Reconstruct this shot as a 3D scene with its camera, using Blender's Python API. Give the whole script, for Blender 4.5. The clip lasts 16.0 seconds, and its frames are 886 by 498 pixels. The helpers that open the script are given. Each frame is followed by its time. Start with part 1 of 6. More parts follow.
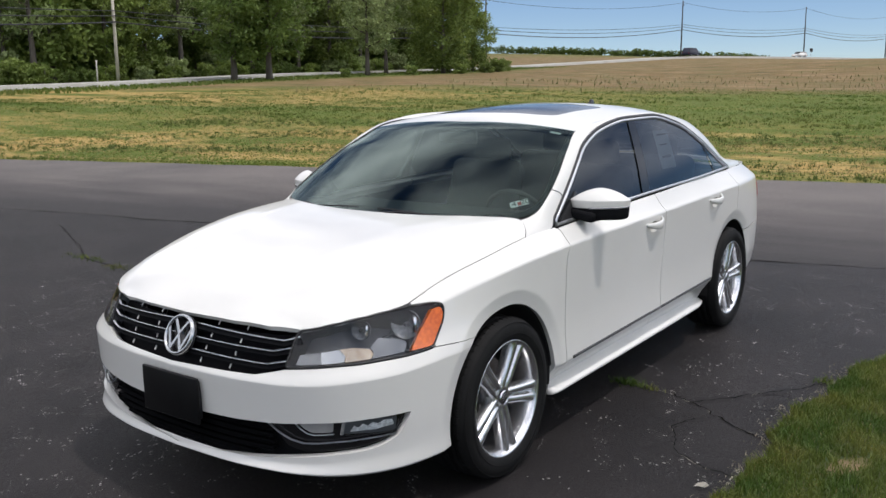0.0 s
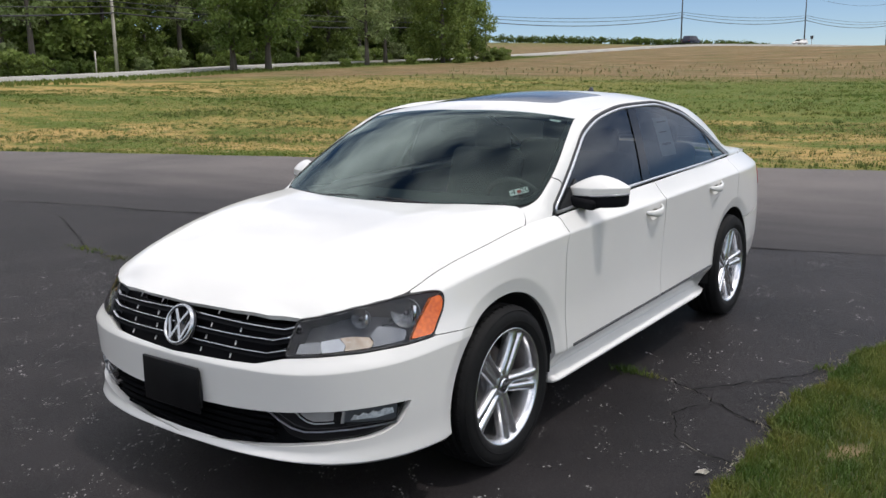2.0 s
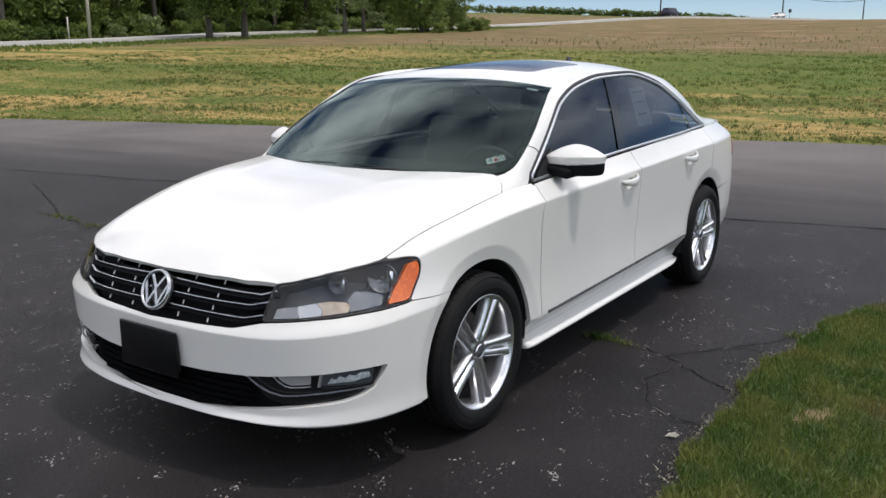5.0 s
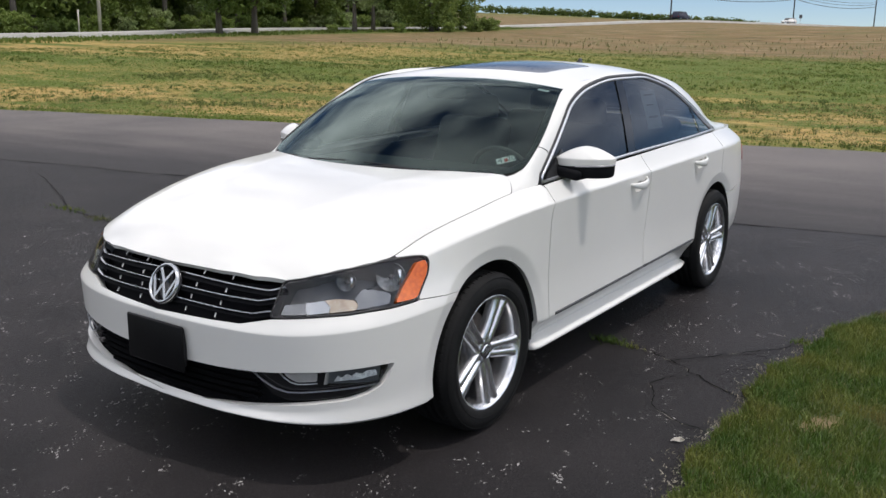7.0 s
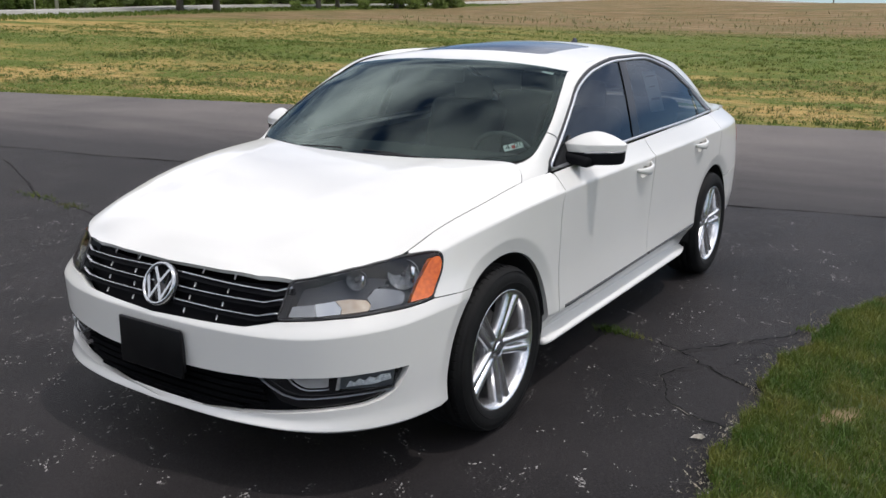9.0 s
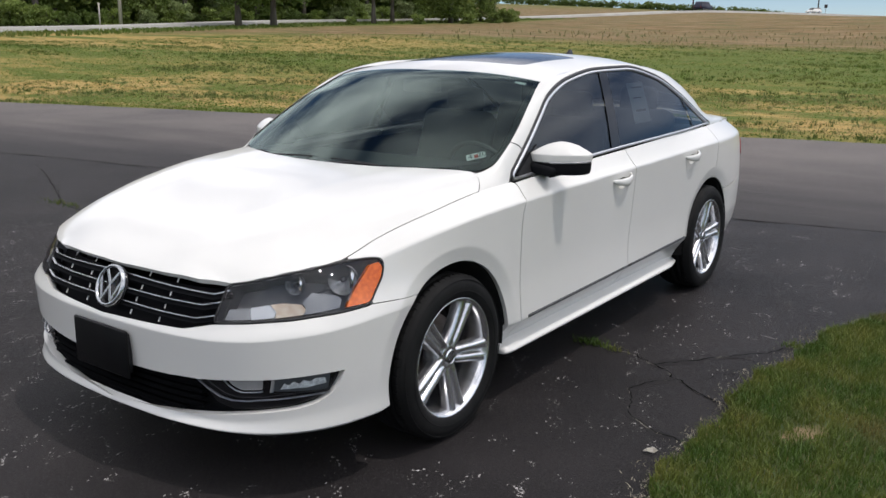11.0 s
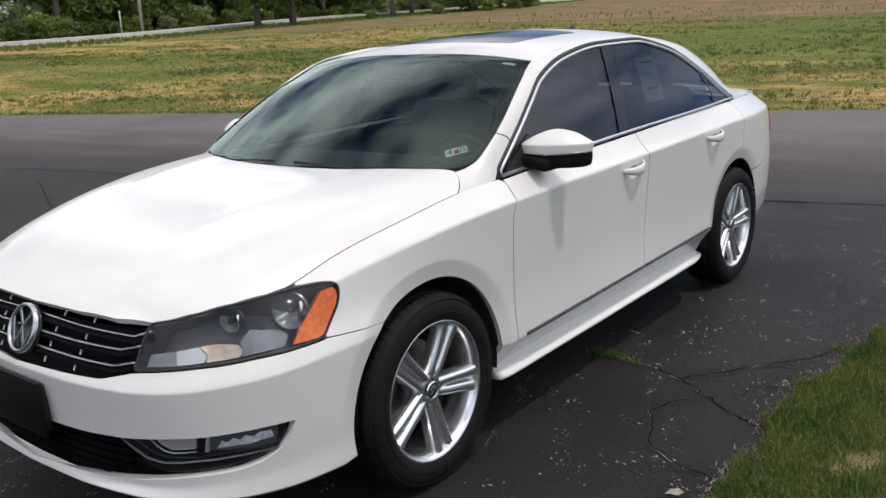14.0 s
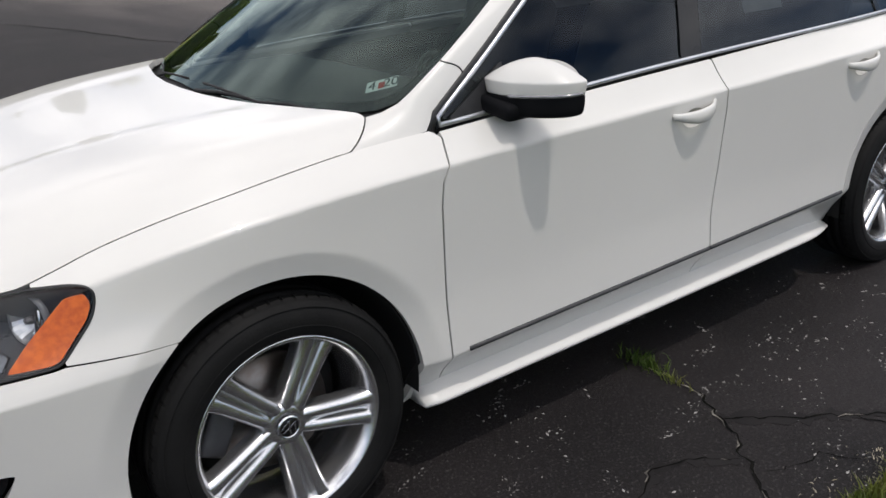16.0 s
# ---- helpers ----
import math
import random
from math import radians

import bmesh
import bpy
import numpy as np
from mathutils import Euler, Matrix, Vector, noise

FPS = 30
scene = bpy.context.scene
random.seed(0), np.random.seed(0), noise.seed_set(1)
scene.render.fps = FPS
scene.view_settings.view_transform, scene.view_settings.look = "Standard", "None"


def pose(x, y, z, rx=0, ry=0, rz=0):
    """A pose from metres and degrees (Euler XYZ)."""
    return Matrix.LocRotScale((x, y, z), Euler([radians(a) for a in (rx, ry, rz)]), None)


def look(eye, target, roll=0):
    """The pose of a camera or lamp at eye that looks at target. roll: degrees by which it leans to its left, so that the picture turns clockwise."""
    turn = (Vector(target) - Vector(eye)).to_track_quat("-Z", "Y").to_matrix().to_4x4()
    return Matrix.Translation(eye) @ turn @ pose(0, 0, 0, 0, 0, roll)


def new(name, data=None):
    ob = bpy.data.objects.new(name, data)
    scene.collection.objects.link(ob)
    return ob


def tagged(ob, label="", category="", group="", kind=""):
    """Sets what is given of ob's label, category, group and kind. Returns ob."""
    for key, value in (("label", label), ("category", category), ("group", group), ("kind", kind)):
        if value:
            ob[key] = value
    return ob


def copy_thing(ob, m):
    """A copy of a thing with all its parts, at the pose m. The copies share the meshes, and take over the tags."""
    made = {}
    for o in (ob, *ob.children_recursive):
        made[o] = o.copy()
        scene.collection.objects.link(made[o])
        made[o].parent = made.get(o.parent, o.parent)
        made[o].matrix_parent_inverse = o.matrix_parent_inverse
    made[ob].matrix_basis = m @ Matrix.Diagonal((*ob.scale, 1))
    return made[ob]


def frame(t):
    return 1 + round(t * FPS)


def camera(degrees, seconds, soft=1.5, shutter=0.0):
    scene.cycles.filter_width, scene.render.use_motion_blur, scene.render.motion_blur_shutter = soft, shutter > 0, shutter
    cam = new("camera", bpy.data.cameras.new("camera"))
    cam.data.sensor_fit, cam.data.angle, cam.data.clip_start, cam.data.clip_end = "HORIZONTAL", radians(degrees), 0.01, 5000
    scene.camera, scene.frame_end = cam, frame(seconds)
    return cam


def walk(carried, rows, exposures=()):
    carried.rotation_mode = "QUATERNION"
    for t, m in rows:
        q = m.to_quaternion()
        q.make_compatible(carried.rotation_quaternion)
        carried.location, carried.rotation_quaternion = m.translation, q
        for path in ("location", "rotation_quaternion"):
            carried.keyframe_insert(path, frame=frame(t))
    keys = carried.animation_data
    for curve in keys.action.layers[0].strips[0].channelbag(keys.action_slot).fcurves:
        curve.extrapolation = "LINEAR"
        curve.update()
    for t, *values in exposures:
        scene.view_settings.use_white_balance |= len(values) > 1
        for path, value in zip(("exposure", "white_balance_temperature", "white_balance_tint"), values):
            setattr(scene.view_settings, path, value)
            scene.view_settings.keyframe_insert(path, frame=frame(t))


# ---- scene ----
cam = camera(54.0, 16.0)
PATH = [
    (0, (2.886, 2.677, 1.573), (1.297, 1.517, 1.216), -0.6),
    (0.5, (2.884, 2.684, 1.572), (1.295, 1.521, 1.218), -0.8),
    (1, (2.881, 2.683, 1.567), (1.288, 1.525, 1.216), -0.8),
    (1.5, (2.876, 2.681, 1.567), (1.284, 1.523, 1.211), -0.8),
    (2, (2.88, 2.677, 1.566), (1.295, 1.518, 1.186), -0.9),
    (2.5, (2.887, 2.693, 1.56), (1.305, 1.535, 1.166), -1.1),
    (3, (2.884, 2.688, 1.557), (1.307, 1.526, 1.157), -1.1),
    (3.5, (2.881, 2.693, 1.561), (1.299, 1.538, 1.157), -1.6),
    (4, (2.904, 2.708, 1.558), (1.305, 1.587, 1.125), -1.6),
    (6.5, (2.899, 2.683, 1.552), (1.304, 1.561, 1.106), 0.8),
    (7, (2.906, 2.685, 1.552), (1.31, 1.565, 1.106), 0.7),
    (7.5, (2.905, 2.693, 1.554), (1.308, 1.57, 1.122), -0.2),
    (8, (2.906, 2.676, 1.556), (1.304, 1.559, 1.124), -0.1),
    (8.5, (2.869, 2.545, 1.551), (1.253, 1.462, 1.087), 0.9),
    (9, (2.847, 2.436, 1.567), (1.217, 1.387, 1.073), 0.6),
    (9.2, (2.833, 2.442, 1.57), (1.207, 1.387, 1.079), 0.1),
    (11.5, (2.609, 2.823, 1.548), (1.056, 1.653, 1.078), 0.6),
    (12, (2.593, 2.819, 1.545), (1.046, 1.648, 1.062), 0.3),
    (12.5, (2.566, 2.774, 1.548), (1.012, 1.616, 1.055), 0.1),
    (13, (2.513, 2.659, 1.537), (0.938, 1.512, 1.087), -0.0),
    (13.5, (2.41, 2.587, 1.541), (0.845, 1.437, 1.064), -1.7),
    (14, (2.096, 2.624, 1.506), (0.581, 1.411, 1.021), -2.8),
    (14.5, (1.799, 2.608, 1.545), (0.354, 1.31, 1.07), -1.6),
    (15, (1.459, 2.484, 1.544), (0.032, 1.188, 1.011), 0.0),
    (15.5, (1.089, 2.525, 1.51), (-0.147, 1.1, 0.845), -1.6),
    (16, (0.738, 2.576, 1.484), (-0.348, 1.061, 0.76), -2.7),
]
walk(cam, [(t, look(eye, target, roll)) for t, eye, target, roll in PATH],
     exposures=[(0, -0.30, 6450, 13), (9, -0.32, 6450, 13), (12, -0.38, 6500, 13), (13, -0.35, 6500, 14), (14.5, -0.48, 6550, 14), (16, -0.52, 6600, 13)])

# ---- world, sun ----
SUN_TO = Vector((-0.05, 0.37, 1.0)).normalized()
world = bpy.data.worlds.new("world")
scene.world = world
world.use_nodes = True
wn, wl = world.node_tree.nodes, world.node_tree.links
sky = wn.new("ShaderNodeTexSky")
sky.sky_type = "NISHITA"
sky.sun_disc = False
sky.sun_elevation = math.asin(SUN_TO.z)
sky.sun_rotation = math.atan2(SUN_TO.x, SUN_TO.y)
sky.altitude = 2500
sky.dust_density = 0.0
sky.ozone_density = 4.5
bg = wn["Background"]
bg.inputs["Strength"].default_value = 0.130
# thin broken cloud high overhead, none near the horizon
tc = wn.new("ShaderNodeTexCoord")
cmap = wn.new("ShaderNodeMapping")
cmap.inputs["Scale"].default_value = (1.6, 1.0, 2.2)
cn = wn.new("ShaderNodeTexNoise")
cn.inputs["Scale"].default_value = 2.6
cn.inputs["Detail"].default_value = 6
cn.inputs["Roughness"].default_value = 0.55
cr = wn.new("ShaderNodeMapRange")
cr.inputs["From Min"].default_value = 0.34
cr.inputs["From Max"].default_value = 0.66
sep = wn.new("ShaderNodeSeparateXYZ")
hi = wn.new("ShaderNodeMapRange")
hi.inputs["From Min"].default_value = 0.12
hi.inputs["From Max"].default_value = 0.24
mul = wn.new("ShaderNodeMath")
mul.operation = "MULTIPLY"
mixc = wn.new("ShaderNodeMix")
mixc.data_type = "RGBA"
mixc.inputs["B"].default_value = (22.0, 22.0, 22.0, 1)
wl.new(tc.outputs["Generated"], cmap.inputs["Vector"])
wl.new(cmap.outputs["Vector"], cn.inputs["Vector"])
wl.new(cn.outputs["Fac"], cr.inputs["Value"])
wl.new(tc.outputs["Generated"], sep.inputs["Vector"])
wl.new(sep.outputs["Z"], hi.inputs["Value"])
wl.new(cr.outputs["Result"], mul.inputs[0])
wl.new(hi.outputs["Result"], mul.inputs[1])
wl.new(mul.outputs["Value"], mixc.inputs["Factor"])
wl.new(sky.outputs["Color"], mixc.inputs["A"])
wl.new(mixc.outputs["Result"], bg.inputs["Color"])
sun = new("sun", bpy.data.lights.new("sun", "SUN"))
sun.data.energy, sun.data.angle, sun.data.color = 2.28, radians(0.55), (1.0, 0.96, 0.9)
sun.matrix_world = look(SUN_TO * 50, (0, 0, 0))


# ---- materials ----
def material(name, color, rough=0.5, metal=0.0, color2=None, scale=8.0, detail=5.0, low=0.35, high=0.65, bump=0.0, bump_scale=60.0,
             coat=0.0, spec=0.5, color3=None, scale3=1.0, low3=0.45, high3=0.6, rand=0.0, trans=0.0, ior=1.45, stretch=(1, 1, 1), alpha=1.0):
    m = bpy.data.materials.new(name)
    m.use_nodes = True
    n, l = m.node_tree.nodes, m.node_tree.links
    b = n["Principled BSDF"]
    b.inputs["Base Color"].default_value = (*color, 1)
    b.inputs["Roughness"].default_value = rough
    b.inputs["Metallic"].default_value = metal
    b.inputs["Coat Weight"].default_value = coat
    b.inputs["Coat Roughness"].default_value = 0.03
    b.inputs["Specular IOR Level"].default_value = spec
    b.inputs["Transmission Weight"].default_value = trans
    b.inputs["IOR"].default_value = ior
    b.inputs["Alpha"].default_value = alpha
    if not (color2 or bump or rand):
        return m
    co = n.new("ShaderNodeTexCoord")
    mp = n.new("ShaderNodeMapping")
    mp.inputs["Scale"].default_value = stretch
    l.new(co.outputs["Object"], mp.inputs["Vector"])

    def spots(sc, det, lo, hi_):
        t = n.new("ShaderNodeTexNoise")
        t.inputs["Scale"].default_value, t.inputs["Detail"].default_value = sc, det
        r = n.new("ShaderNodeMapRange")
        r.inputs["From Min"].default_value, r.inputs["From Max"].default_value = lo, hi_
        l.new(mp.outputs["Vector"], t.inputs["Vector"])
        l.new(t.outputs["Fac"], r.inputs["Value"])
        return r.outputs["Result"]

    def mix(fac, a, bb):
        x = n.new("ShaderNodeMix")
        x.data_type = "RGBA"
        l.new(fac, x.inputs["Factor"])
        if isinstance(a, tuple):
            x.inputs["A"].default_value = (*a, 1)
        else:
            l.new(a, x.inputs["A"])
        x.inputs["B"].default_value = (*bb, 1)
        return x.outputs["Result"]

    out = color
    if color2:
        out = mix(spots(scale, detail, low, high), out, color2)
    if color3:
        out = mix(spots(scale3, 4, low3, high3), out, color3)
    if rand:
        gi = n.new("ShaderNodeNewGeometry")
        oi = n.new("ShaderNodeObjectInfo")
        ad = n.new("ShaderNodeMath")
        l.new(gi.outputs["Random Per Island"], ad.inputs[0])
        l.new(oi.outputs["Random"], ad.inputs[1])
        mr = n.new("ShaderNodeMapRange")
        mr.inputs["From Max"].default_value = 2.0
        mr.inputs["To Min"].default_value, mr.inputs["To Max"].default_value = 1 - rand, 1 + rand
        hs = n.new("ShaderNodeHueSaturation")
        l.new(ad.outputs["Value"], mr.inputs["Value"])
        l.new(mr.outputs["Result"], hs.inputs["Value"])
        if isinstance(out, tuple):
            hs.inputs["Color"].default_value = (*out, 1)
        else:
            l.new(out, hs.inputs["Color"])
        out = hs.outputs["Color"]
    if not isinstance(out, tuple):
        l.new(out, b.inputs["Base Color"])
    if bump:
        t = n.new("ShaderNodeTexNoise")
        t.inputs["Scale"].default_value, t.inputs["Detail"].default_value = bump_scale, 4
        bp = n.new("ShaderNodeBump")
        bp.inputs["Strength"].default_value, bp.inputs["Distance"].default_value = bump, 0.01
        l.new(mp.outputs["Vector"], t.inputs["Vector"])
        l.new(t.outputs["Fac"], bp.inputs["Height"])
        l.new(bp.outputs["Normal"], b.inputs["Normal"])
    return m


def glass(name, tint, strength, gloss=(1, 1, 1)):
    """A thin tinted pane: mirror gloss over a see-through coloured sheet."""
    m = bpy.data.materials.new(name)
    m.use_nodes = True
    n, l = m.node_tree.nodes, m.node_tree.links
    n.remove(n["Principled BSDF"])
    tr = n.new("ShaderNodeBsdfTransparent")
    tr.inputs["Color"].default_value = (*tint, 1)
    gl = n.new("ShaderNodeBsdfGlossy")
    gl.inputs["Roughness"].default_value = 0.015
    gl.inputs["Color"].default_value = (*gloss, 1)
    fr = n.new("ShaderNodeFresnel")
    fr.inputs["IOR"].default_value = strength
    mx = n.new("ShaderNodeMixShader")
    l.new(fr.outputs["Fac"], mx.inputs["Fac"])
    l.new(tr.outputs["BSDF"], mx.inputs[1])
    l.new(gl.outputs["BSDF"], mx.inputs[2])
    l.new(mx.outputs["Shader"], n["Material Output"].inputs["Surface"])
    return m


M_PAINT = material("white_paint", (0.64, 0.63, 0.60), 0.35, coat=0.6, color2=(0.615, 0.605, 0.575), scale=1.5)
M_BLACK = material("black_plastic", (0.012, 0.012, 0.013), 0.45, color2=(0.02, 0.02, 0.021), scale=40, bump=0.05, bump_scale=300)
M_GLOSSBLACK = material("gloss_black", (0.008, 0.008, 0.009), 0.12, color2=(0.012, 0.012, 0.013), scale=9)
M_DARK = material("dark_liner", (0.008, 0.008, 0.009), 0.9, color2=(0.014, 0.013, 0.012), scale=12)
M_CHROME = material("chrome", (0.78, 0.79, 0.8), 0.08, 1.0, color2=(0.7, 0.71, 0.72), scale=20)
M_ALLOY = material("alloy", (0.72, 0.72, 0.73), 0.27, 0.95, color2=(0.64, 0.64, 0.65), scale=9, coat=0.5)
M_GREYTRIM = material("grey_trim", (0.10, 0.10, 0.105), 0.4, color2=(0.08, 0.08, 0.085), scale=14)
M_TYRE = material("tyre_rubber", (0.006, 0.006, 0.006), 0.7, color2=(0.010, 0.0098, 0.0096), scale=9, bump=0.12, bump_scale=90, spec=0.2)
M_ORANGE = material("amber_lens", (0.66, 0.135, 0.010), 0.22, color2=(0.50, 0.085, 0.006), scale=60, coat=0.5)
M_LAMP_SHELL = material("lamp_housing", (0.095, 0.100, 0.108), 0.45, 0.1, color2=(0.095, 0.10, 0.108), scale=12)
# non-metal white that stands in for sky reflected in the lamp's chrome strip
M_STRIP = material("bright_reflector", (0.90, 0.90, 0.90), 0.25, 0.0, color2=(0.80, 0.80, 0.81), scale=30, coat=1.0)
M_BRIGHT = material("bright_trim", (0.60, 0.61, 0.64), 0.28, 0.85, color2=(0.54, 0.55, 0.58), scale=20)
# matt white for the fog lamp's reflection, painted instead of mirrored
M_FOG_GLINT = material("fog_mirror", (0.95, 0.95, 0.95), 0.25, 0.0, color2=(0.7, 0.7, 0.71), scale=55, low=0.45, high=0.52, bump=0.2, bump_scale=70)
M_SILVER = material("silver_plastic", (0.55, 0.55, 0.55), 0.25, 0.6, color2=(0.48, 0.48, 0.48), scale=30)
M_REFLECT = material("lamp_mirror", (0.80, 0.81, 0.82), 0.14, 0.55, color2=(0.35, 0.36, 0.37), scale=40, bump=0.12, bump_scale=40)
M_AMBERCHROME = material("amber_chrome", (0.82, 0.68, 0.52), 0.15, 0.4, color2=(0.66, 0.50, 0.36), scale=60, bump=0.2, bump_scale=60)
M_PLATE = material("plate_black", (0.005, 0.005, 0.0055), 0.4, color2=(0.007, 0.007, 0.0075), scale=12, spec=0.18)
M_MIRROR = material("mirror_glass", (0.9, 0.9, 0.9), 0.02, 1.0)
M_STICKER = material("sticker_paper", (0.86, 0.87, 0.86), 0.6, color2=(0.78, 0.80, 0.80), scale=60, low=0.45, high=0.6)
M_SHELF = material("lamp_shelf", (0.30, 0.305, 0.31), 0.24, 0.5, color2=(0.20, 0.205, 0.21), scale=18)
M_REDPRINT = material("red_print", (0.5, 0.06, 0.05), 0.6)
M_LENS = glass("headlight_lens", (0.94, 0.95, 0.96), 1.36)
M_CLEAR = glass("clear_lens", (0.9, 0.92, 0.93), 1.35)
M_WSCREEN = glass("windscreen_glass", (0.52, 0.62, 0.59), 1.43, (0.78, 0.95, 0.91))
M_TINT = glass("tinted_glass", (0.30, 0.32, 0.33), 1.42, (0.86, 0.93, 1.0))
M_SEAT = material("grey_leather", (0.085, 0.083, 0.080), 0.6, color2=(0.065, 0.063, 0.060), scale=14, bump=0.1)
M_INTERIOR = material("dark_interior", (0.028, 0.028, 0.030), 0.7, color2=(0.036, 0.036, 0.037), scale=20)
M_ASPHALT = material("sealed_asphalt", (0.0100, 0.0086, 0.0090), 0.6, color2=(0.023, 0.0198, 0.0202), scale=1.3, detail=10, low=0.38, high=0.72,
                     color3=(0.060, 0.056, 0.055), scale3=110, low3=0.56, high3=0.70, bump=0.7, bump_scale=300, spec=0.2)
M_PILLAR = material("matt_black", (0.0042, 0.0044, 0.0054), 0.75, color2=(0.0065, 0.0068, 0.008), scale=12, spec=0.10)
M_PILLARGLOSS = material("pillar_panel", (0.010, 0.011, 0.013), 0.04, color2=(0.013, 0.014, 0.016), scale=12, spec=0.30)
M_RUBSTRIP = material("rub_strip", (0.035, 0.035, 0.037), 0.5, color2=(0.05, 0.05, 0.052), scale=14)
M_COWL = material("cowl_plastic", (0.010, 0.010, 0.011), 0.6, color2=(0.016, 0.016, 0.017), scale=30, spec=0.3)
M_SLATEDGE = material("slat_chrome", (0.50, 0.51, 0.52), 0.2, 0.9, color2=(0.42, 0.43, 0.44), scale=20)
M_FIN = material("grille_fin", (0.80, 0.80, 0.80), 0.35, 0.2, color2=(0.7, 0.7, 0.7), scale=20)
M_INDICATOR = material("indicator_lens", (0.30, 0.30, 0.31), 0.12, 0.5, color2=(0.22, 0.22, 0.23), scale=30, coat=1.0)
M_PAPER = material("white_paper", (0.50, 0.56, 0.56), 0.7, color2=(0.42, 0.48, 0.48), scale=9)
M_ASPHALT_OLD = material("worn_asphalt", (0.112, 0.097, 0.090), 0.85, color2=(0.072, 0.063, 0.060), scale=0.5, detail=9, low=0.35, high=0.7,
                         color3=(0.16, 0.15, 0.135), scale3=26, low3=0.6, high3=0.75, bump=0.5, bump_scale=90)


def darker_towards(m, dark_rgb, normal, near, far):
    """Mixes a darker colour into a surface, from full at near to none at far."""
    n, l = m.node_tree.nodes, m.node_tree.links
    base = n["Principled BSDF"].inputs["Base Color"]
    old = base.links[0].from_socket
    co = n.new("ShaderNodeTexCoord")
    d = n.new("ShaderNodeVectorMath")
    d.operation = "DOT_PRODUCT"
    d.inputs[1].default_value = normal
    l.new(co.outputs["Object"], d.inputs[0])
    t = n.new("ShaderNodeTexNoise")
    t.inputs["Scale"].default_value, t.inputs["Detail"].default_value = 0.7, 9
    mp = n.new("ShaderNodeMapping")
    mp.inputs["Scale"].default_value = (1.8, 0.35, 1)
    l.new(co.outputs["Object"], mp.inputs["Vector"])
    l.new(mp.outputs["Vector"], t.inputs["Vector"])
    w = n.new("ShaderNodeMath")
    w.operation = "MULTIPLY_ADD"
    w.inputs[1].default_value = 5.0
    l.new(t.outputs["Fac"], w.inputs[0])
    l.new(d.outputs["Value"], w.inputs[2])
    rg = n.new("ShaderNodeMapRange")
    rg.interpolation_type = "SMOOTHSTEP"
    rg.inputs["From Min"].default_value, rg.inputs["From Max"].default_value = near + 2.5, far + 2.5
    l.new(w.outputs["Value"], rg.inputs["Value"])
    x = n.new("ShaderNodeMix")
    x.data_type = "RGBA"
    x.inputs["A"].default_value = (*dark_rgb, 1)
    l.new(rg.outputs["Result"], x.inputs["Factor"])
    l.new(old, x.inputs["B"])
    l.new(x.outputs["Result"], base)


darker_towards(M_ASPHALT_OLD, (0.0180, 0.0156, 0.0158), (-0.98, -0.19, 0), 5.0, 10.4)
M_CONCRETE = material("road_concrete", (0.40, 0.385, 0.35), 0.9, color2=(0.33, 0.315, 0.285), scale=0.4, bump=0.2, bump_scale=20)
M_BLADE = material("lawn_blade", (0.052, 0.096, 0.012), 0.6, color2=(0.135, 0.146, 0.028), scale=4.0, low=0.40, high=0.68, rand=0.6, color3=(0.16, 0.13, 0.045), scale3=1.6, low3=0.58, high3=0.74)
M_STRAW = material("dry_grass", (0.34, 0.27, 0.12), 0.8, color2=(0.25, 0.21, 0.09), scale=3, rand=0.3)
M_WEED = material("field_weed", (0.085, 0.135, 0.02), 0.7, color2=(0.14, 0.155, 0.036), scale=0.35, low=0.42, high=0.66, rand=0.3)
M_CRUMB = material("edge_crumb", (0.32, 0.29, 0.23), 0.9, color2=(0.14, 0.12, 0.08), scale=5, rand=0.5)
M_SOIL = material("bare_soil", (0.16, 0.115, 0.06), 0.95, color2=(0.09, 0.08, 0.03), scale=14, low=0.4, high=0.6, bump=0.6, bump_scale=50)
M_TURF = material("lawn_soil", (0.036, 0.058, 0.012), 0.9, color2=(0.055, 0.062, 0.018), scale=9, bump=0.5, bump_scale=80, color3=(0.10, 0.085, 0.04), scale3=1.2, low3=0.66, high3=0.75)
M_BARK = material("bark", (0.075, 0.062, 0.05), 0.9, color2=(0.12, 0.105, 0.09), scale=3, bump=0.8, bump_scale=12, stretch=(1, 1, 0.2))
M_POLE = material("weathered_pole", (0.62, 0.57, 0.50), 0.9, color2=(0.45, 0.40, 0.34), scale=4, bump=0.4, bump_scale=20, stretch=(1, 1, 0.1))
M_DARKPOLE = material("creosoted_pole", (0.06, 0.055, 0.055), 0.9, color2=(0.04, 0.037, 0.037), scale=4, stretch=(1, 1, 0.1))


def let_through(m, share):
    """Lets part of the light pass through thin leaves and blades."""
    n, l = m.node_tree.nodes, m.node_tree.links
    b = n["Principled BSDF"]
    tl = n.new("ShaderNodeBsdfTranslucent")
    l.new(b.inputs["Base Color"].links[0].from_socket, tl.inputs["Color"])
    mx = n.new("ShaderNodeMixShader")
    mx.inputs["Fac"].default_value = share
    l.new(b.outputs["BSDF"], mx.inputs[1])
    l.new(tl.outputs["BSDF"], mx.inputs[2])
    l.new(mx.outputs["Shader"], n["Material Output"].inputs["Surface"])
    return m


def leafy(name, c, c2):
    return let_through(material(name, c, 0.55, color2=c2, scale=0.35, low=0.4, high=0.62, rand=0.45, spec=0.3), 0.42)


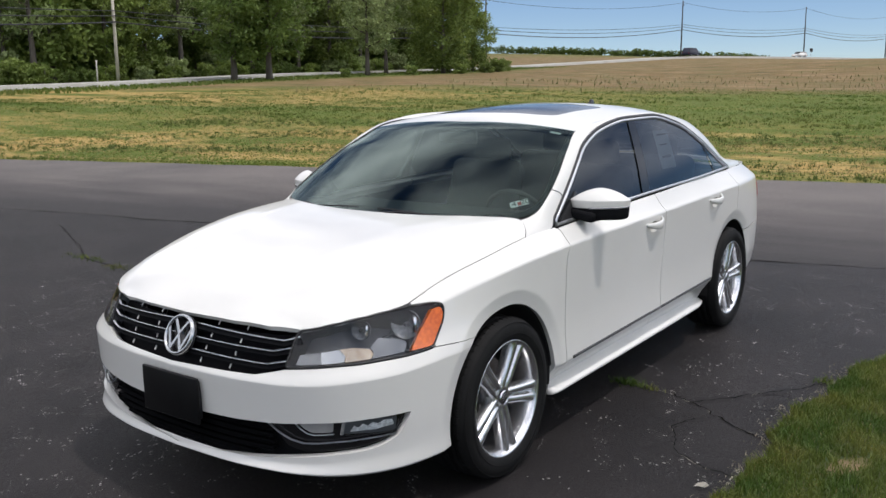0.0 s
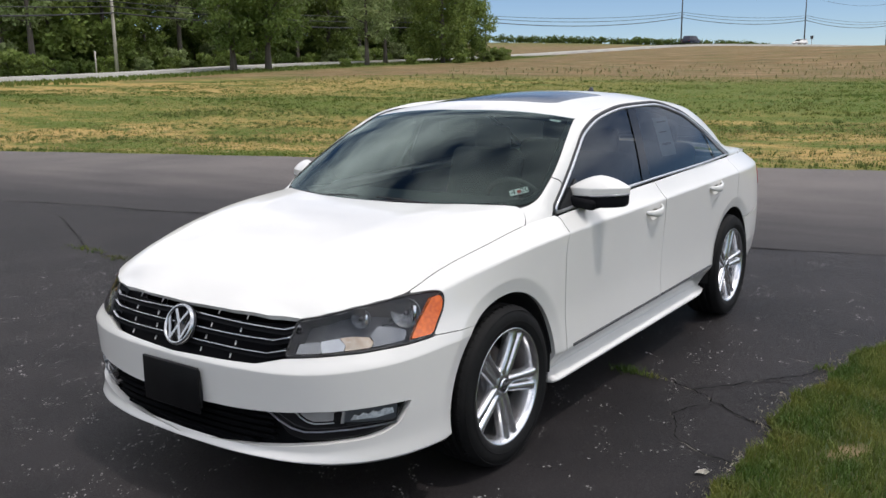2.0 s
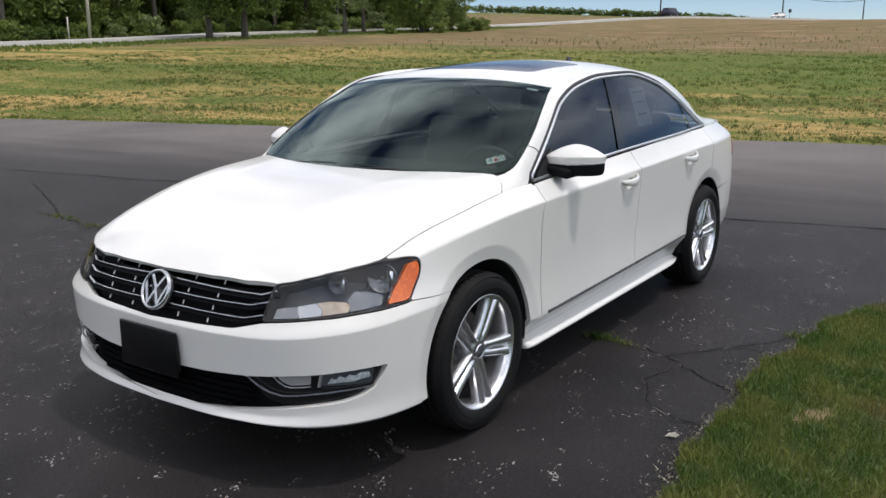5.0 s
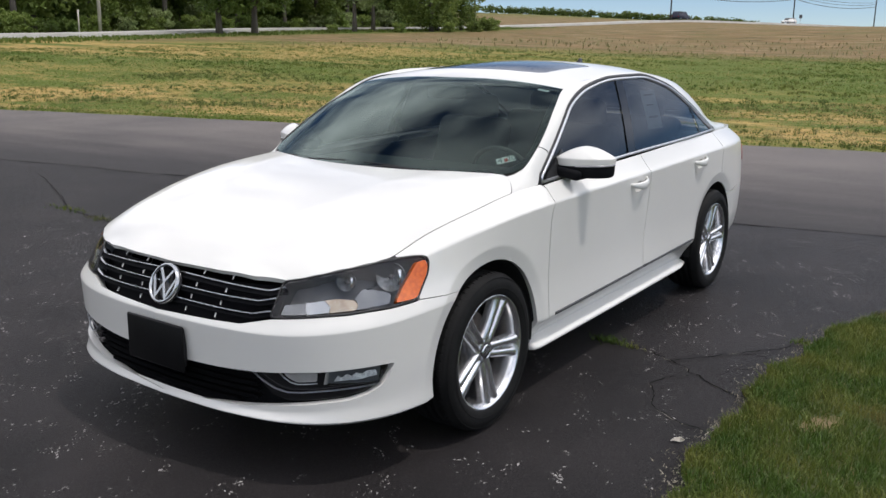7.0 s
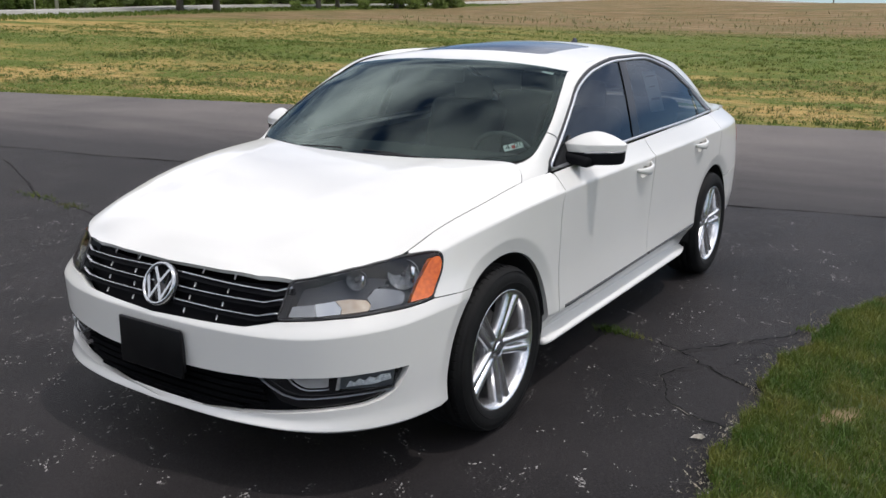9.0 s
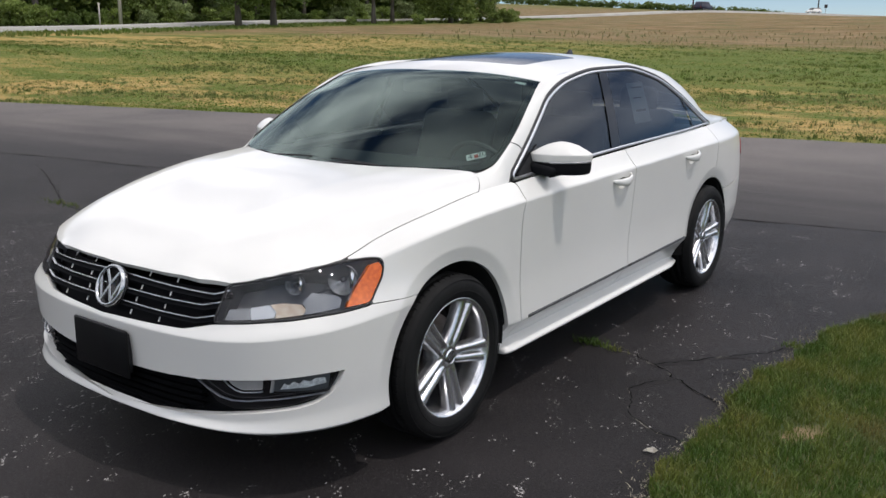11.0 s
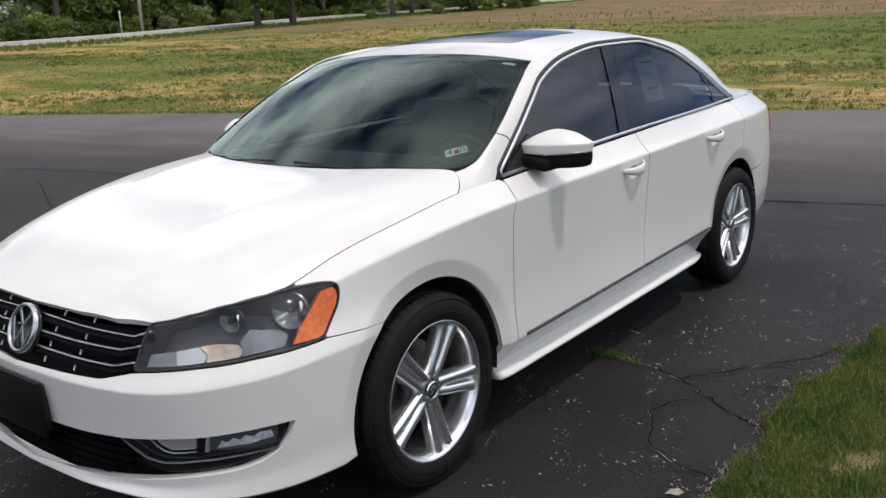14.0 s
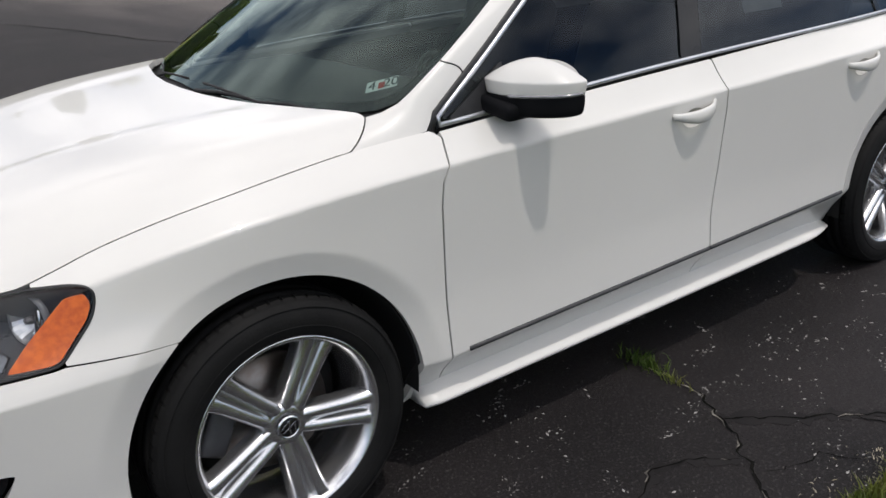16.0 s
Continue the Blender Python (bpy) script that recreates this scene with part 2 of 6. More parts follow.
let_through(M_BLADE, 0.35)
let_through(M_STRAW, 0.45)
let_through(M_WEED, 0.45)
M_LEAF = [leafy("leaf_" + k, c, c2) for k, c, c2 in (
    ("oak", (0.14, 0.195, 0.045), (0.21, 0.265, 0.065)), ("maple", (0.085, 0.13, 0.03), (0.135, 0.185, 0.044)), ("ash", (0.22, 0.28, 0.11), (0.31, 0.36, 0.16)))]


# ---- small mesh tools ----
def part(name, data, mat, parent=None, label="", smooth=True):
    """Links a bmesh or a (verts, faces) pair as one mesh object."""
    me = bpy.data.meshes.new(name)
    if isinstance(data, tuple):
        me.from_pydata([tuple(map(float, v)) for v in data[0]], [], [tuple(map(int, f)) for f in data[1]])
    else:
        data.normal_update()
        data.to_mesh(me)
        data.free()
    for mm in (mat if isinstance(mat, (list, tuple)) else [mat]):
        me.materials.append(mm)
    if smooth:
        me.polygons.foreach_set("use_smooth", [True] * len(me.polygons))
    ob = new(name, me)
    if parent:
        ob.parent = parent
    if label:
        ob["label"] = label
    return ob


def empty(name, m=None):
    e = new(name)
    if m is not None:
        e.matrix_basis = m
    return e


def join(*pairs):
    V, F, k = [], [], 0
    for v, f in pairs:
        V += list(v)
        F += [tuple(i + k for i in q) for q in f]
        k += len(v)
    return V, F


def move(pair, m):
    return [tuple(m @ Vector(v)) for v in pair[0]], pair[1]


def box(cx, cy, cz, sx, sy, sz, bevel=0.0, seg=2, m=None):
    bm = bmesh.new()
    bmesh.ops.create_cube(bm, size=1, matrix=Matrix.Translation((cx, cy, cz)) @ Matrix.Diagonal((sx, sy, sz, 1)))
    if bevel:
        bmesh.ops.bevel(bm, geom=bm.edges[:], offset=bevel, segments=seg, affect="EDGES", profile=0.5)
    if m is not None:
        bmesh.ops.transform(bm, matrix=m, verts=bm.verts[:])
    return bm


def lathe(profile, seg=48, axis="y", close=False):
    """Turns (radius, along) pairs round an axis."""
    V, F = [], []
    n = len(profile)
    for i in range(seg):
        a = 2 * math.pi * i / seg
        for r, h in profile:
            V.append((r * math.cos(a), h, r * math.sin(a)) if axis == "y" else (r * math.cos(a), r * math.sin(a), h))
    for i in range(seg):
        j = (i + 1) % seg
        for k in range(n - (0 if close else 1)):
            k2 = (k + 1) % n
            f = (i * n + k, j * n + k, j * n + k2, i * n + k2)
            F.append(f if axis == "z" else f[::-1])
    return V, F


def tube(points, radius, seg=8, cap=True):
    """A round bar along points; radius a number or one for each point."""
    pts = [Vector(p) for p in points]
    rs = radius if isinstance(radius, (list, tuple)) else [radius] * len(pts)
    V, F = [], []
    up = Vector((0, 0, 1))
    for i, p in enumerate(pts):
        d = (pts[min(i + 1, len(pts) - 1)] - pts[max(i - 1, 0)]).normalized()
        a = d.cross(up if abs(d.z) < 0.95 else Vector((1, 0, 0))).normalized()
        b = d.cross(a)
        for k in range(seg):
            t = 2 * math.pi * k / seg
            V.append(tuple(p + rs[i] * (math.cos(t) * a + math.sin(t) * b)))
    for i in range(len(pts) - 1):
        for k in range(seg):
            k2 = (k + 1) % seg
            F.append((i * seg + k, i * seg + k2, (i + 1) * seg + k2, (i + 1) * seg + k))
    if cap:
        F.append(tuple(range(seg))[::-1])
        F.append(tuple(range((len(pts) - 1) * seg, len(pts) * seg)))
    return V, F


def curve(keys, values):
    """A smooth curve through a few knots that never overshoots them."""
    x, y = np.array(keys, float), np.array(values, float)
    if x[0] > x[-1]:
        x, y = x[::-1], y[::-1]
    h = np.diff(x)
    d = np.diff(y) / h
    m = np.zeros_like(y)
    m[0], m[-1] = d[0], d[-1]
    for i in range(1, len(x) - 1):
        if d[i - 1] * d[i] > 0:
            w1, w2 = 2 * h[i] + h[i - 1], h[i] + 2 * h[i - 1]
            m[i] = (w1 + w2) / (w1 / d[i - 1] + w2 / d[i])

    def at(q):
        q = np.clip(np.asarray(q, float), x[0], x[-1])
        i = np.clip(np.searchsorted(x, q) - 1, 0, len(h) - 1)
        t = (q - x[i]) / h[i]
        return ((1 + 2 * t) * (1 - t) ** 2 * y[i] + t * (1 - t) ** 2 * h[i] * m[i]
                + t * t * (3 - 2 * t) * y[i + 1] + t * t * (t - 1) * h[i] * m[i + 1])
    return at


def dense(points, step=0.01, closed=True):
    """A polyline in the plane with points no further apart than step."""
    out = []
    pts = list(points) + ([points[0]] if closed else [])
    for a, b in zip(pts, pts[1:]):
        n = max(1, int(math.hypot(b[0] - a[0], b[1] - a[1]) / step))
        out += [(a[0] + (b[0] - a[0]) * k / n, a[1] + (b[1] - a[1]) * k / n) for k in range(n)]
    if not closed:
        out.append(points[-1])
    return out


def rounded(points, r=0.02, n=4):
    """Rounds a polygon's corners."""
    out = []
    k = len(points)
    for i in range(k):
        p, a, b = (Vector(points[j % k]) for j in (i, i - 1, i + 1))
        ra = min(r, (a - p).length * 0.45)
        rb = min(r, (b - p).length * 0.45)
        p0, p1 = p + (a - p).normalized() * ra, p + (b - p).normalized() * rb
        for j in range(n + 1):
            t = j / n
            q = p0 * (1 - t) ** 2 + p * 2 * t * (1 - t) + p1 * t * t
            out.append((q.x, q.y))
    return out


def inside(px, py, poly):
    res = np.zeros(px.shape, bool)
    n = len(poly)
    for i in range(n):
        x0, y0 = poly[i]
        x1, y1 = poly[(i + 1) % n]
        if y0 == y1:
            continue
        c = ((y0 > py) != (y1 > py)) & (px < (x1 - x0) * (py - y0) / (y1 - y0) + x0)
        res ^= c
    return res


def sheet(surf, outline, holes=(), step=0.014, lip=0.015, offset=0.0, step_v=None, flip=False):
    """A panel cut out of the surface surf(u, v): its outline and holes are polygons in u, v. lip: depth to which its edges turn in."""
    step_v = step_v or step
    o = np.array(outline)
    u0, v0 = o.min(0) - step
    u1, v1 = o.max(0) + step
    nu, nv = int((u1 - u0) / step) + 2, int((v1 - v0) / step_v) + 2
    U, Vv = np.meshgrid(u0 + step * np.arange(nu), v0 + step_v * np.arange(nv), indexing="ij")
    cu, cv = U[:-1, :-1] + step / 2, Vv[:-1, :-1] + step_v / 2
    keep = inside(cu, cv, outline)
    for hh in holes:
        keep &= ~inside(cu, cv, hh)
    idx = np.arange(nu * nv).reshape(nu, nv)
    ii, jj = np.nonzero(keep)
    quads = np.stack([idx[ii, jj], idx[ii + 1, jj], idx[ii + 1, jj + 1], idx[ii, jj + 1]], 1)
    count = {}
    for q in quads.tolist():
        for a, b in zip(q, q[1:] + q[:1]):
            key = (a, b) if a < b else (b, a)
            count[key] = count.get(key, 0) + 1 if key in count else 1
    edge = [k for k, c in count.items() if c == 1]
    rim = sorted({i for e in edge for i in e})
    fu, fv = U.ravel().copy(), Vv.ravel().copy()
    loops = [outline, *holes]
    A = np.array([p for lp in loops for p in lp])
    B = np.array([p for lp in loops for p in list(lp[1:]) + [lp[0]]])
    for i in rim:
        p = np.array((fu[i], fv[i]))
        ab = B - A
        t = np.clip(((p - A) * ab).sum(1) / np.maximum((ab ** 2).sum(1), 1e-12), 0, 1)
        c = A + ab * t[:, None]
        k = ((c - p) ** 2).sum(1).argmin()
        fu[i], fv[i] = c[k]
    used = np.unique(quads)
    back = -np.ones(nu * nv, int)
    back[used] = np.arange(len(used))
    uu, vv = fu[used], fv[used]
    P = surf(uu, vv)
    e = 0.004
    N = np.cross(surf(uu + e, vv) - surf(uu - e, vv), surf(uu, vv + e) - surf(uu, vv - e))
    N /= np.maximum(np.linalg.norm(N, axis=1, keepdims=True), 1e-9)
    if flip:
        N = -N
    P = P + N * offset
    V = [tuple(p) for p in P]
    F = [tuple(back[q][::-1]) if flip else tuple(back[q]) for q in quads]
    if lip:
        top = {}
        for i in rim:
            k = back[i]
            top[i] = len(V)
            V.append(tuple(P[k]))
            V.append(tuple(P[k] - N[k] * lip))
        own = set()
        for q in quads.tolist():
            for a, b in zip(q, q[1:] + q[:1]):
                own.add((a, b))
        for a, b in edge:
            if (a, b) not in own:
                a, b = b, a
            f = (top[b], top[a], top[a] + 1, top[b] + 1)
            F.append(f[::-1] if flip else f)
    return V, F


def mirrored(pair):
    return [(x, -y, z) for x, y, z in pair[0]], [f[::-1] for f in pair[1]]


# ---- ground ----
SPOTS = [(-34, -68.4, 2.04), (-42, -70.6, 2.27), (-54, -73.4, 2.73), (-73, -76.8, 3.55), (-101, -78.2, 4.42), (-132, -78.8, 5.57), (-170, -76.5, 7.35),
         (-198, -74.4, 8.6), (-221, -69.3, 8.95), (-244, -58.6, 9.0), (-41, -5, 0.9), (-40, -24, 1.28), (-15, -33, 1.13), (-27, -37, 1.19), (-55, -12, 1.4), (-83, -25, 2.45), (-50, -35, 2.05),
         (-105, -16, 4.3), (-200, -15, 6.3), (-351, -223, 19.0), (-377, -122, 14.0), (-60, -130, 3.2), (-100, -250, 5.0), (0, 0, 0), (0, -60, 1.5), (10, 20, 0),
         (-300, 0, 7.0), (-150, 60, 4.0), (-400, 100, 6.0)]
SP = np.array(SPOTS, float)


def kernel(d2):
    return np.sqrt(d2 + 18.0 ** 2)


_K = kernel(((SP[:, None, :2] - SP[None, :, :2]) ** 2).sum(2))
_W = np.linalg.solve(_K, SP[:, 2])


def edge_distance(x, y):
    """How far beyond the driveway's far edge a place lies."""
    return (x + 10.75) * -0.976 + (y + 10.0) * -0.217 + 0.0035 * np.minimum(y + 10.0, 0) ** 2


def ground_height(x, y):
    x, y = np.asarray(x, float), np.asarray(y, float)
    r = np.minimum(1.0, 520.0 / np.maximum(np.hypot(x, y), 1e-6))
    xx, yy = x * r, y * r
    h = sum(w * kernel((xx - p[0]) ** 2 + (yy - p[1]) ** 2) for w, p in zip(_W, SP))
    t = np.clip(edge_distance(x, y) / 16.0, 0, 1)
    t = t * t * (3 - 2 * t)
    return h * t + 0.03 * np.clip(edge_distance(x, y) / 0.15, 0, 1) - 0.03


def grid_sheet(xs, ys, fn):
    X, Y = np.meshgrid(xs, ys, indexing="ij")
    Z = fn(X, Y)
    n, m = X.shape
    V = np.stack([X, Y, Z], 2).reshape(-1, 3)
    idx = np.arange(n * m).reshape(n, m)
    F = np.stack([idx[:-1, :-1], idx[1:, :-1], idx[1:, 1:], idx[:-1, 1:]], 2).reshape(-1, 4)
    return V, F


def spaced(lo, a, b, hi, fine, coarse):
    left = a - np.geomspace(1, a - lo + 1, coarse)[::-1] + 1
    right = b + np.geomspace(1, hi - b + 1, coarse) - 1
    return np.unique(np.concatenate([left[:-1], np.arange(a, b, fine), right]))


def field_material():
    m = bpy.data.materials.new("field")
    m.use_nodes = True
    n, l = m.node_tree.nodes, m.node_tree.links
    b = n["Principled BSDF"]
    b.inputs["Roughness"].default_value = 0.95
    b.inputs["Specular IOR Level"].default_value = 0.15
    co = n.new("ShaderNodeTexCoord")

    def noise_of(scale, detail, lo, hi_, stretch):
        mp = n.new("ShaderNodeMapping")
        mp.inputs["Scale"].default_value = stretch
        mp.inputs["Rotation"].default_value = (0, 0, 0.25)
        t = n.new("ShaderNodeTexNoise")
        t.inputs["Scale"].default_value, t.inputs["Detail"].default_value = scale, detail
        r = n.new("ShaderNodeMapRange")
        r.inputs["From Min"].default_value, r.inputs["From Max"].default_value = lo, hi_
        l.new(co.outputs["Object"], mp.inputs["Vector"])
        l.new(mp.outputs["Vector"], t.inputs["Vector"])
        l.new(t.outputs["Fac"], r.inputs["Value"])
        return r.outputs["Result"]

    def mix(fac, a, c):
        x = n.new("ShaderNodeMix")
        x.data_type = "RGBA"
        l.new(fac, x.inputs["Factor"])
        for key, v in (("A", a), ("B", c)):
            if isinstance(v, tuple):
                x.inputs[key].default_value = (*v, 1)
            else:
                l.new(v, x.inputs[key])
        return x.outputs["Result"]

    def band(lo0, lo1, hi0, hi1):
        """1 between two distances across the field, measured square to the driveway's edge."""
        d = n.new("ShaderNodeVectorMath")
        d.operation = "DOT_PRODUCT"
        d.inputs[1].default_value = (-0.973, -0.229, 0)
        l.new(co.outputs["Object"], d.inputs[0])
        w = n.new("ShaderNodeMath")
        w.operation = "ADD"
        l.new(d.outputs["Value"], w.inputs[0])
        wob = n.new("ShaderNodeMath")
        wob.operation = "MULTIPLY"
        wob.inputs[1].default_value = 6.0
        l.new(noise_of(0.12, 5, 0.3, 0.7, (1, 1, 1)), wob.inputs[0])
        l.new(wob.outputs["Value"], w.inputs[1])
        up = n.new("ShaderNodeMapRange")
        up.inputs["From Min"].default_value, up.inputs["From Max"].default_value = lo0, lo1
        dn = n.new("ShaderNodeMapRange")
        dn.inputs["From Min"].default_value, dn.inputs["From Max"].default_value = hi0, hi1
        dn.inputs["To Min"].default_value, dn.inputs["To Max"].default_value = 1, 0
        l.new(w.outputs["Value"], up.inputs["Value"])
        l.new(w.outputs["Value"], dn.inputs["Value"])
        q = n.new("ShaderNodeMath")
        q.operation = "MULTIPLY"
        l.new(up.outputs["Result"], q.inputs[0])
        l.new(dn.outputs["Result"], q.inputs[1])
        return q.outputs["Value"]

    def left_part():
        """1 where the field runs towards the woods."""
        sx = n.new("ShaderNodeSeparateXYZ")
        l.new(co.outputs["Object"], sx.inputs["Vector"])
        up = n.new("ShaderNodeMapRange")
        up.inputs["From Min"].default_value, up.inputs["From Max"].default_value = -12, -34
        l.new(sx.outputs["Y"], up.inputs["Value"])
        return up.outputs["Result"]

    def road_side():
        """1 on the green verge along the road."""
        sx = n.new("ShaderNodeSeparateXYZ")
        l.new(co.outputs["Object"], sx.inputs["Vector"])
        up = n.new("ShaderNodeMapRange")
        up.inputs["From Min"].default_value, up.inputs["From Max"].default_value = -58, -64
        l.new(sx.outputs["Y"], up.inputs["Value"])
        lf = n.new("ShaderNodeMapRange")
        lf.inputs["From Min"].default_value, lf.inputs["From Max"].default_value = -125, -100
        l.new(sx.outputs["X"], lf.inputs["Value"])
        return both(up.outputs["Result"], lf.outputs["Result"])

    def both(a, c):
        q = n.new("ShaderNodeMath")
        q.operation = "MULTIPLY"
        l.new(a, q.inputs[0])
        l.new(c, q.inputs[1])
        return q.outputs["Value"]

    green = mix(noise_of(0.35, 9, 0.3, 0.7, (1, 1, 1)), (0.068, 0.104, 0.016), (0.115, 0.134, 0.027))
    green = mix(noise_of(4.5, 6, 0.57, 0.72, (1, 0.6, 1)), green, (0.20, 0.16, 0.058))
    straw = mix(noise_of(1.4, 8, 0.3, 0.7, (1, 1, 1)), (0.30, 0.20, 0.065), (0.38, 0.27, 0.10))
    straw = mix(noise_of(2.6, 7, 0.50, 0.66, (1, 0.6, 1)), straw, (0.13, 0.14, 0.04))
    out = mix(both(noise_of(0.33, 9, 0.42, 0.56, (1.6, 0.7, 1)), band(12.5, 16, 21, 29)), green, straw)
    out = mix(both(noise_of(0.22, 9, 0.36, 0.50, (1.8, 0.5, 1)), both(left_part(), band(30, 36, 50, 58))), out, straw)
    stubble = mix(noise_of(0.3, 9, 0.35, 0.65, (1.5, 0.5, 1)), (0.20, 0.125, 0.062), (0.13, 0.115, 0.045))
    stubble = mix(noise_of(1.1, 9, 0.50, 0.62, (1.6, 0.3, 1)), stubble, (0.10, 0.082, 0.035))
    stubble = mix(noise_of(0.8, 9, 0.54, 0.66, (1.2, 0.25, 1)), stubble, (0.27, 0.185, 0.105))
    out = mix(band(50, 60, 300, 420), out, stubble)
    out = mix(road_side(), out, green)
    l.new(out, b.inputs["Base Color"])
    t = n.new("ShaderNodeTexNoise")
    t.inputs["Scale"].default_value, t.inputs["Detail"].default_value = 9, 6
    bp = n.new("ShaderNodeBump")
    bp.inputs["Strength"].default_value, bp.inputs["Distance"].default_value = 1.0, 0.12
    l.new(co.outputs["Object"], t.inputs["Vector"])
    l.new(t.outputs["Fac"], bp.inputs["Height"])
    l.new(bp.outputs["Normal"], b.inputs["Normal"])
    return m


ground = part("ground", grid_sheet(spaced(-1800, -130, 14, 900, 1.6, 40), spaced(-1500, -95, 20, 1200, 1.6, 40), ground_height), field_material())
tagged(ground, "mown field with green and straw-dry grass rising to a stubble hill", "field", kind="structure")


def flat_patch(name, outline, z, mat, label, category, step=0.5, thick=0.03):
    bm = bmesh.new()
    vs = [bm.verts.new((x, y, z)) for x, y in outline]
    f = bm.faces.new(vs)
    if f.calc_area() and f.normal.z < 0:
        f.normal_flip()
    r = bmesh.ops.extrude_face_region(bm, geom=[f])
    for v in r["geom"]:
        if isinstance(v, bmesh.types.BMVert):
            v.co.z -= thick
    bmesh.ops.recalc_face_normals(bm, faces=bm.faces[:])
    ob = part(name, bm, mat, smooth=False)
    return tagged(ob, label, category, kind="structure")


def edge_x(y, shift=0.0):
    """x of the driveway's far edge at y."""
    return -10.75 - (y + 10.0) * 0.217 / 0.976 + 0.0035 * min(y + 10.0, 0) ** 2 / 0.976 + shift + 0.05 * math.sin(y * 2.3) + 0.03 * math.sin(y * 5.1)


def seam_x(y):
    return -5.2 - 0.195 * y + 0.04 * math.sin(y * 1.7) + 0.02 * math.sin(y * 4.3)


ys = [-40 + 0.5 * i for i in range(101)]
flat_patch("driveway", [(seam_x(y), y) for y in ys if y > -16] + [(14, 10), (14, -40), (seam_x(-16) + 3, -40), (seam_x(-16), -16)], 0.0,
           M_ASPHALT, "black sealed asphalt driveway with fine cracks and light specks", "driveway")
flat_patch("lane", [(edge_x(y), y) for y in ys] + [(seam_x(10) + 0.0, 10)] + [(seam_x(y) + 0.02, y) for y in ys[::-1] if y > -16] + [(seam_x(-16) + 3.0, -40)], -0.006,
           M_ASPHALT_OLD, "worn grey-brown asphalt lane beside the field", "driveway")

# road across the far side of the field
def road_y(x):
    return float(curve([-420, -300, -244, -220, -198, -170, -133, -102, -74, -55, -35, 60, 200], [30, -30, -59, -69, -74, -76.5, -78.8, -78.2, -76.5, -73.4, -68.4, -40, 20])(x))


rv, rf = [], []
rx = list(np.arange(120, -420, -3.0))
for i, x in enumerate(rx):
    y = road_y(x)
    dx, dy = -6.0, road_y(x - 3) - road_y(x + 3)
    L = math.hypot(dx, dy)
    nx, ny = -dy / L, dx / L
    for o in (-3.6, 3.6):
        px, py = x + nx * o, y + ny * o
        rv.append((px, py, float(ground_height(x, y)) + 0.35))
    for o in (3.9, -3.9):
        rv.append((x + nx * o, y + ny * o, float(ground_height(x, y)) - 0.4))
    if i:
        a = (i - 1) * 4
        for k in range(4):
            rf.append((a + k, a + (k + 1) % 4, a + 4 + (k + 1) % 4, a + 4 + k))
road = part("road", (rv, rf), M_CONCRETE, smooth=False)
tagged(road, "pale grey country road along the field's far side", "road", kind="structure")

# lawn beside the driveway
LAWN_EDGE = [(9, 1.95), (4, 1.84), (1.5, 1.80), (0.5, 1.78), (-0.34, 1.745), (-0.95, 1.72), (-1.67, 1.765), (-2.5, 1.91), (-3.1, 2.15), (-3.7, 2.6), (-4.2, 3.4), (-4.5, 5), (-4.6, 9.5)]
_lc = curve([p[0] for p in LAWN_EDGE[:10]], [p[1] for p in LAWN_EDGE[:10]])


def lawn_edge_y(x):
    return float(_lc(x)) + 0.025 * math.sin(x * 6.3) + 0.018 * math.sin(x * 15.1 + 1) + 0.012 * math.sin(x * 33)


edge_pts = [(9 - 0.05 * i, lawn_edge_y(9 - 0.05 * i)) for i in range(int(12.7 / 0.05))] + [(-4.2, 3.4), (-4.5, 5), (-4.6, 9.5), (9, 9.5)]
flat_patch("lawn", edge_pts, 0.022, M_TURF, "green lawn with a bald dry patch beside the driveway", "lawn", thick=0.05)


def blades(count, place, height, width, seed, spread=0.5):
    rnd = np.random.RandomState(seed)
    P = place(rnd, count)
    n = len(P)
    a = rnd.rand(n) * 2 * np.pi
    h = height * (0.55 + 0.75 * rnd.rand(n))
    w = width * (0.7 + 0.6 * rnd.rand(n))
    lean = spread * rnd.rand(n) * h
    la = rnd.rand(n) * 2 * np.pi
    side = np.stack([np.cos(a), np.sin(a), np.zeros(n)], 1) * w[:, None] / 2
    tip = P + np.stack([np.cos(la) * lean, np.sin(la) * lean, h], 1)
    mid = P + np.stack([np.cos(la) * lean * 0.3, np.sin(la) * lean * 0.3, h * 0.6], 1)
    V = np.stack([P - side, P + side, mid + side * 0.7, mid - side * 0.7, tip], 1).reshape(-1, 3)
    k = np.arange(n)[:, None] * 5
    Q = k + np.array([[0, 1, 2, 3]])
    T = k + np.array([[3, 2, 4]])
    return V, [tuple(q) for q in Q.tolist()] + [tuple(t) for t in T.tolist()]


def on_lawn(rnd, count):
    x = -4.4 + 6.4 * rnd.rand(count) ** 1.0
    y = np.array([lawn_edge_y(v) for v in x]) - 0.035 + 2.3 * rnd.rand(count) ** 1.2
    bald = np.exp(-(((x + 0.85) / 0.13) ** 2 + ((y - 2.035 + 0.35 * (x + 0.85)) / 0.07) ** 2) ** 1.2)
    keep = (rnd.rand(count) > bald * 0.85) & (x > -4.2)
    return np.stack([x[keep], y[keep], np.full(keep.sum(), 0.015)], 1)


lawn_grass = part("lawn_grass", blades(190000, on_lawn, 0.042, 0.0046, 3, 1.0), M_BLADE, smooth=False)
tagged(lawn_grass, "short green lawn grass blades", "grass", kind="stuff")
dry_grass = part("dry_grass", blades(15000, on_lawn, 0.026, 0.004, 4, 1.5), M_STRAW, smooth=False)
tagged(dry_grass, "dry straw-coloured blades among the lawn", "grass", kind="stuff")


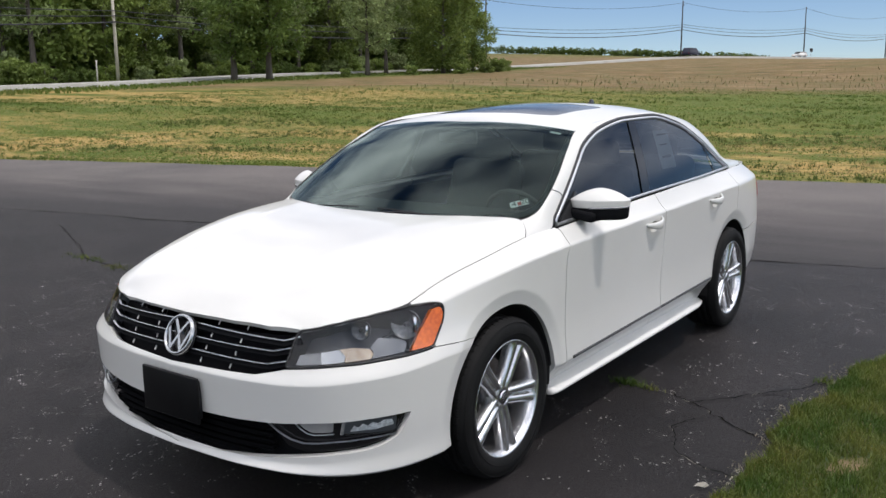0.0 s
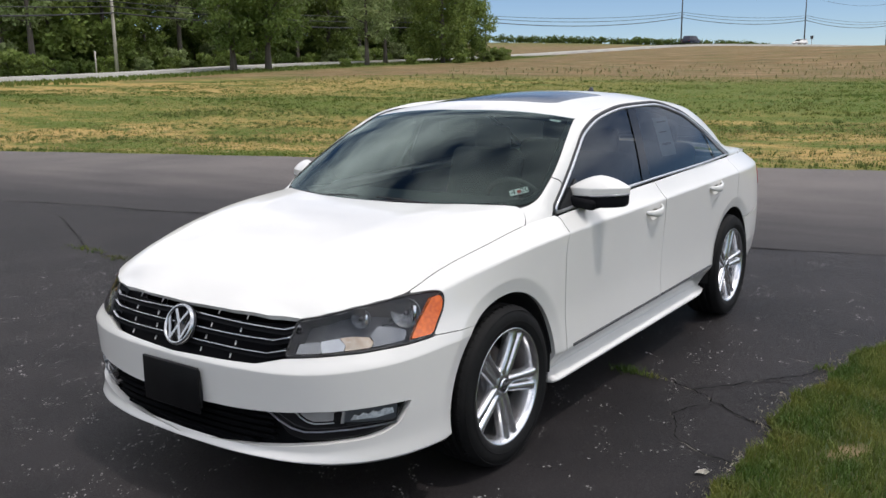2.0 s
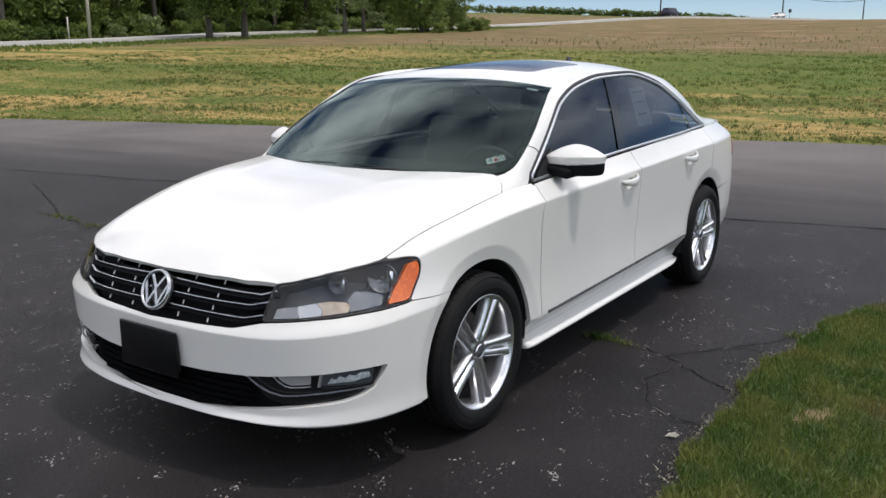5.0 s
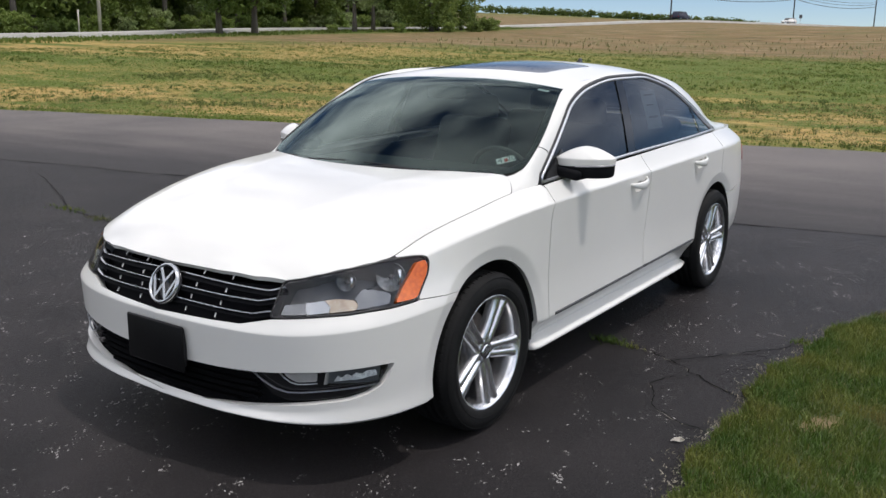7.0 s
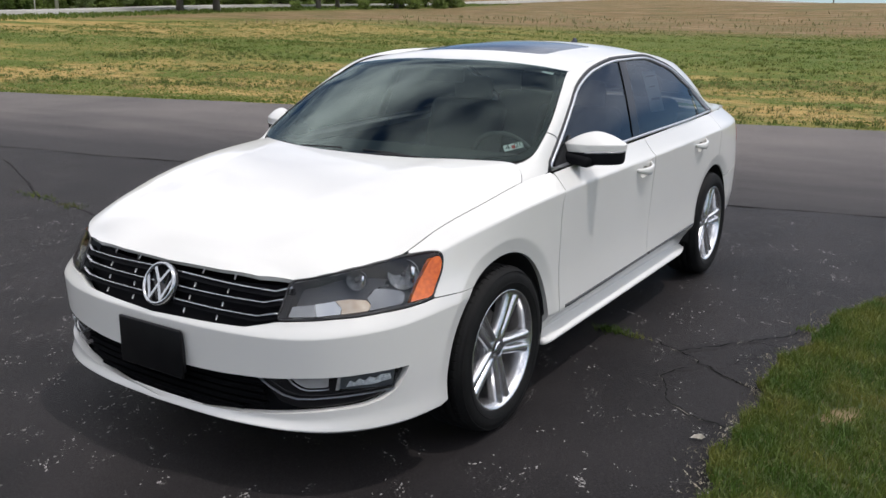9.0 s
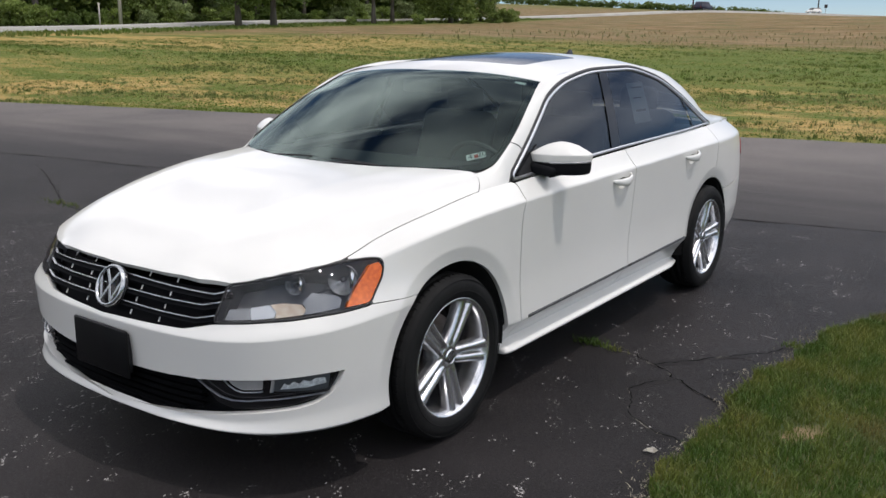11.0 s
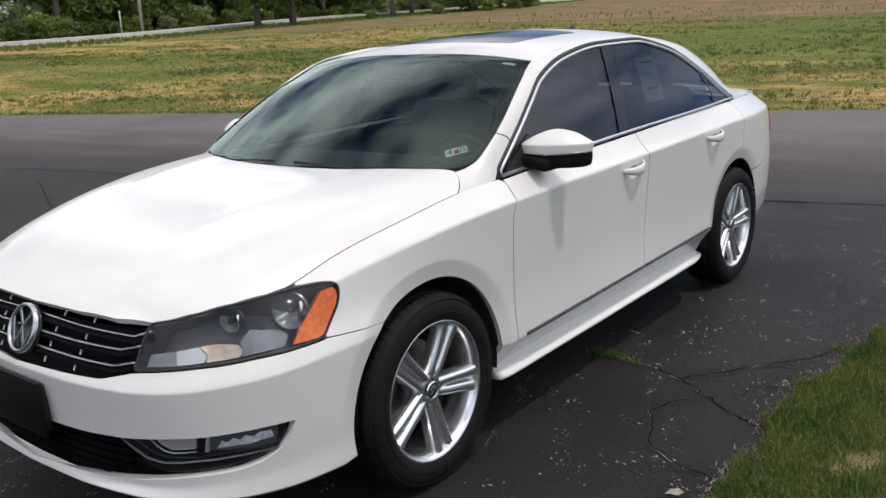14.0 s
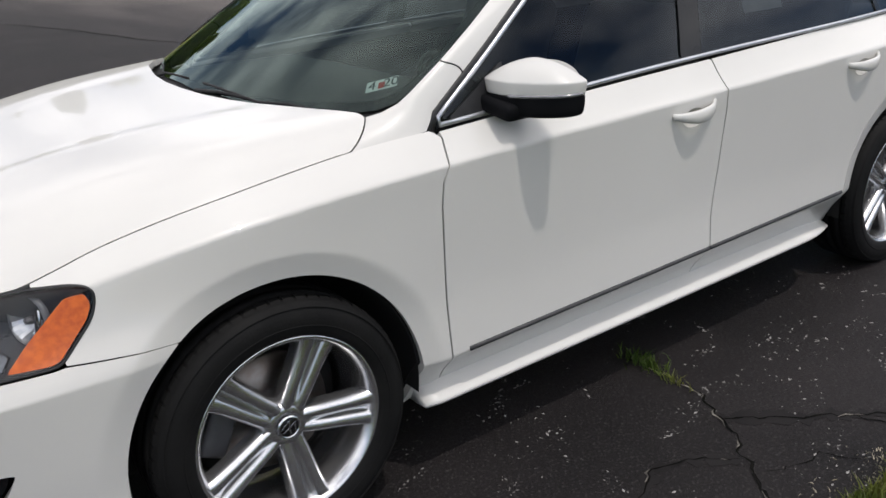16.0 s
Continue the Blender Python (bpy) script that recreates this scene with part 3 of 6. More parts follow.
def at_edge(rnd, count):
    x = -3.6 + 5.4 * rnd.rand(count)
    y = np.array([lawn_edge_y(v) for v in x]) - 0.03 + 0.05 * rnd.randn(count)
    return np.stack([x, y, np.full(count, 0.004)], 1)


tagged(part("edge_clippings", blades(3600, at_edge, 0.009, 0.004, 6, 3.0), M_CRUMB, smooth=False), "dry clippings and soil crumbs along the lawn's edge", "grass", kind="stuff")
rnd = random.Random(12)
soil = []
for i in range(24):
    a = 6.2832 * i / 24
    q = 1 + rnd.uniform(-0.22, 0.22)
    px, py = 0.125 * q * math.cos(a), 0.060 * q * math.sin(a)
    soil.append((-0.85 + px, 2.035 + py - 0.35 * px))
flat_patch("bare_soil", soil, 0.0240, M_SOIL, "bare patch of dry brown soil in the lawn", "soil", thick=0.01)


def on_wide_lawn(rnd, count):
    x, y = rnd.uniform(-4.4, 8.9, count), rnd.uniform(1.9, 9.4, count)
    edge = np.array([lawn_edge_y(v) for v in x])
    far = (y > edge + 0.02) & ((x > 2.0) | (y > edge + 1.9))
    return np.stack([x[far], y[far], np.full(far.sum(), 0.015)], 1)


tagged(part("lawn_grass", blades(80000, on_wide_lawn, 0.040, 0.014, 9, 0.95), M_BLADE, smooth=False), "short green lawn grass further off", "grass", kind="stuff")


# ---- the parked saloon car ----
car = empty("saloon_car")
tagged(car, "white four-door saloon car with a black front plate", "car")

# plan of the body at its widest, from the nose round the side to the tail
PLAN = [(0.958, 0), (0.948, 0.25), (0.912, 0.48), (0.840, 0.67), (0.720, 0.795), (0.575, 0.864), (0.40, 0.895), (0.20, 0.910), (0, 0.915), (-0.5, 0.916), (-1.4, 0.9175),
        (-2.3, 0.915), (-2.8, 0.908), (-3.2, 0.885), (-3.55, 0.825), (-3.77, 0.70), (-3.89, 0.45), (-3.925, 0)]
_k = np.concatenate([[0], np.cumsum([math.dist(a, b) for a, b in zip(PLAN, PLAN[1:])])])
_cx, _cy = curve(_k, [p[0] for p in PLAN]), curve(_k, [p[1] for p in PLAN])
_t = np.linspace(0, _k[-1], 1500)
_px, _py = _cx(_t), _cy(_t)
for _ in range(40):
    _px[1:-1] = (_px[:-2] + 2 * _px[1:-1] + _px[2:]) / 4
    _py[1:-1] = (_py[:-2] + 2 * _py[1:-1] + _py[2:]) / 4
_s = np.concatenate([[0], np.cumsum(np.hypot(np.diff(_px), np.diff(_py)))])
LEN = _s[-1]


def ux(x):
    """Distance round the plan to where the side is at x."""
    return float(np.interp(-x, -_px, _s))


def uy(y):
    """Distance round the plan to where the nose is at y."""
    k = int(np.argmax(_py > 0.86))
    return float(np.interp(y, _py[:k], _s[:k]))


STATIONS = [0, uy(0.48), uy(0.80), ux(0.35), ux(0), ux(-0.3), ux(-0.5), ux(-1.5), ux(-2.8), ux(-3.4), LEN]


EDGE_AT = [0, uy(0.48), uy(0.66), ux(0.64), ux(0.53), ux(0.44), ux(0.35), ux(0.25), ux(0), ux(-0.3), ux(-0.5), ux(-1.5), ux(-2.8), ux(-3.4), LEN]


FOLD_AT = (ux(0.15), ux(-0.3))


def level(zs, ins):
    return curve(STATIONS, zs), curve(STATIONS, ins)


LEVELS = [
    level([0.232, 0.232, 0.234, 0.234, 0.235, 0.24, 0.25, 0.262, 0.275, 0.27, 0.26], [0.045, 0.045, 0.042, 0.045, 0.060, 0.084, 0.100, 0.100, 0.086, 0.06, 0.06]),
    level([0.257, 0.257, 0.261, 0.262, 0.285, 0.298, 0.305, 0.325, 0.335, 0.34, 0.33], [0.000, 0.000, 0.002, 0.006, 0.030, 0.052, 0.066, 0.066, 0.056, 0.03, 0.02]),
    level([0.286, 0.288, 0.320, 0.330, 0.320, 0.318, 0.325, 0.345, 0.360, 0.38, 0.37], [0.015, 0.015, 0.010, 0.006, 0.022, 0.040, 0.049, 0.049, 0.041, 0.023, 0.015]),
    level([0.40, 0.40, 0.41, 0.42, 0.395, 0.372, 0.369, 0.391, 0.415, 0.45, 0.45], [0.014, 0.013, 0.006, 0.003, 0.005, 0.007, 0.008, 0.008, 0.008, 0.01, 0.0]),
    level([0.575, 0.577, 0.600, 0.622, 0.61, 0.57, 0.56, 0.58, 0.60, 0.63, 0.60], [0.0, 0.0, 0.0, 0.001, 0.008, 0.014, 0.018, 0.018, 0.014, 0.004, 0]),
    level([0.586, 0.588, 0.611, 0.632, 0.625, 0.59, 0.58, 0.60, 0.62, 0.65, 0.62], [0.006, 0.006, 0.006, 0.004, 0.0083, 0.0141, 0.0178, 0.0178, 0.0139, 0.0042, 0.001]),
    level([0.606, 0.615, 0.655, 0.715, 0.77, 0.79, 0.80, 0.83, 0.86, 0.86, 0.80], [0.020, 0.022, 0.036, 0.036, 0.016, 0.014, 0.012, 0.012, 0.012, 0.014, 0.02]),
    level([0.685, 0.69, 0.73, 0.815, 0.872, 0.892, 0.900, 0.922, 0.947, 0.95, 0.92], [0.052, 0.055, 0.074, 0.058, 0.018, 0.011, 0.008, 0.008, 0.012, 0.026, 0.05]),
    level([0.700, 0.705, 0.744, 0.820, 0.877, 0.897, 0.905, 0.927, 0.953, 0.958, 0.935], [0.060, 0.063, 0.083, 0.064, 0.024, 0.017, 0.014, 0.014, 0.018, 0.033, 0.056]),
    (curve(EDGE_AT, [0.757, 0.765, 0.7845, 0.799, 0.809, 0.832, 0.859, 0.882, 0.924, 0.958, 0.972, 1.015, 1.045, 1.04, 1.03]),
     curve(EDGE_AT, [0.105, 0.10, 0.112, 0.120, 0.120, 0.122, 0.123, 0.120, 0.107, 0.109, 0.090, 0.084, 0.115, 0.14, 0.12])),
]


def side(u, z, extra=0.0):
    """The body's skin at distance u round the plan (negative: the far side) and height z."""
    u, z = np.asarray(u, float), np.asarray(z, float)
    sg = np.where(u < 0, -1.0, 1.0)
    a = np.abs(u)
    zs = np.stack([lv[0](a) for lv in LEVELS])
    ins = np.stack([lv[1](a) for lv in LEVELS])
    h = np.diff(zs, axis=0)
    d = np.diff(ins, axis=0) / h
    m = np.zeros_like(zs)
    m[0], m[-1] = d[0], d[-1]
    for i in range(1, len(LEVELS) - 1):
        ok = d[i - 1] * d[i] > 0
        w1, w2 = 2 * h[i] + h[i - 1], h[i] + 2 * h[i - 1]
        with np.errstate(all="ignore"):
            v = (w1 + w2) / (w1 / d[i - 1] + w2 / d[i])
        m[i] = np.where(ok, v, 0)
    # folds: the slope breaks at the chin, the door's lower edge, the bumper's fold and the shoulder
    below, above = m.copy(), m.copy()
    for i, w in ((1, 1.0), (3, np.clip((a - FOLD_AT[1]) / 0.2, 0, 1)), (4, np.clip((FOLD_AT[0] - a) / 0.25, 0, 1)), (7, 1.0)):
        below[i] = m[i] + (d[i - 1] - m[i]) * w
        above[i] = m[i] + (d[i] - m[i]) * w
    out = np.zeros_like(z)
    for i in range(len(LEVELS) - 1):
        t = (z - zs[i]) / h[i]
        if i == 0:
            t = np.maximum(t, -2)
        tt = np.clip(t, 0, 1)
        v = ((1 + 2 * tt) * (1 - tt) ** 2 * ins[i] + tt * (1 - tt) ** 2 * h[i] * above[i] + tt * tt * (3 - 2 * tt) * ins[i + 1] + tt * tt * (tt - 1) * h[i] * below[i + 1])
        if i == 0:
            v = v + np.where(t < 0, (z - zs[0]) * d[0], 0)
            out = v
        else:
            out = np.where(t >= 0, v, out)
        if i == len(LEVELS) - 2:
            out = np.where(t > 1, ins[-1] + (z - zs[-1]) * d[-1], out)
    out = out - extra
    # flared lips round the wheels
    bx, by = np.interp(a, _s, _px), np.interp(a, _s, _py)
    for wx in (0.0, -2.803):
        r = np.hypot(bx - wx, z - 0.335)
        q = np.clip((0.447 - r) / 0.057, 0, 1)
        out = out + 0.014 * q * (bx < 0.6)
    e = 0.01
    tx, ty = np.interp(a + e, _s, _px) - np.interp(a - e, _s, _px), np.interp(a + e, _s, _py) - np.interp(a - e, _s, _py)
    L = np.hypot(tx, ty)
    nx, ny = -ty / L, tx / L
    nx, ny = -nx, -ny
    return np.stack([bx - nx * out, sg * (by - ny * out), z], -1)


TOPZ = LEVELS[-1][0]


def top_z(x):
    return float(TOPZ(ux(x)))


# ---- the upper skin: bonnet, glass, roof and boot lid as heights over the plan ----
bonnet_z = curve([0.87, 0.82, 0.70, 0.523, 0.2, 0.0, -0.3, -0.5], [0.752, 0.790, 0.855, 0.918, 0.988, 1.012, 1.030, 1.038])
cab_z = curve([0.1, -0.20, -0.45, -0.75, -0.98, -1.2, -1.5, -1.9, -2.3, -2.6, -2.85, -3.1, -3.32, -3.5, -3.8, -3.95],
              [0.85, 1.01, 1.155, 1.310, 1.408, 1.455, 1.485, 1.496, 1.483, 1.445, 1.37, 1.25, 1.115, 1.085, 1.065, 1.04])
cab_drop = curve([0, -0.8, -1.03, -1.5, -2.4, -2.9, -3.3, -4], [0.0, 0.0, 0.022, 0.062, 0.065, 0.05, 0.02, 0.04])
bow = curve([0, -0.5, -0.85, -1.03, -1.6, -2.6, -3.3, -4], [0.16, 0.16, 0.155, 0.11, 0.0, -0.10, -0.12, 0.0])
_ex = np.linspace(0.53, -0.36, 50)
_ep = [tuple(side(np.array([ux(x)]), np.array([float(TOPZ(ux(x)))]))[0]) for x in _ex]
_hl = [(0.570, 0.7565), (0.640, 0.7665), (0.748, 0.7825), (0.874, 0.7965), (1.000, 0.8060)]
FRONT_EDGE = [tuple(side(np.array([u]), np.array([z]))[0]) for u, z in _hl]
_all = [(0.90, 0.478, 0.735)] + FRONT_EDGE + _ep
_all = sorted({round(p[0], 4): p for p in _all}.values(), key=lambda p: -p[0])
edge_y, edge_z = curve([p[0] for p in _all], [p[1] for p in _all]), curve([p[0] for p in _all], [p[2] for p in _all])
bonnet_power = curve([0.9, 0.7, 0.5, 0.2, -0.2, -0.5], [3.4, 4.6, 6.4, 7.0, 9.5, 12.0])


def bonnet(x, y):
    x, y = np.asarray(x, float), np.asarray(y, float)
    q = np.abs(y) / edge_y(x)
    drop = bonnet_z(x) - edge_z(x)
    ridge = 0.003 * np.exp(-((np.abs(y) - (0.50 - 0.22 * (x + 0.3))) / 0.06) ** 2) * np.clip((0.8 - x) / 0.3, 0, 1)
    return np.stack([x, y, bonnet_z(x) - drop * q ** bonnet_power(x) + ridge], -1)


def cab(x, y):
    x, y = np.asarray(x, float), np.asarray(y, float)
    q = np.abs(y) / 0.6
    xe = x + bow(x) * (np.abs(y) / 0.69) ** 2
    return np.stack([x, y, cab_z(xe) - cab_drop(x) * q ** 2.2], -1)


belt_y = curve([-0.3, -0.525, -1.45, -2.3, -2.96, -3.4], [0.80, 0.818, 0.834, 0.825, 0.785, 0.74])
belt_z = curve([-0.3, -0.525, -1.45, -2.3, -2.96, -3.4], [0.955, 0.968, 1.013, 1.032, 1.045, 1.05])


def side_glass(x, z):
    x, z = np.asarray(x, float), np.asarray(z, float)
    d = z - belt_z(x)
    return np.stack([x, belt_y(x) - 0.28 * d - 0.18 * d * d, z], -1)


def both_sides(name, pair, mat, label=""):
    a = part(name, pair, mat, car, label)
    b = part(name, mirrored(pair), mat, car, label)
    return a, b


def arc(cx, cz, r, a0, a1, n=28):
    return [(cx + r * math.cos(radians(a0 + (a1 - a0) * i / n)), cz + r * math.sin(radians(a0 + (a1 - a0) * i / n))) for i in range(n + 1)]


G = 0.0028
ARCH = 0.390
FRONT_U, REAR_U = ux(0.0), ux(-2.803)


def arch_hole(u, grow=0.0):
    return arc(u, 0.335, ARCH + grow, 0, 360, 60)[:-1]


def top_line(x0, x1, n=40, down=0.0):
    return [(ux(x0 + (x1 - x0) * i / n), float(TOPZ(ux(x0 + (x1 - x0) * i / n))) - down) for i in range(n + 1)]


# seams: (u, z)
HL = [(0.562, 0.752), (0.640, 0.763), (0.748, 0.779), (0.874, 0.793), (1.018, 0.804), (1.100, 0.809), (1.180, 0.814), (1.216, 0.809), (1.226, 0.787), (1.210, 0.744),
      (1.142, 0.676), (1.124, 0.666), (1.012, 0.660), (0.910, 0.657), (0.820, 0.651), (0.740, 0.648), (0.634, 0.640), (0.532, 0.632)]
HL = rounded(HL, 0.018, 3)
_gr = [(0.0, 0.750), (0.36, 0.750), (0.558, 0.755), (0.530, 0.632), (uy(0.425), 0.600), (0.0, 0.592)]
grille_out = rounded([(-u, z) for u, z in _gr[:0:-1] if u] + _gr, 0.006, 2)

arc_pts = [(2 * FRONT_U - p[0], p[1]) for p in arc(FRONT_U, 0.335, ARCH, -13, 53.5, 24)]
right_half = [(uy(0.48), 0.246), (uy(0.65), 0.249), (uy(0.8), 0.247)] + arc_pts + [(1.136, 0.6630), (1.124, 0.6600), (1.012, 0.654), (0.910, 0.651), (0.820, 0.645), (0.740, 0.642), (0.634, 0.634), (0.532, 0.626), (uy(0.415), 0.600)]
bumper = [(0, 0.245)] + right_half + [(0, 0.588)] + [(-u, z) for u, z in right_half[::-1]]
bumper = dense(bumper, 0.03)
intake_half = [(0.118, 0.275), (0.268, 0.283), (0.400, 0.290), (0.540, 0.308), (0.637, 0.322), (0.736, 0.334), (0.835, 0.342), (0.904, 0.357), (0.955, 0.383), (0.985, 0.420), (1.006, 0.460),
               (0.920, 0.460), (0.832, 0.458), (0.658, 0.448), (0.478, 0.430), (0.322, 0.422), (0.148, 0.416)]
intake = [(0, 0.268)] + intake_half + [(0, 0.414)] + [(-u, z) for u, z in intake_half[::-1]]
intake = rounded(intake, 0.008, 3)
part("front_bumper", sheet(side, bumper, [intake], 0.012, 0.03, step_v=0.004), M_PAINT, car)

fender = [(2 * FRONT_U - p[0], p[1]) for p in arc(FRONT_U, 0.335, ARCH, 53.9, 198, 40)]
fender += [(ux(-0.40), 0.235), (ux(-0.478) - G, 0.25), (ux(-0.470) - G, 0.5), (ux(-0.466) - G, 0.8), (ux(-0.472) - G, 0.86), (ux(-0.515) - G, 0.955)]
fender += [(u, z) for u, z in top_line(-0.515, 0.528, 50)][1:]
_mid = (ux(0.52), 0.74)
_rim = [(u + (u - _mid[0]) * 0.0035 / math.dist((u, z), _mid), z + (z - _mid[1]) * 0.0035 / math.dist((u, z), _mid)) for u, z in HL]
fender += [p for p in _rim if p[0] > ux(0.52) and p[1] > 0.672] + [(1.138, 0.6665)]
fender = dense(fender, 0.03)
both_sides("fender", sheet(side, fender, (), 0.012, 0.02, step_v=0.006), M_PAINT)

fdoor = [(ux(-0.478) + G, 0.25), (ux(-0.470) + G, 0.5), (ux(-0.466) + G, 0.8), (ux(-0.472) + G, 0.86), (ux(-0.515) + G, 0.955)]
fdoor += [(u, z - 0.006) for u, z in top_line(-0.515, -1.583, 40)] + [(ux(-1.585) - G, 0.98), (ux(-1.59) - G, 0.86), (ux(-1.575) - G, 0.68), (ux(-1.552) - G, 0.50), (ux(-1.55) - G, 0.25)]
CUPS = [(-1.43, 0.860), (-2.39, 0.886)]


def cup_ring(x, z, r=1.0, n=28):
    return [(ux(x) + 0.052 * r * math.cos(6.2832 * k / n), z + 0.030 * r * math.sin(6.2832 * k / n)) for k in range(n)]


both_sides("front_door", sheet(side, dense(fdoor, 0.03), [cup_ring(*CUPS[0])], 0.012, 0.02, step_v=0.007), M_PAINT)
rdoor = [(ux(-1.55) + G, 0.25), (ux(-1.552) + G, 0.50), (ux(-1.575) + G, 0.68), (ux(-1.59) + G, 0.86), (ux(-1.585) + G, 0.98)]
rdoor += [(u, z - 0.006) for u, z in top_line(-1.588, -2.90, 40)] + [(ux(-2.84), 0.95), (ux(-2.74), 0.84)]
RARC = 0.455
rarc_front = [(REAR_U - RARC * math.sin(radians(a)), 0.335 + RARC * math.cos(radians(a))) for a in range(-6, 82, 4)]
rdoor = rdoor[:5] + [(u, z - 0.006) for u, z in top_line(-1.588, -2.90, 40)] + [(ux(-2.86), 0.95)] + rarc_front + [(ux(-2.37), 0.25)]
both_sides("rear_door", sheet(side, dense(rdoor, 0.03), [cup_ring(*CUPS[1])], 0.012, 0.02, step_v=0.007), M_PAINT)
quarter = [(u + 0.0044 * 0, z) for u, z in [(ux(-2.375), 0.25)]] + [(u + 0.004, z) for u, z in rarc_front[::-1]] + [(ux(-2.866), 0.95)]
quarter += [(u, z - 0.004) for u, z in top_line(-2.905, -3.62, 30)] + [(ux(-3.66), 0.90), (ux(-3.62), 0.72), (ux(-3.50), 0.66)]
rear_hole = [(REAR_U + ARCH * math.cos(radians(a)), 0.335 + ARCH * math.sin(radians(a))) for a in range(48, 200, 4)]
quarter += rear_hole
both_sides("quarter_panel", sheet(side, dense(quarter, 0.03), (), 0.014, 0.02), M_PAINT)
rb = [(REAR_U + (ARCH) * math.cos(radians(a)), 0.335 + ARCH * math.sin(radians(a))) for a in range(-14, 47, 4)]
rbump = rb + [(ux(-3.50), 0.655), (ux(-3.62), 0.715), (LEN, 0.72), (LEN, 0.27), (ux(-3.5), 0.27)]
both_sides("rear_bumper", sheet(side, dense(rbump, 0.03), (), 0.016, 0.02), M_PAINT)
tail = [(ux(-3.665), 0.90), (ux(-3.625), 0.725), (LEN, 0.73), (LEN, 1.02), (ux(-3.66), 0.985)]
both_sides("tail_panel", sheet(side, dense(tail, 0.03), (), 0.016, 0.02), M_PAINT)
tl = rounded([(ux(-3.60), 0.90), (ux(-3.585), 0.80), (ux(-3.70), 0.755), (ux(-3.87), 0.76), (ux(-3.87), 0.91), (ux(-3.72), 0.93)], 0.02)
M_TAIL = material("red_lens", (0.35, 0.01, 0.012), 0.12, color2=(0.22, 0.006, 0.008), scale=30, coat=1.0)
both_sides("tail_lamp", sheet(side, tl, (), 0.014, 0.01, 0.006), M_TAIL, "dark red tail lamp")

# bonnet and boot lid
bon_side = [(float(side(np.array([u]), np.array([z]))[0][0]), float(side(np.array([u]), np.array([z]))[0][1]) - 0.0022) for u, z in top_line(0.528, -0.250, 30)]
CORNER_A = Vector(side(np.array([ux(-0.262)]), np.array([top_z(-0.262) - 0.003]))[0])
CORNER_B = Vector((-0.372, 0.722, 1.011))
CORNER_P = [CORNER_A.lerp(CORNER_B, k / 3) + Vector((-0.0105, 0.0135, -0.004 if k == 1 else 0.004)) for k in (1, 2)]


def corner_at(t):
    """The bonnet's rounded rear corner, along which the cowl panel meets it."""
    return CORNER_A * (1 - t) ** 3 + CORNER_P[0] * 3 * t * (1 - t) ** 2 + CORNER_P[1] * 3 * t * t * (1 - t) + CORNER_B * t ** 3


BON_CORNER = [(corner_at(t).x + 0.0018, corner_at(t).y - 0.0022) for t in (0.04, 0.15, 0.3, 0.45, 0.6, 0.75, 0.88, 0.97)]
half = [(0.864, 0.0), (0.858, 0.25), (0.842, 0.42)] + [(p[0] + 0.001, p[1] + 0.001) for p in FRONT_EDGE] + bon_side + BON_CORNER + [(-0.366, 0.700), (-0.30, 0.605), (-0.24, 0.49), (-0.195, 0.3), (-0.175, 0.15), (-0.170, 0.0)]
bon = half + [(x, -y) for x, y in half[::-1][1:-1]]
part("bonnet", sheet(bonnet, dense(bon[::-1], 0.02), (), 0.014, 0.02), M_PAINT, car)
boot_half = [(-3.36, 0), (-3.40, 0.55), (-3.44, 0.66), (-3.62, 0.68), (-3.74, 0.58), (-3.80, 0.3), (-3.815, 0.0)]
boot = boot_half + [(x, -y) for x, y in boot_half[::-1][1:-1]]
part("boot_lid", sheet(cab, dense(boot, 0.03), (), 0.02, 0.02, flip=False), M_PAINT, car)

# windscreen, roof, rear window
WS = [(-0.205, 0), (-0.23, 0.30), (-0.29, 0.52), (-0.36, 0.67), (-0.40, 0.728), (-0.445, 0.757), (-0.49, 0.765), (-0.58, 0.755), (-0.685, 0.735), (-0.85, 0.690), (-1.03, 0.640), (-1.005, 0.30), (-0.985, 0.0)]
ws = WS + [(x, -y) for x, y in WS[::-1][1:-1]]
part("windscreen", sheet(cab, dense(ws, 0.02), (), 0.03, 0.0, 0.003, flip=False), M_WSCREEN, car, "wide windscreen with cloudy sky reflections")
ROOF_EDGE = [(-1.035, 0.642), (-1.5, 0.632), (-2.0, 0.618), (-2.5, 0.592), (-2.72, 0.57)]
roof_half = [(-0.99, 0.0), (-1.01, 0.30)] + ROOF_EDGE + [(-2.68, 0.3), (-2.66, 0.0)]
roof = roof_half + [(x, -y) for x, y in roof_half[::-1][1:-1]]
SR = [(-1.19, 0.0), (-1.21, 0.30), (-1.235, 0.385), (-1.27, 0.41), (-1.80, 0.41), (-1.83, 0.38), (-1.84, 0.0)]
sr = SR + [(x, -y) for x, y in SR[::-1][1:-1]]
part("roof", sheet(cab, dense(roof, 0.02), [dense(sr, 0.02)], 0.02, 0.01), M_PAINT, car)
part("sunroof", sheet(cab, dense([(x * 1.0 + (0.004 if x > -1.5 else -0.004) * -1, y * 0.985) for x, y in sr], 0.02), (), 0.02, 0.01, -0.002), M_GLOSSBLACK, car, "dark glass panoramic sunroof")
RW = [(-2.67, 0), (-2.69, 0.3), (-2.735, 0.56), (-3.05, 0.59), (-3.33, 0.60), (-3.36, 0.3), (-3.35, 0)]
rw = RW + [(x, -y) for x, y in RW[::-1][1:-1]]
part("rear_window", sheet(cab, dense(rw, 0.02), (), 0.03, 0.0, 0.002), M_TINT, car)

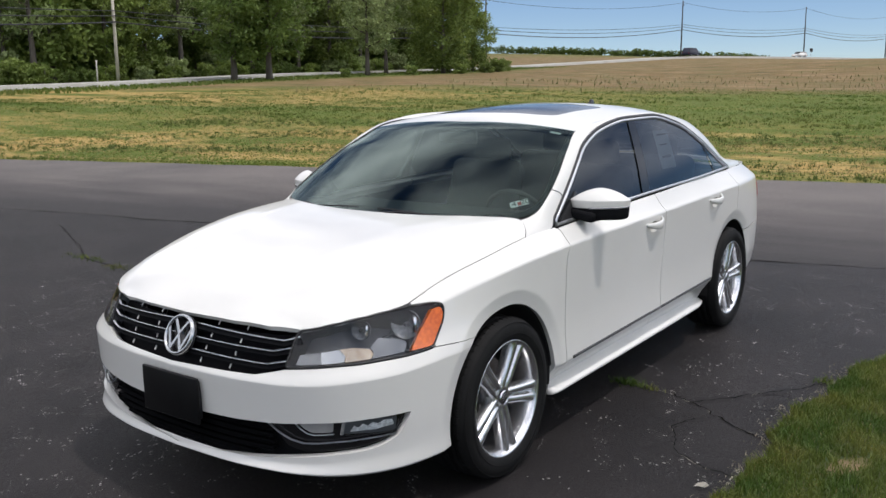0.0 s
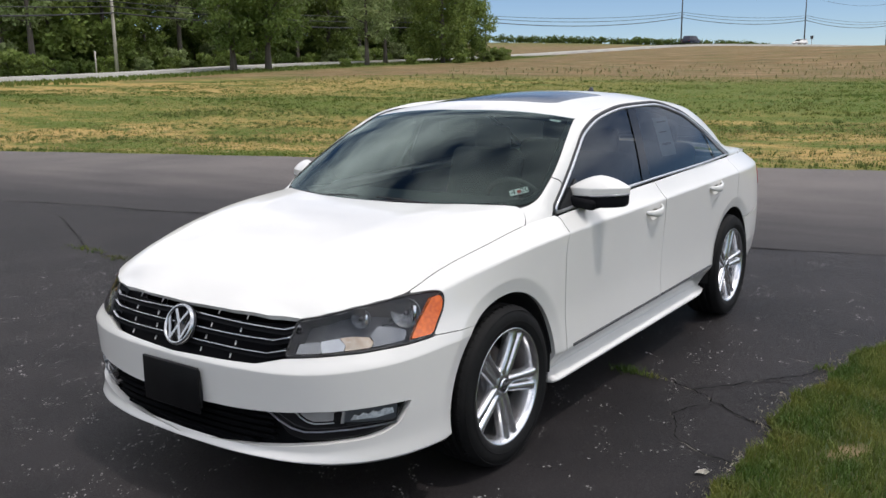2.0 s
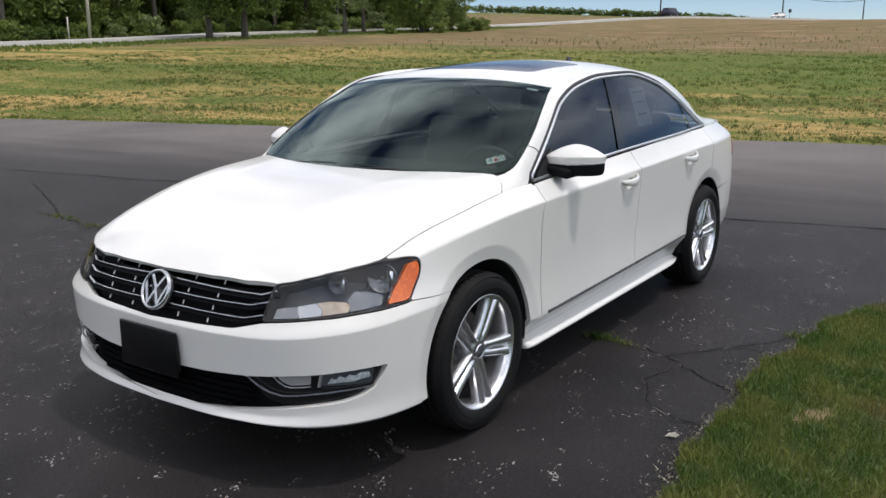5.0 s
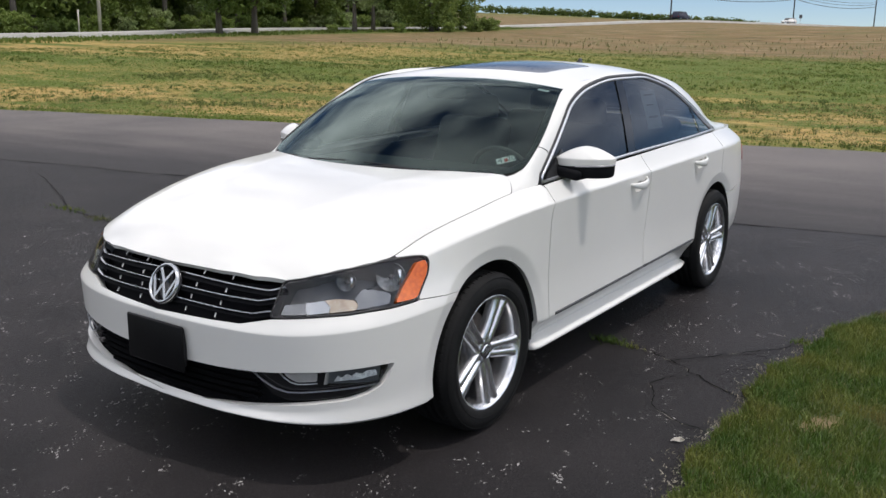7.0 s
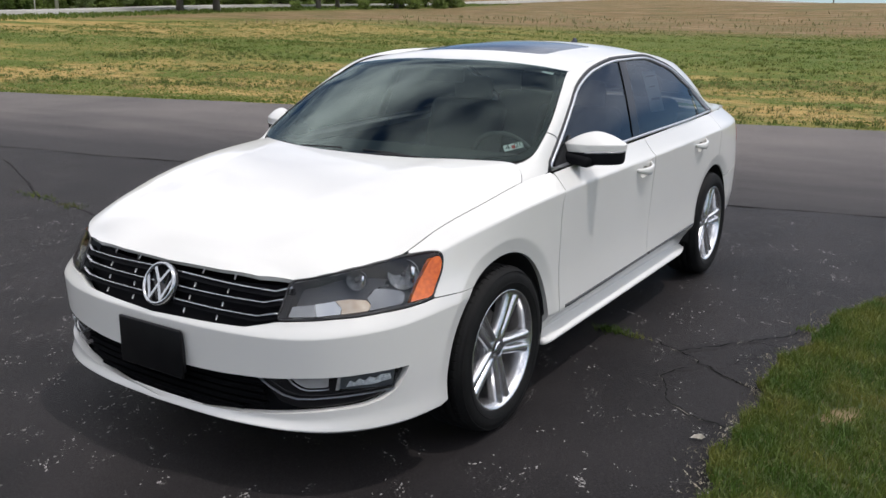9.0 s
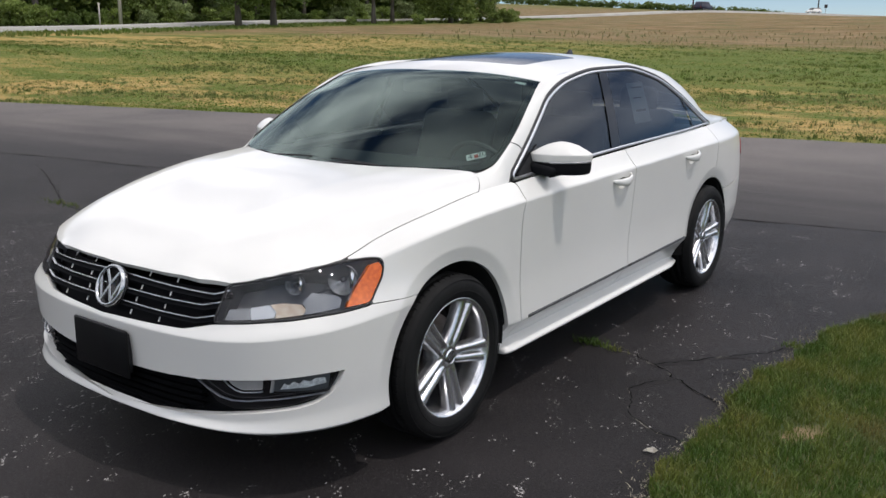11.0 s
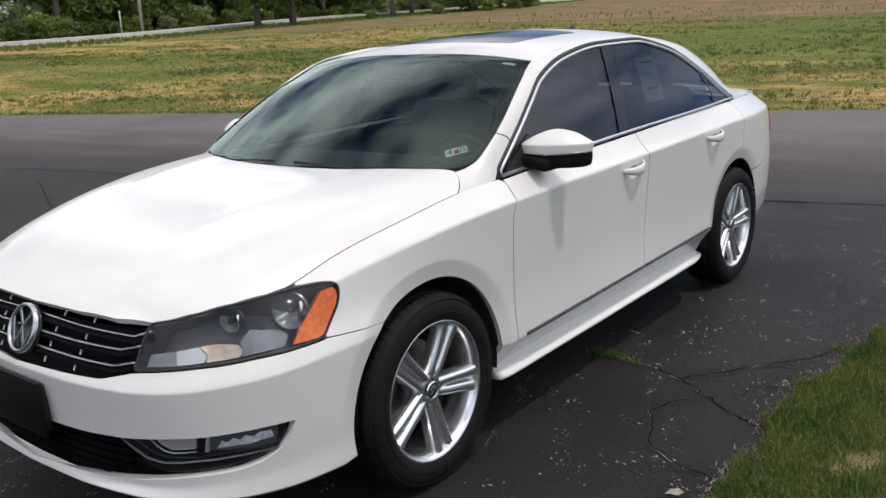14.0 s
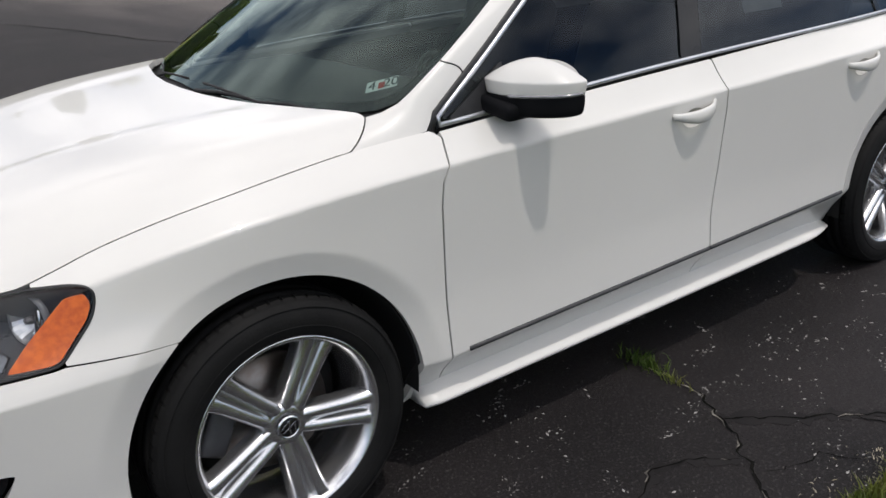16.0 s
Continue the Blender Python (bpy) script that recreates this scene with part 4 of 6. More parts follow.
# side windows: outline in x, z
top_edge = curve([-0.52, -0.62, -0.73, -0.85, -0.96, -1.19, -1.5, -1.85, -2.2, -2.53, -2.78, -2.93], [0.985, 1.055, 1.132, 1.218, 1.292, 1.366, 1.403, 1.408, 1.356, 1.232, 1.112, 1.045])


def window_line(x0, x1, n=24, dz=0.0):
    return [(x0 + (x1 - x0) * i / n, float(top_edge(x0 + (x1 - x0) * i / n)) + dz) for i in range(n + 1)]


def belt_line(x0, x1, n=12, dz=0.012):
    return [(x0 + (x1 - x0) * i / n, float(belt_z(x0 + (x1 - x0) * i / n)) + dz) for i in range(n + 1)]


def pane(name, x0t, x0b, x1t, x1b, mat, off=0.0, label=""):
    ol = window_line(x0t, x1t) + belt_line(x1b, x0b)
    both_sides(name, sheet(side_glass, dense(ol, 0.02), (), 0.02, 0.0, off, flip=True), mat, label)


pane("front_side_glass", -0.55, -0.55, -1.53, -1.455, M_TINT, -0.004, "dark tinted door glass")
pane("rear_side_glass", -1.60, -1.535, -2.52, -2.62, M_TINT, -0.004, "dark tinted door glass")
pane("quarter_glass", -2.55, -2.65, -2.91, -2.91, M_TINT, -0.004)
pane("pillar_trim", -1.52, -1.445, -1.61, -1.545, M_PILLARGLOSS, 0.001)
pane("glass_divider", -2.520, -2.620, -2.550, -2.650, M_PILLARGLOSS, 0.001)
# chrome and rubber frame round the side windows
chrome_line = belt_line(-2.94, -0.53, 40, 0.010) + window_line(-0.53, -2.935, 70, 0.006)
rubber_line = [(-0.50, 0.962)] + window_line(-0.525, -2.95, 70, 0.021) + [(-2.965, 1.05)]


def bar_on(surf, pts, w, off, depth=0.008, loop=False):
    """A flat strip of width w along points (u, v) of a surface, proud by off."""
    P = [Vector(surf(np.array([a]), np.array([b]))[0]) for a, b in pts]
    Nn = []
    for a, b in pts:
        du = surf(np.array([a + .004]), np.array([b]))[0] - surf(np.array([a - .004]), np.array([b]))[0]
        dv = surf(np.array([a]), np.array([b + .004]))[0] - surf(np.array([a]), np.array([b - .004]))[0]
        v = Vector(np.cross(du, dv)).normalized()
        Nn.append(v)
    n = len(P)
    V, F = [], []
    for i in range(n):
        a, b = (P[(i - 1) % n], P[(i + 1) % n]) if loop else (P[max(i - 1, 0)], P[min(i + 1, n - 1)])
        t = (b - a).normalized()
        nn = Nn[i]
        if nn.y < 0 and P[i].y > 0.05 and abs(nn.y) > 0.3:
            nn = -nn
        if nn.z < 0 and abs(nn.y) < 0.3 and abs(nn.x) < 0.3:
            nn = -nn
        s = t.cross(nn).normalized()
        for k, (cw, cd) in enumerate(((-0.5, -depth), (-0.5, off * 0.5), (-0.3, off), (0.3, off), (0.5, off * 0.5), (0.5, -depth))):
            V.append(tuple(P[i] + s * (w * cw) + nn * cd))
    for i in range(n if loop else n - 1):
        j = (i + 1) % n
        for k in range(5):
            F.append((i * 6 + k, i * 6 + k + 1, j * 6 + k + 1, j * 6 + k))
    bm = bmesh.new()
    bv = [bm.verts.new(v) for v in V]
    for f in F:
        bm.faces.new([bv[i] for i in f])
    if not loop:
        bm.faces.new([bv[i] for i in range(6)])
        bm.faces.new([bv[(n - 1) * 6 + i] for i in range(6)][::-1])
    bmesh.ops.recalc_face_normals(bm, faces=bm.faces[:])
    vv = [tuple(v.co) for v in bm.verts]
    bm.verts.index_update()
    ff = [tuple(v.index for v in f.verts) for f in bm.faces]
    bm.free()
    return vv, ff


both_sides("window_chrome", bar_on(side_glass, chrome_line, 0.014, 0.008, 0.01, True), M_BRIGHT, "bright chrome window surround")
both_sides("window_rubber", bar_on(side_glass, rubber_line, 0.016, 0.004, 0.01), M_BLACK)


# pillars and roof rails: a skin from the side windows up to the windscreen, roof and rear window edges
def rail_skin():
    lower = [(-0.262, 0.948), (-0.40, 0.956), (-0.49, 0.970)] + [(x, z + 0.029) for x, z in window_line(-0.53, -2.91, 46)] + [(-2.97, 1.04), (-3.1, 1.04), (-3.25, 1.045), (-3.44, 1.045)]
    upper = [(-0.372, 0.722), (-0.405, 0.745), (-0.445, 0.762)]
    ux_ = curve([0, 0.23, 0.45, 0.62, 0.8, 1.0], [-0.48, -1.035, -1.6, -2.15, -2.65, -3.30])
    uy_ = curve([-3.34, -3.05, -2.73, -2.5, -2.0, -1.5, -1.035, -0.85, -0.685, -0.58, -0.48], [0.606, 0.595, 0.566, 0.592, 0.618, 0.634, 0.645, 0.694, 0.740, 0.760, 0.769])
    m = 47
    for i in range(m):
        x = float(ux_(i / (m - 1)))
        upper.append((x, float(uy_(x))))
    upper += [(-3.34, 0.606), (-3.36, 0.62), (-3.40, 0.64), (-3.44, 0.655)]
    n = len(lower)
    K = 10
    V, F = [], []
    for i in range(n):
        a = Vector(side_glass(np.array([lower[i][0]]), np.array([lower[i][1]]))[0])
        if i < 3 or i > n - 4:
            q = side(np.array([ux(lower[i][0])]), np.array([float(TOPZ(ux(lower[i][0]))) - 0.003]))[0]
            a = Vector((q[0], q[1], q[2])) if i > n - 4 or i == 0 else a
        ux1, uy1 = upper[i]
        b = Vector((bonnet if i < 3 else cab)(np.array([ux1]), np.array([uy1]))[0])
        if i < 3:
            b = Vector((ux1, uy1, (1.011, 1.021, 1.040)[i]))
        else:
            b += Vector((0.002, 0.0, 0.007))
        va = Vector(side_glass(np.array([a.x]), np.array([a.z + 0.05]))[0]) - Vector(side_glass(np.array([a.x]), np.array([a.z]))[0])
        vb = Vector((b.x, b.y + 0.05, float(cab(np.array([b.x]), np.array([b.y + 0.05]))[0][2]))) - Vector((b.x, b.y, float(cab(np.array([b.x]), np.array([b.y]))[0][2])))
        L = (b - a).length
        va, vb = va.normalized(), vb.normalized()
        p1 = a + va * min(L * 0.38, max(0.02, (b.z - a.z) * 0.75 / max(va.z, 0.1)))
        p2 = b + vb * min(L * 0.40, max(0.02, (a.y - b.y) * 0.7))
        if i == 0:
            a, b = CORNER_A, CORNER_B
            p1, p2 = CORNER_P
        for k in range(K + 1):
            t = k / K
            V.append(tuple(a * (1 - t) ** 3 + p1 * 3 * t * (1 - t) ** 2 + p2 * 3 * t * t * (1 - t) + b * t ** 3))
    for i in range(n - 1):
        for k in range(K):
            F.append((i * (K + 1) + k, i * (K + 1) + k + 1, (i + 1) * (K + 1) + k + 1, (i + 1) * (K + 1) + k))
    return V, [f[::-1] for f in F]


skin = rail_skin()
both_sides("roof_pillar", skin, M_PAINT)
seam_row = [skin[0][5 * 11 + k] for k in range(11)]
both_sides("pillar_seam", tube([(x, y, z + 0.0005) for x, y, z in seam_row], 0.0022, 6), M_BLACK)

# dark inner shell behind the seams, floor pan and wheel housings
inner_out = dense([(ux(0.45), 0.24), (ux(-3.5), 0.28), (ux(-3.62), 0.9)] + [(u, z - 0.035) for u, z in top_line(-3.5, 0.45, 40)], 0.05)
arches = [arch_hole(FRONT_U, -0.004), arch_hole(REAR_U, -0.004)]
both_sides("inner_shell", sheet(side, inner_out, arches, 0.03, 0.0, -0.025), M_DARK)
bon_in = [(x * 0.985 - 0.005, y * 0.985) for x, y in bon[::-1]]
part("bonnet_lining", sheet(bonnet, dense(bon_in, 0.04), (), 0.04, 0.0, -0.03), M_DARK, car)
bm = box(-1.45, 0, 0.25, 4.5, 1.30, 0.06, 0.02)
part("floor_pan", bm, M_DARK, car)
part("bulkhead", box(0.52, 0, 0.5, 0.05, 1.15, 0.5, 0.01), M_DARK, car)


def wheel_housing(x):
    V, F = [], []
    n = 30
    for i in range(n + 1):
        a = radians(-8 + 196 * i / n)
        for y in (0.50, 0.868):
            V.append((x + 0.388 * math.cos(a), y, 0.335 + 0.388 * math.sin(a)))
    for i in range(n):
        F.append((2 * i, 2 * i + 1, 2 * i + 3, 2 * i + 2))
    k = len(V)
    V.append((x, 0.50, 0.335))
    F += [(k, 2 * i, 2 * i + 2) for i in range(n)]
    return V, F


for wx in (0.0, -2.803):
    both_sides("wheel_housing", wheel_housing(wx), M_DARK)


# ---- wheels ----
def make_wheel():
    w = empty("wheel")
    w.parent = car
    # axle along y, outer face at +y
    ty = [(0.232, 0.095), (0.240, 0.108), (0.262, 0.117), (0.290, 0.119), (0.312, 0.112), (0.325, 0.100), (0.331, 0.085), (0.333, 0.062), (0.328, 0.060), (0.328, 0.052), (0.334, 0.050),
          (0.335, 0.022), (0.329, 0.020), (0.329, 0.010), (0.335, 0.008), (0.335, -0.02), (0.329, -0.022), (0.329, -0.032), (0.334, -0.034), (0.332, -0.085), (0.322, -0.105), (0.29, -0.118), (0.245, -0.11), (0.232, -0.095)]
    tyre = part("tyre", lathe(ty, 72), M_TYRE, w)
    for r, wd in ((0.3165, 0.0025), (0.272, 0.002)):
        V, F = lathe([(r - wd, 0.1125 if r > 0.3 else 0.1185), (r, 0.1145 if r > 0.3 else 0.1205), (r + wd, 0.110 if r > 0.3 else 0.1188)], 72)
        part("sidewall_rib", (V, F), M_TYRE, tyre)
    # shoulder tread blocks
    V, F = [], []
    for i in range(64):
        a0, a1 = 2 * math.pi * (i + 0.12) / 64, 2 * math.pi * (i + 0.88) / 64
        k = len(V)
        for a in (a0, a1):
            for r, y in ((0.3285, 0.092), (0.3335, 0.083), (0.3352, 0.068), (0.330, 0.064)):
                V.append((r * math.cos(a), y, r * math.sin(a)))
        for q in range(3):
            F.append((k + q, k + q + 1, k + 5 + q, k + 4 + q))
        F.append((k, k + 1, k + 2, k + 3))
        F.append((k + 7, k + 6, k + 5, k + 4))
    part("tread", (V, F), M_TYRE, tyre, smooth=False)
    rim = part("rim", lathe([(0.243, 0.100), (0.2455, 0.106), (0.243, 0.110), (0.238, 0.110), (0.233, 0.104), (0.226, 0.096), (0.221, 0.080), (0.217, 0.05), (0.212, -0.02), (0.216, -0.09), (0.235, -0.1)], 96), M_ALLOY, w, "silver alloy rim")
    part("brake_disc", lathe([(0.0, -0.010), (0.155, -0.010), (0.158, -0.02), (0.158, -0.04), (0.0, -0.04)], 48), M_DISC, w)
    part("brake_caliper", box(0.125, -0.025, -0.06, 0.07, 0.06, 0.14, 0.012), M_GREYTRIM, w)
    part("hub_shield", lathe([(0.0, -0.05), (0.19, -0.05), (0.205, -0.06)], 40), M_DARK, w)

    def spoke():
        """One of five twin spokes: two arms with a deep groove between them, wider towards the rim."""
        V, F = [], []
        rs = [0.030, 0.055, 0.085, 0.120, 0.155, 0.190, 0.215, 0.232]
        half = [0.030, 0.034, 0.036, 0.038, 0.040, 0.043, 0.047, 0.054]
        groove = [0.000, 0.001, 0.003, 0.004, 0.005, 0.006, 0.007, 0.008]
        face = [0.080, 0.084, 0.088, 0.091, 0.094, 0.097, 0.100, 0.101]
        deep = [0.000, 0.006, 0.014, 0.020, 0.022, 0.023, 0.022, 0.016]
        m = 0
        for r, h, g, y, d in zip(rs, half, groove, face, deep):
            row = [(-h - 0.004, y - 0.045), (-h - 0.001, y - 0.012), (-h + 0.004, y - 0.005), (-h + 0.010, y), (-g - 0.010, y - 0.001), (-g - 0.004, y - 0.005), (-g * 0.5, y - d)]
            row = row + [(-a, b) for a, b in row[::-1]]
            m = len(row)
            V += [(a, b, r) for a, b in row]
        for i in range(len(rs) - 1):
            for k in range(m - 1):
                F.append((i * m + k, i * m + k + 1, (i + 1) * m + k + 1, (i + 1) * m + k))
        bm = bmesh.new()
        bv = [bm.verts.new(v) for v in V]
        for f in F:
            bm.faces.new([bv[i] for i in f])
        bmesh.ops.subdivide_edges(bm, edges=bm.edges[:], cuts=1, use_grid_fill=True, smooth=0.6)
        bmesh.ops.recalc_face_normals(bm, faces=bm.faces[:])
        if sum(f.normal.y for f in bm.faces) < 0:
            bmesh.ops.reverse_faces(bm, faces=bm.faces[:])
        return bm
    for i in range(5):
        sp = part("spoke", spoke(), M_ALLOY, rim)
        sp.matrix_basis = pose(0, 0, 0, 0, 72 * i, 0)
    part("hub", lathe([(0.0, 0.078), (0.036, 0.080), (0.046, 0.082), (0.058, 0.074), (0.066, 0.055), (0.07, 0.0)], 40), M_ALLOY, rim)
    for i in range(5):
        a = radians(72 * i + 36)
        V, F = lathe([(0.0, 0.062), (0.009, 0.062), (0.011, 0.070), (0.011, 0.078), (0.015, 0.0795), (0.016, 0.074)], 12)
        b = part("wheel_bolt", (V, F), M_GREYTRIM, rim)
        b.matrix_basis = pose(0.056 * math.cos(a), 0.0, 0.056 * math.sin(a))
    cap = part("centre_cap", lathe([(0.0, 0.0895), (0.024, 0.0895), (0.0255, 0.088)], 32), M_GLOSSBLACK, w, "dark centre cap")
    part("cap_ring", lathe([(0.0245, 0.088), (0.026, 0.0905), (0.029, 0.0905), (0.031, 0.086)], 32), M_CHROME, cap)
    emblem(0.021, 0.0035, 0.0015, Matrix.Translation((0, 0.0905, 0)) @ Matrix.Rotation(radians(-90), 4, "X"), cap)
    part("valve", tube([(0.205, 0.06, 0.04), (0.195, 0.095, 0.038)], 0.004), M_BLACK, rim)
    return w


def emblem(r, w, h, m, parent):
    """Slanting bars inside a round badge, in the badge's plane, each a part of its own."""
    pts = [((-0.52, 0.78), (0.0, 0.06)), ((0.52, 0.78), (0.0, 0.06)), ((-0.92, 0.32), (-0.42, -0.82)), ((-0.42, -0.82), (0.0, -0.02)), ((0.42, -0.82), (0.0, -0.02)), ((0.92, 0.32), (0.42, -0.82))]
    for k, (a, b) in enumerate(pts):
        a, b = Vector(a) * r, Vector(b) * r
        d = b - a
        t = Matrix.Translation(((a.x + b.x) / 2, (a.y + b.y) / 2, 0.0003 * k)) @ Matrix.Rotation(math.atan2(d.y, d.x), 4, "Z")
        part("badge_bar", box(0, 0, 0, d.length + w * 0.6, w, h, w * 0.12, 1, m @ t), M_SLATEDGE, parent, smooth=False)


M_DISC = material("brake_steel", (0.22, 0.21, 0.2), 0.4, 1.0, color2=(0.16, 0.13, 0.11), scale=20)
wheel = make_wheel()
WHEEL_Y = 0.785
wheel.matrix_basis = pose(0, WHEEL_Y, 0.335, 0, -26, 0)


def copy_part(ob, m, parent):
    made = {}
    for o in (ob, *ob.children_recursive):
        made[o] = o.copy()
        scene.collection.objects.link(made[o])
        made[o].parent = made.get(o.parent, parent)
    made[ob].matrix_basis = m
    return made[ob]


copy_part(wheel, pose(-2.803, WHEEL_Y - 0.008, 0.335, 0, -14, 0), car)
copy_part(wheel, pose(0, -WHEEL_Y, 0.335, 0, 20, 180), car)
copy_part(wheel, pose(-2.803, -WHEEL_Y + 0.008, 0.335, 0, 40, 180), car)

# ---- grille ----
grille = part("grille", sheet(side, [(u * 1.01, 0.665 + (z - 0.675) * 1.04) for u, z in grille_out], (), 0.014, 0.0, -0.05), M_PILLAR, car, "black grille with bright slats")


def yline(y0, y1, z0, z1, n=16):
    return [(math.copysign(uy(abs(y0 + (y1 - y0) * i / n)), y0 + (y1 - y0) * i / n), z0 + (z1 - z0) * i / n) for i in range(n + 1)]


for z0, z1, u1, u2 in ((0.727, 0.716, 0.508, 0.572), (0.683, 0.679, 0.470, 0.545), (0.639, 0.635, 0.452, 0.528)):
    for sgn in (1, -1):
        pts = [(sgn * (0.05 + (u1 - 0.05) * k / 14), z0 + (z1 - z0) * k / 14) for k in range(15)] + [(sgn * (u1 + (u2 - u1) * k / 5), z1 + 0.016 * k / 5) for k in range(1, 6)]
        slat = part("slat", bar_on(side, [(u, z - 0.006) for u, z in pts], 0.019, -0.013, 0.035), M_PILLAR, grille)
        part("slat_edge", bar_on(side, [(u, z + 0.003) for u, z in pts], 0.0042, -0.006, 0.012), M_SLATEDGE, slat, "bright chrome slat edge")
for row, zc in enumerate((0.748, 0.704, 0.660, 0.617)):
    for k, uv in enumerate((0.16, 0.315)):
        for sgn in (1, -1):
            u = sgn * (uv + 0.012 - 0.012 * row)
            part("fin", bar_on(side, [(u, zc - 0.011), (u, zc - 0.004), (u, zc + 0.003)], 0.0032, -0.010, 0.006), M_FIN, grille)

# badge on the grille
bx_, bz_ = 0.911, 0.680
bt = pose(bx_, 0, bz_, 0, -24, 0) @ Matrix.Rotation(radians(90), 4, "Y") @ Matrix.Rotation(radians(90), 4, "Z")
badge = part("badge", move(lathe([(0.0, -0.02), (0.072, -0.012), (0.078, 0.0), (0.077, -0.018)], 48, "z"), bt), M_GLOSSBLACK, car, "round chrome badge")
part("badge_ring", move(lathe([(0.066, 0.0), (0.067, 0.008), (0.072, 0.011), (0.077, 0.008), (0.079, -0.002)], 48, "z"), bt), M_SLATEDGE, badge)
emblem(0.068, 0.0125, 0.006, bt @ Matrix.Translation((0, 0, 0.002)), badge)

# ---- lower intake, fog lamps, plate ----
low = part("lower_intake", sheet(side, [(u * 1.01, 0.35 + (z - 0.35) * 1.2) for u, z in intake], (), 0.016, 0.0, -0.06), M_PILLAR, car, "black lower intake")
for zc in (0.30, 0.325, 0.35, 0.375, 0.40):
    part("intake_bar", bar_on(side, yline(-0.47 if zc > 0.31 else -0.38, 0.47 if zc > 0.31 else 0.38, zc, zc, 30), 0.008, -0.042, 0.012), M_PILLAR, low)
for sgn in (1, -1):
    def sy(pts):
        out = [(sgn * u, z) for u, z in pts]
        return out if sgn > 0 else out[::-1]
    bez = rounded(sy([(0.450, 0.424), (0.550, 0.437), (0.700, 0.450), (0.900, 0.456), (0.992, 0.455), (0.972, 0.415), (0.942, 0.385), (0.895, 0.363), (0.800, 0.347), (0.700, 0.338), (0.600, 0.328), (0.530, 0.345)]), 0.008, 3)
    fog_bezel = part("fog_lamp", sheet(side, bez, (), 0.012, 0.03, -0.022), M_GLOSSBLACK, car)
    part("blank_panel", sheet(side, rounded(sy([(0.578, 0.438), (0.716, 0.452), (0.713, 0.411), (0.634, 0.404), (0.604, 0.417)]), 0.006, 3), (), 0.008, 0.01, -0.014), M_SILVER, fog_bezel)
    part("panel_edge", bar_on(side, [(sgn * u, z) for u, z in ((0.570, 0.440), (0.590, 0.420), (0.615, 0.405), (0.640, 0.400), (0.680, 0.403), (0.716, 0.407))], 0.0030, -0.010, 0.006), M_BRIGHT, fog_bezel)
    part("lamp_bowl", sheet(side, rounded(sy([(0.762, 0.453), (0.955, 0.450), (0.947, 0.396), (0.750, 0.404)]), 0.006, 3), (), 0.008, 0.012, -0.016), M_LAMP_SHELL, fog_bezel)
    # jagged outline of the bright reflection in the fog lamp, painted white
    bright = [(0.776, 0.412), (0.790, 0.432), (0.806, 0.424), (0.822, 0.437), (0.842, 0.428), (0.858, 0.440), (0.880, 0.432), (0.900, 0.442), (0.934, 0.440), (0.940, 0.420), (0.905, 0.418), (0.870, 0.412), (0.830, 0.414)]
    part("lamp_reflector", sheet(side, sy(bright), (), 0.005, 0.006, -0.0125), M_FOG_GLINT, fog_bezel)
    part("divider", sheet(side, sy([(0.748, 0.452), (0.760, 0.453), (0.752, 0.402), (0.738, 0.401)]), (), 0.006, 0.012, -0.011), M_SILVER, fog_bezel)
    part("lamp_glass", sheet(side, rounded(sy([(0.758, 0.456), (0.960, 0.453), (0.951, 0.392), (0.746, 0.400)]), 0.006, 3), (), 0.02, 0.006, -0.008), M_CLEAR, fog_bezel)
    ch = [(0.456, 0.428), (0.478, 0.413), (0.502, 0.398), (0.550, 0.375), (0.600, 0.3655), (0.658, 0.369), (0.772, 0.379), (0.860, 0.384), (0.952, 0.386)]
    part("chrome_strip", bar_on(side, [(sgn * u, z) for u, z in ch], 0.0036, -0.014, 0.006), M_BRIGHT, fog_bezel, "thin chrome strip")
plate = part("front_plate", box(0.967, 0, 0.463, 0.014, 0.325, 0.178, 0.006, 2, None), M_PLATE, car, "plain black plate cover with rounded edges")
part("plate_bracket", box(0.952, 0, 0.463, 0.022, 0.30, 0.15, 0.004), M_BLACK, plate)

# ---- headlights ----
HLC = ((max(p[0] for p in HL) + min(p[0] for p in HL)) / 2, 0.74)
HLM = [(-u, z) for u, z in HL[::-1]]


def lamp_bowl(c, r, depth, flip):
    """A round faceted mirror bowl with its rim centred at c, facing forwards."""
    fwd = Vector((0.86, 0.48 * flip, 0.14)).normalized()
    m = Matrix.Translation((c[0], c[1] * flip, c[2])) @ fwd.to_track_quat("Z", "Y").to_matrix().to_4x4()
    n, rings = 30, 7
    V, F = [(0, 0, -depth)], []
    for i in range(1, rings + 1):
        q = i / rings
        for k in range(n):
            a = 2 * math.pi * k / n
            wave = 0.0022 * q * math.cos(a * 10)
            V.append((r * q * math.cos(a), r * q * math.sin(a), -depth * (1 - q * q) + wave))
    F += [(0, 1 + k, 1 + (k + 1) % n) for k in range(n)]
    for i in range(rings - 1):
        for k in range(n):
            k2 = (k + 1) % n
            F.append((1 + i * n + k, 1 + (i + 1) * n + k, 1 + (i + 1) * n + k2, 1 + i * n + k2))
    return move((V, F), m), m


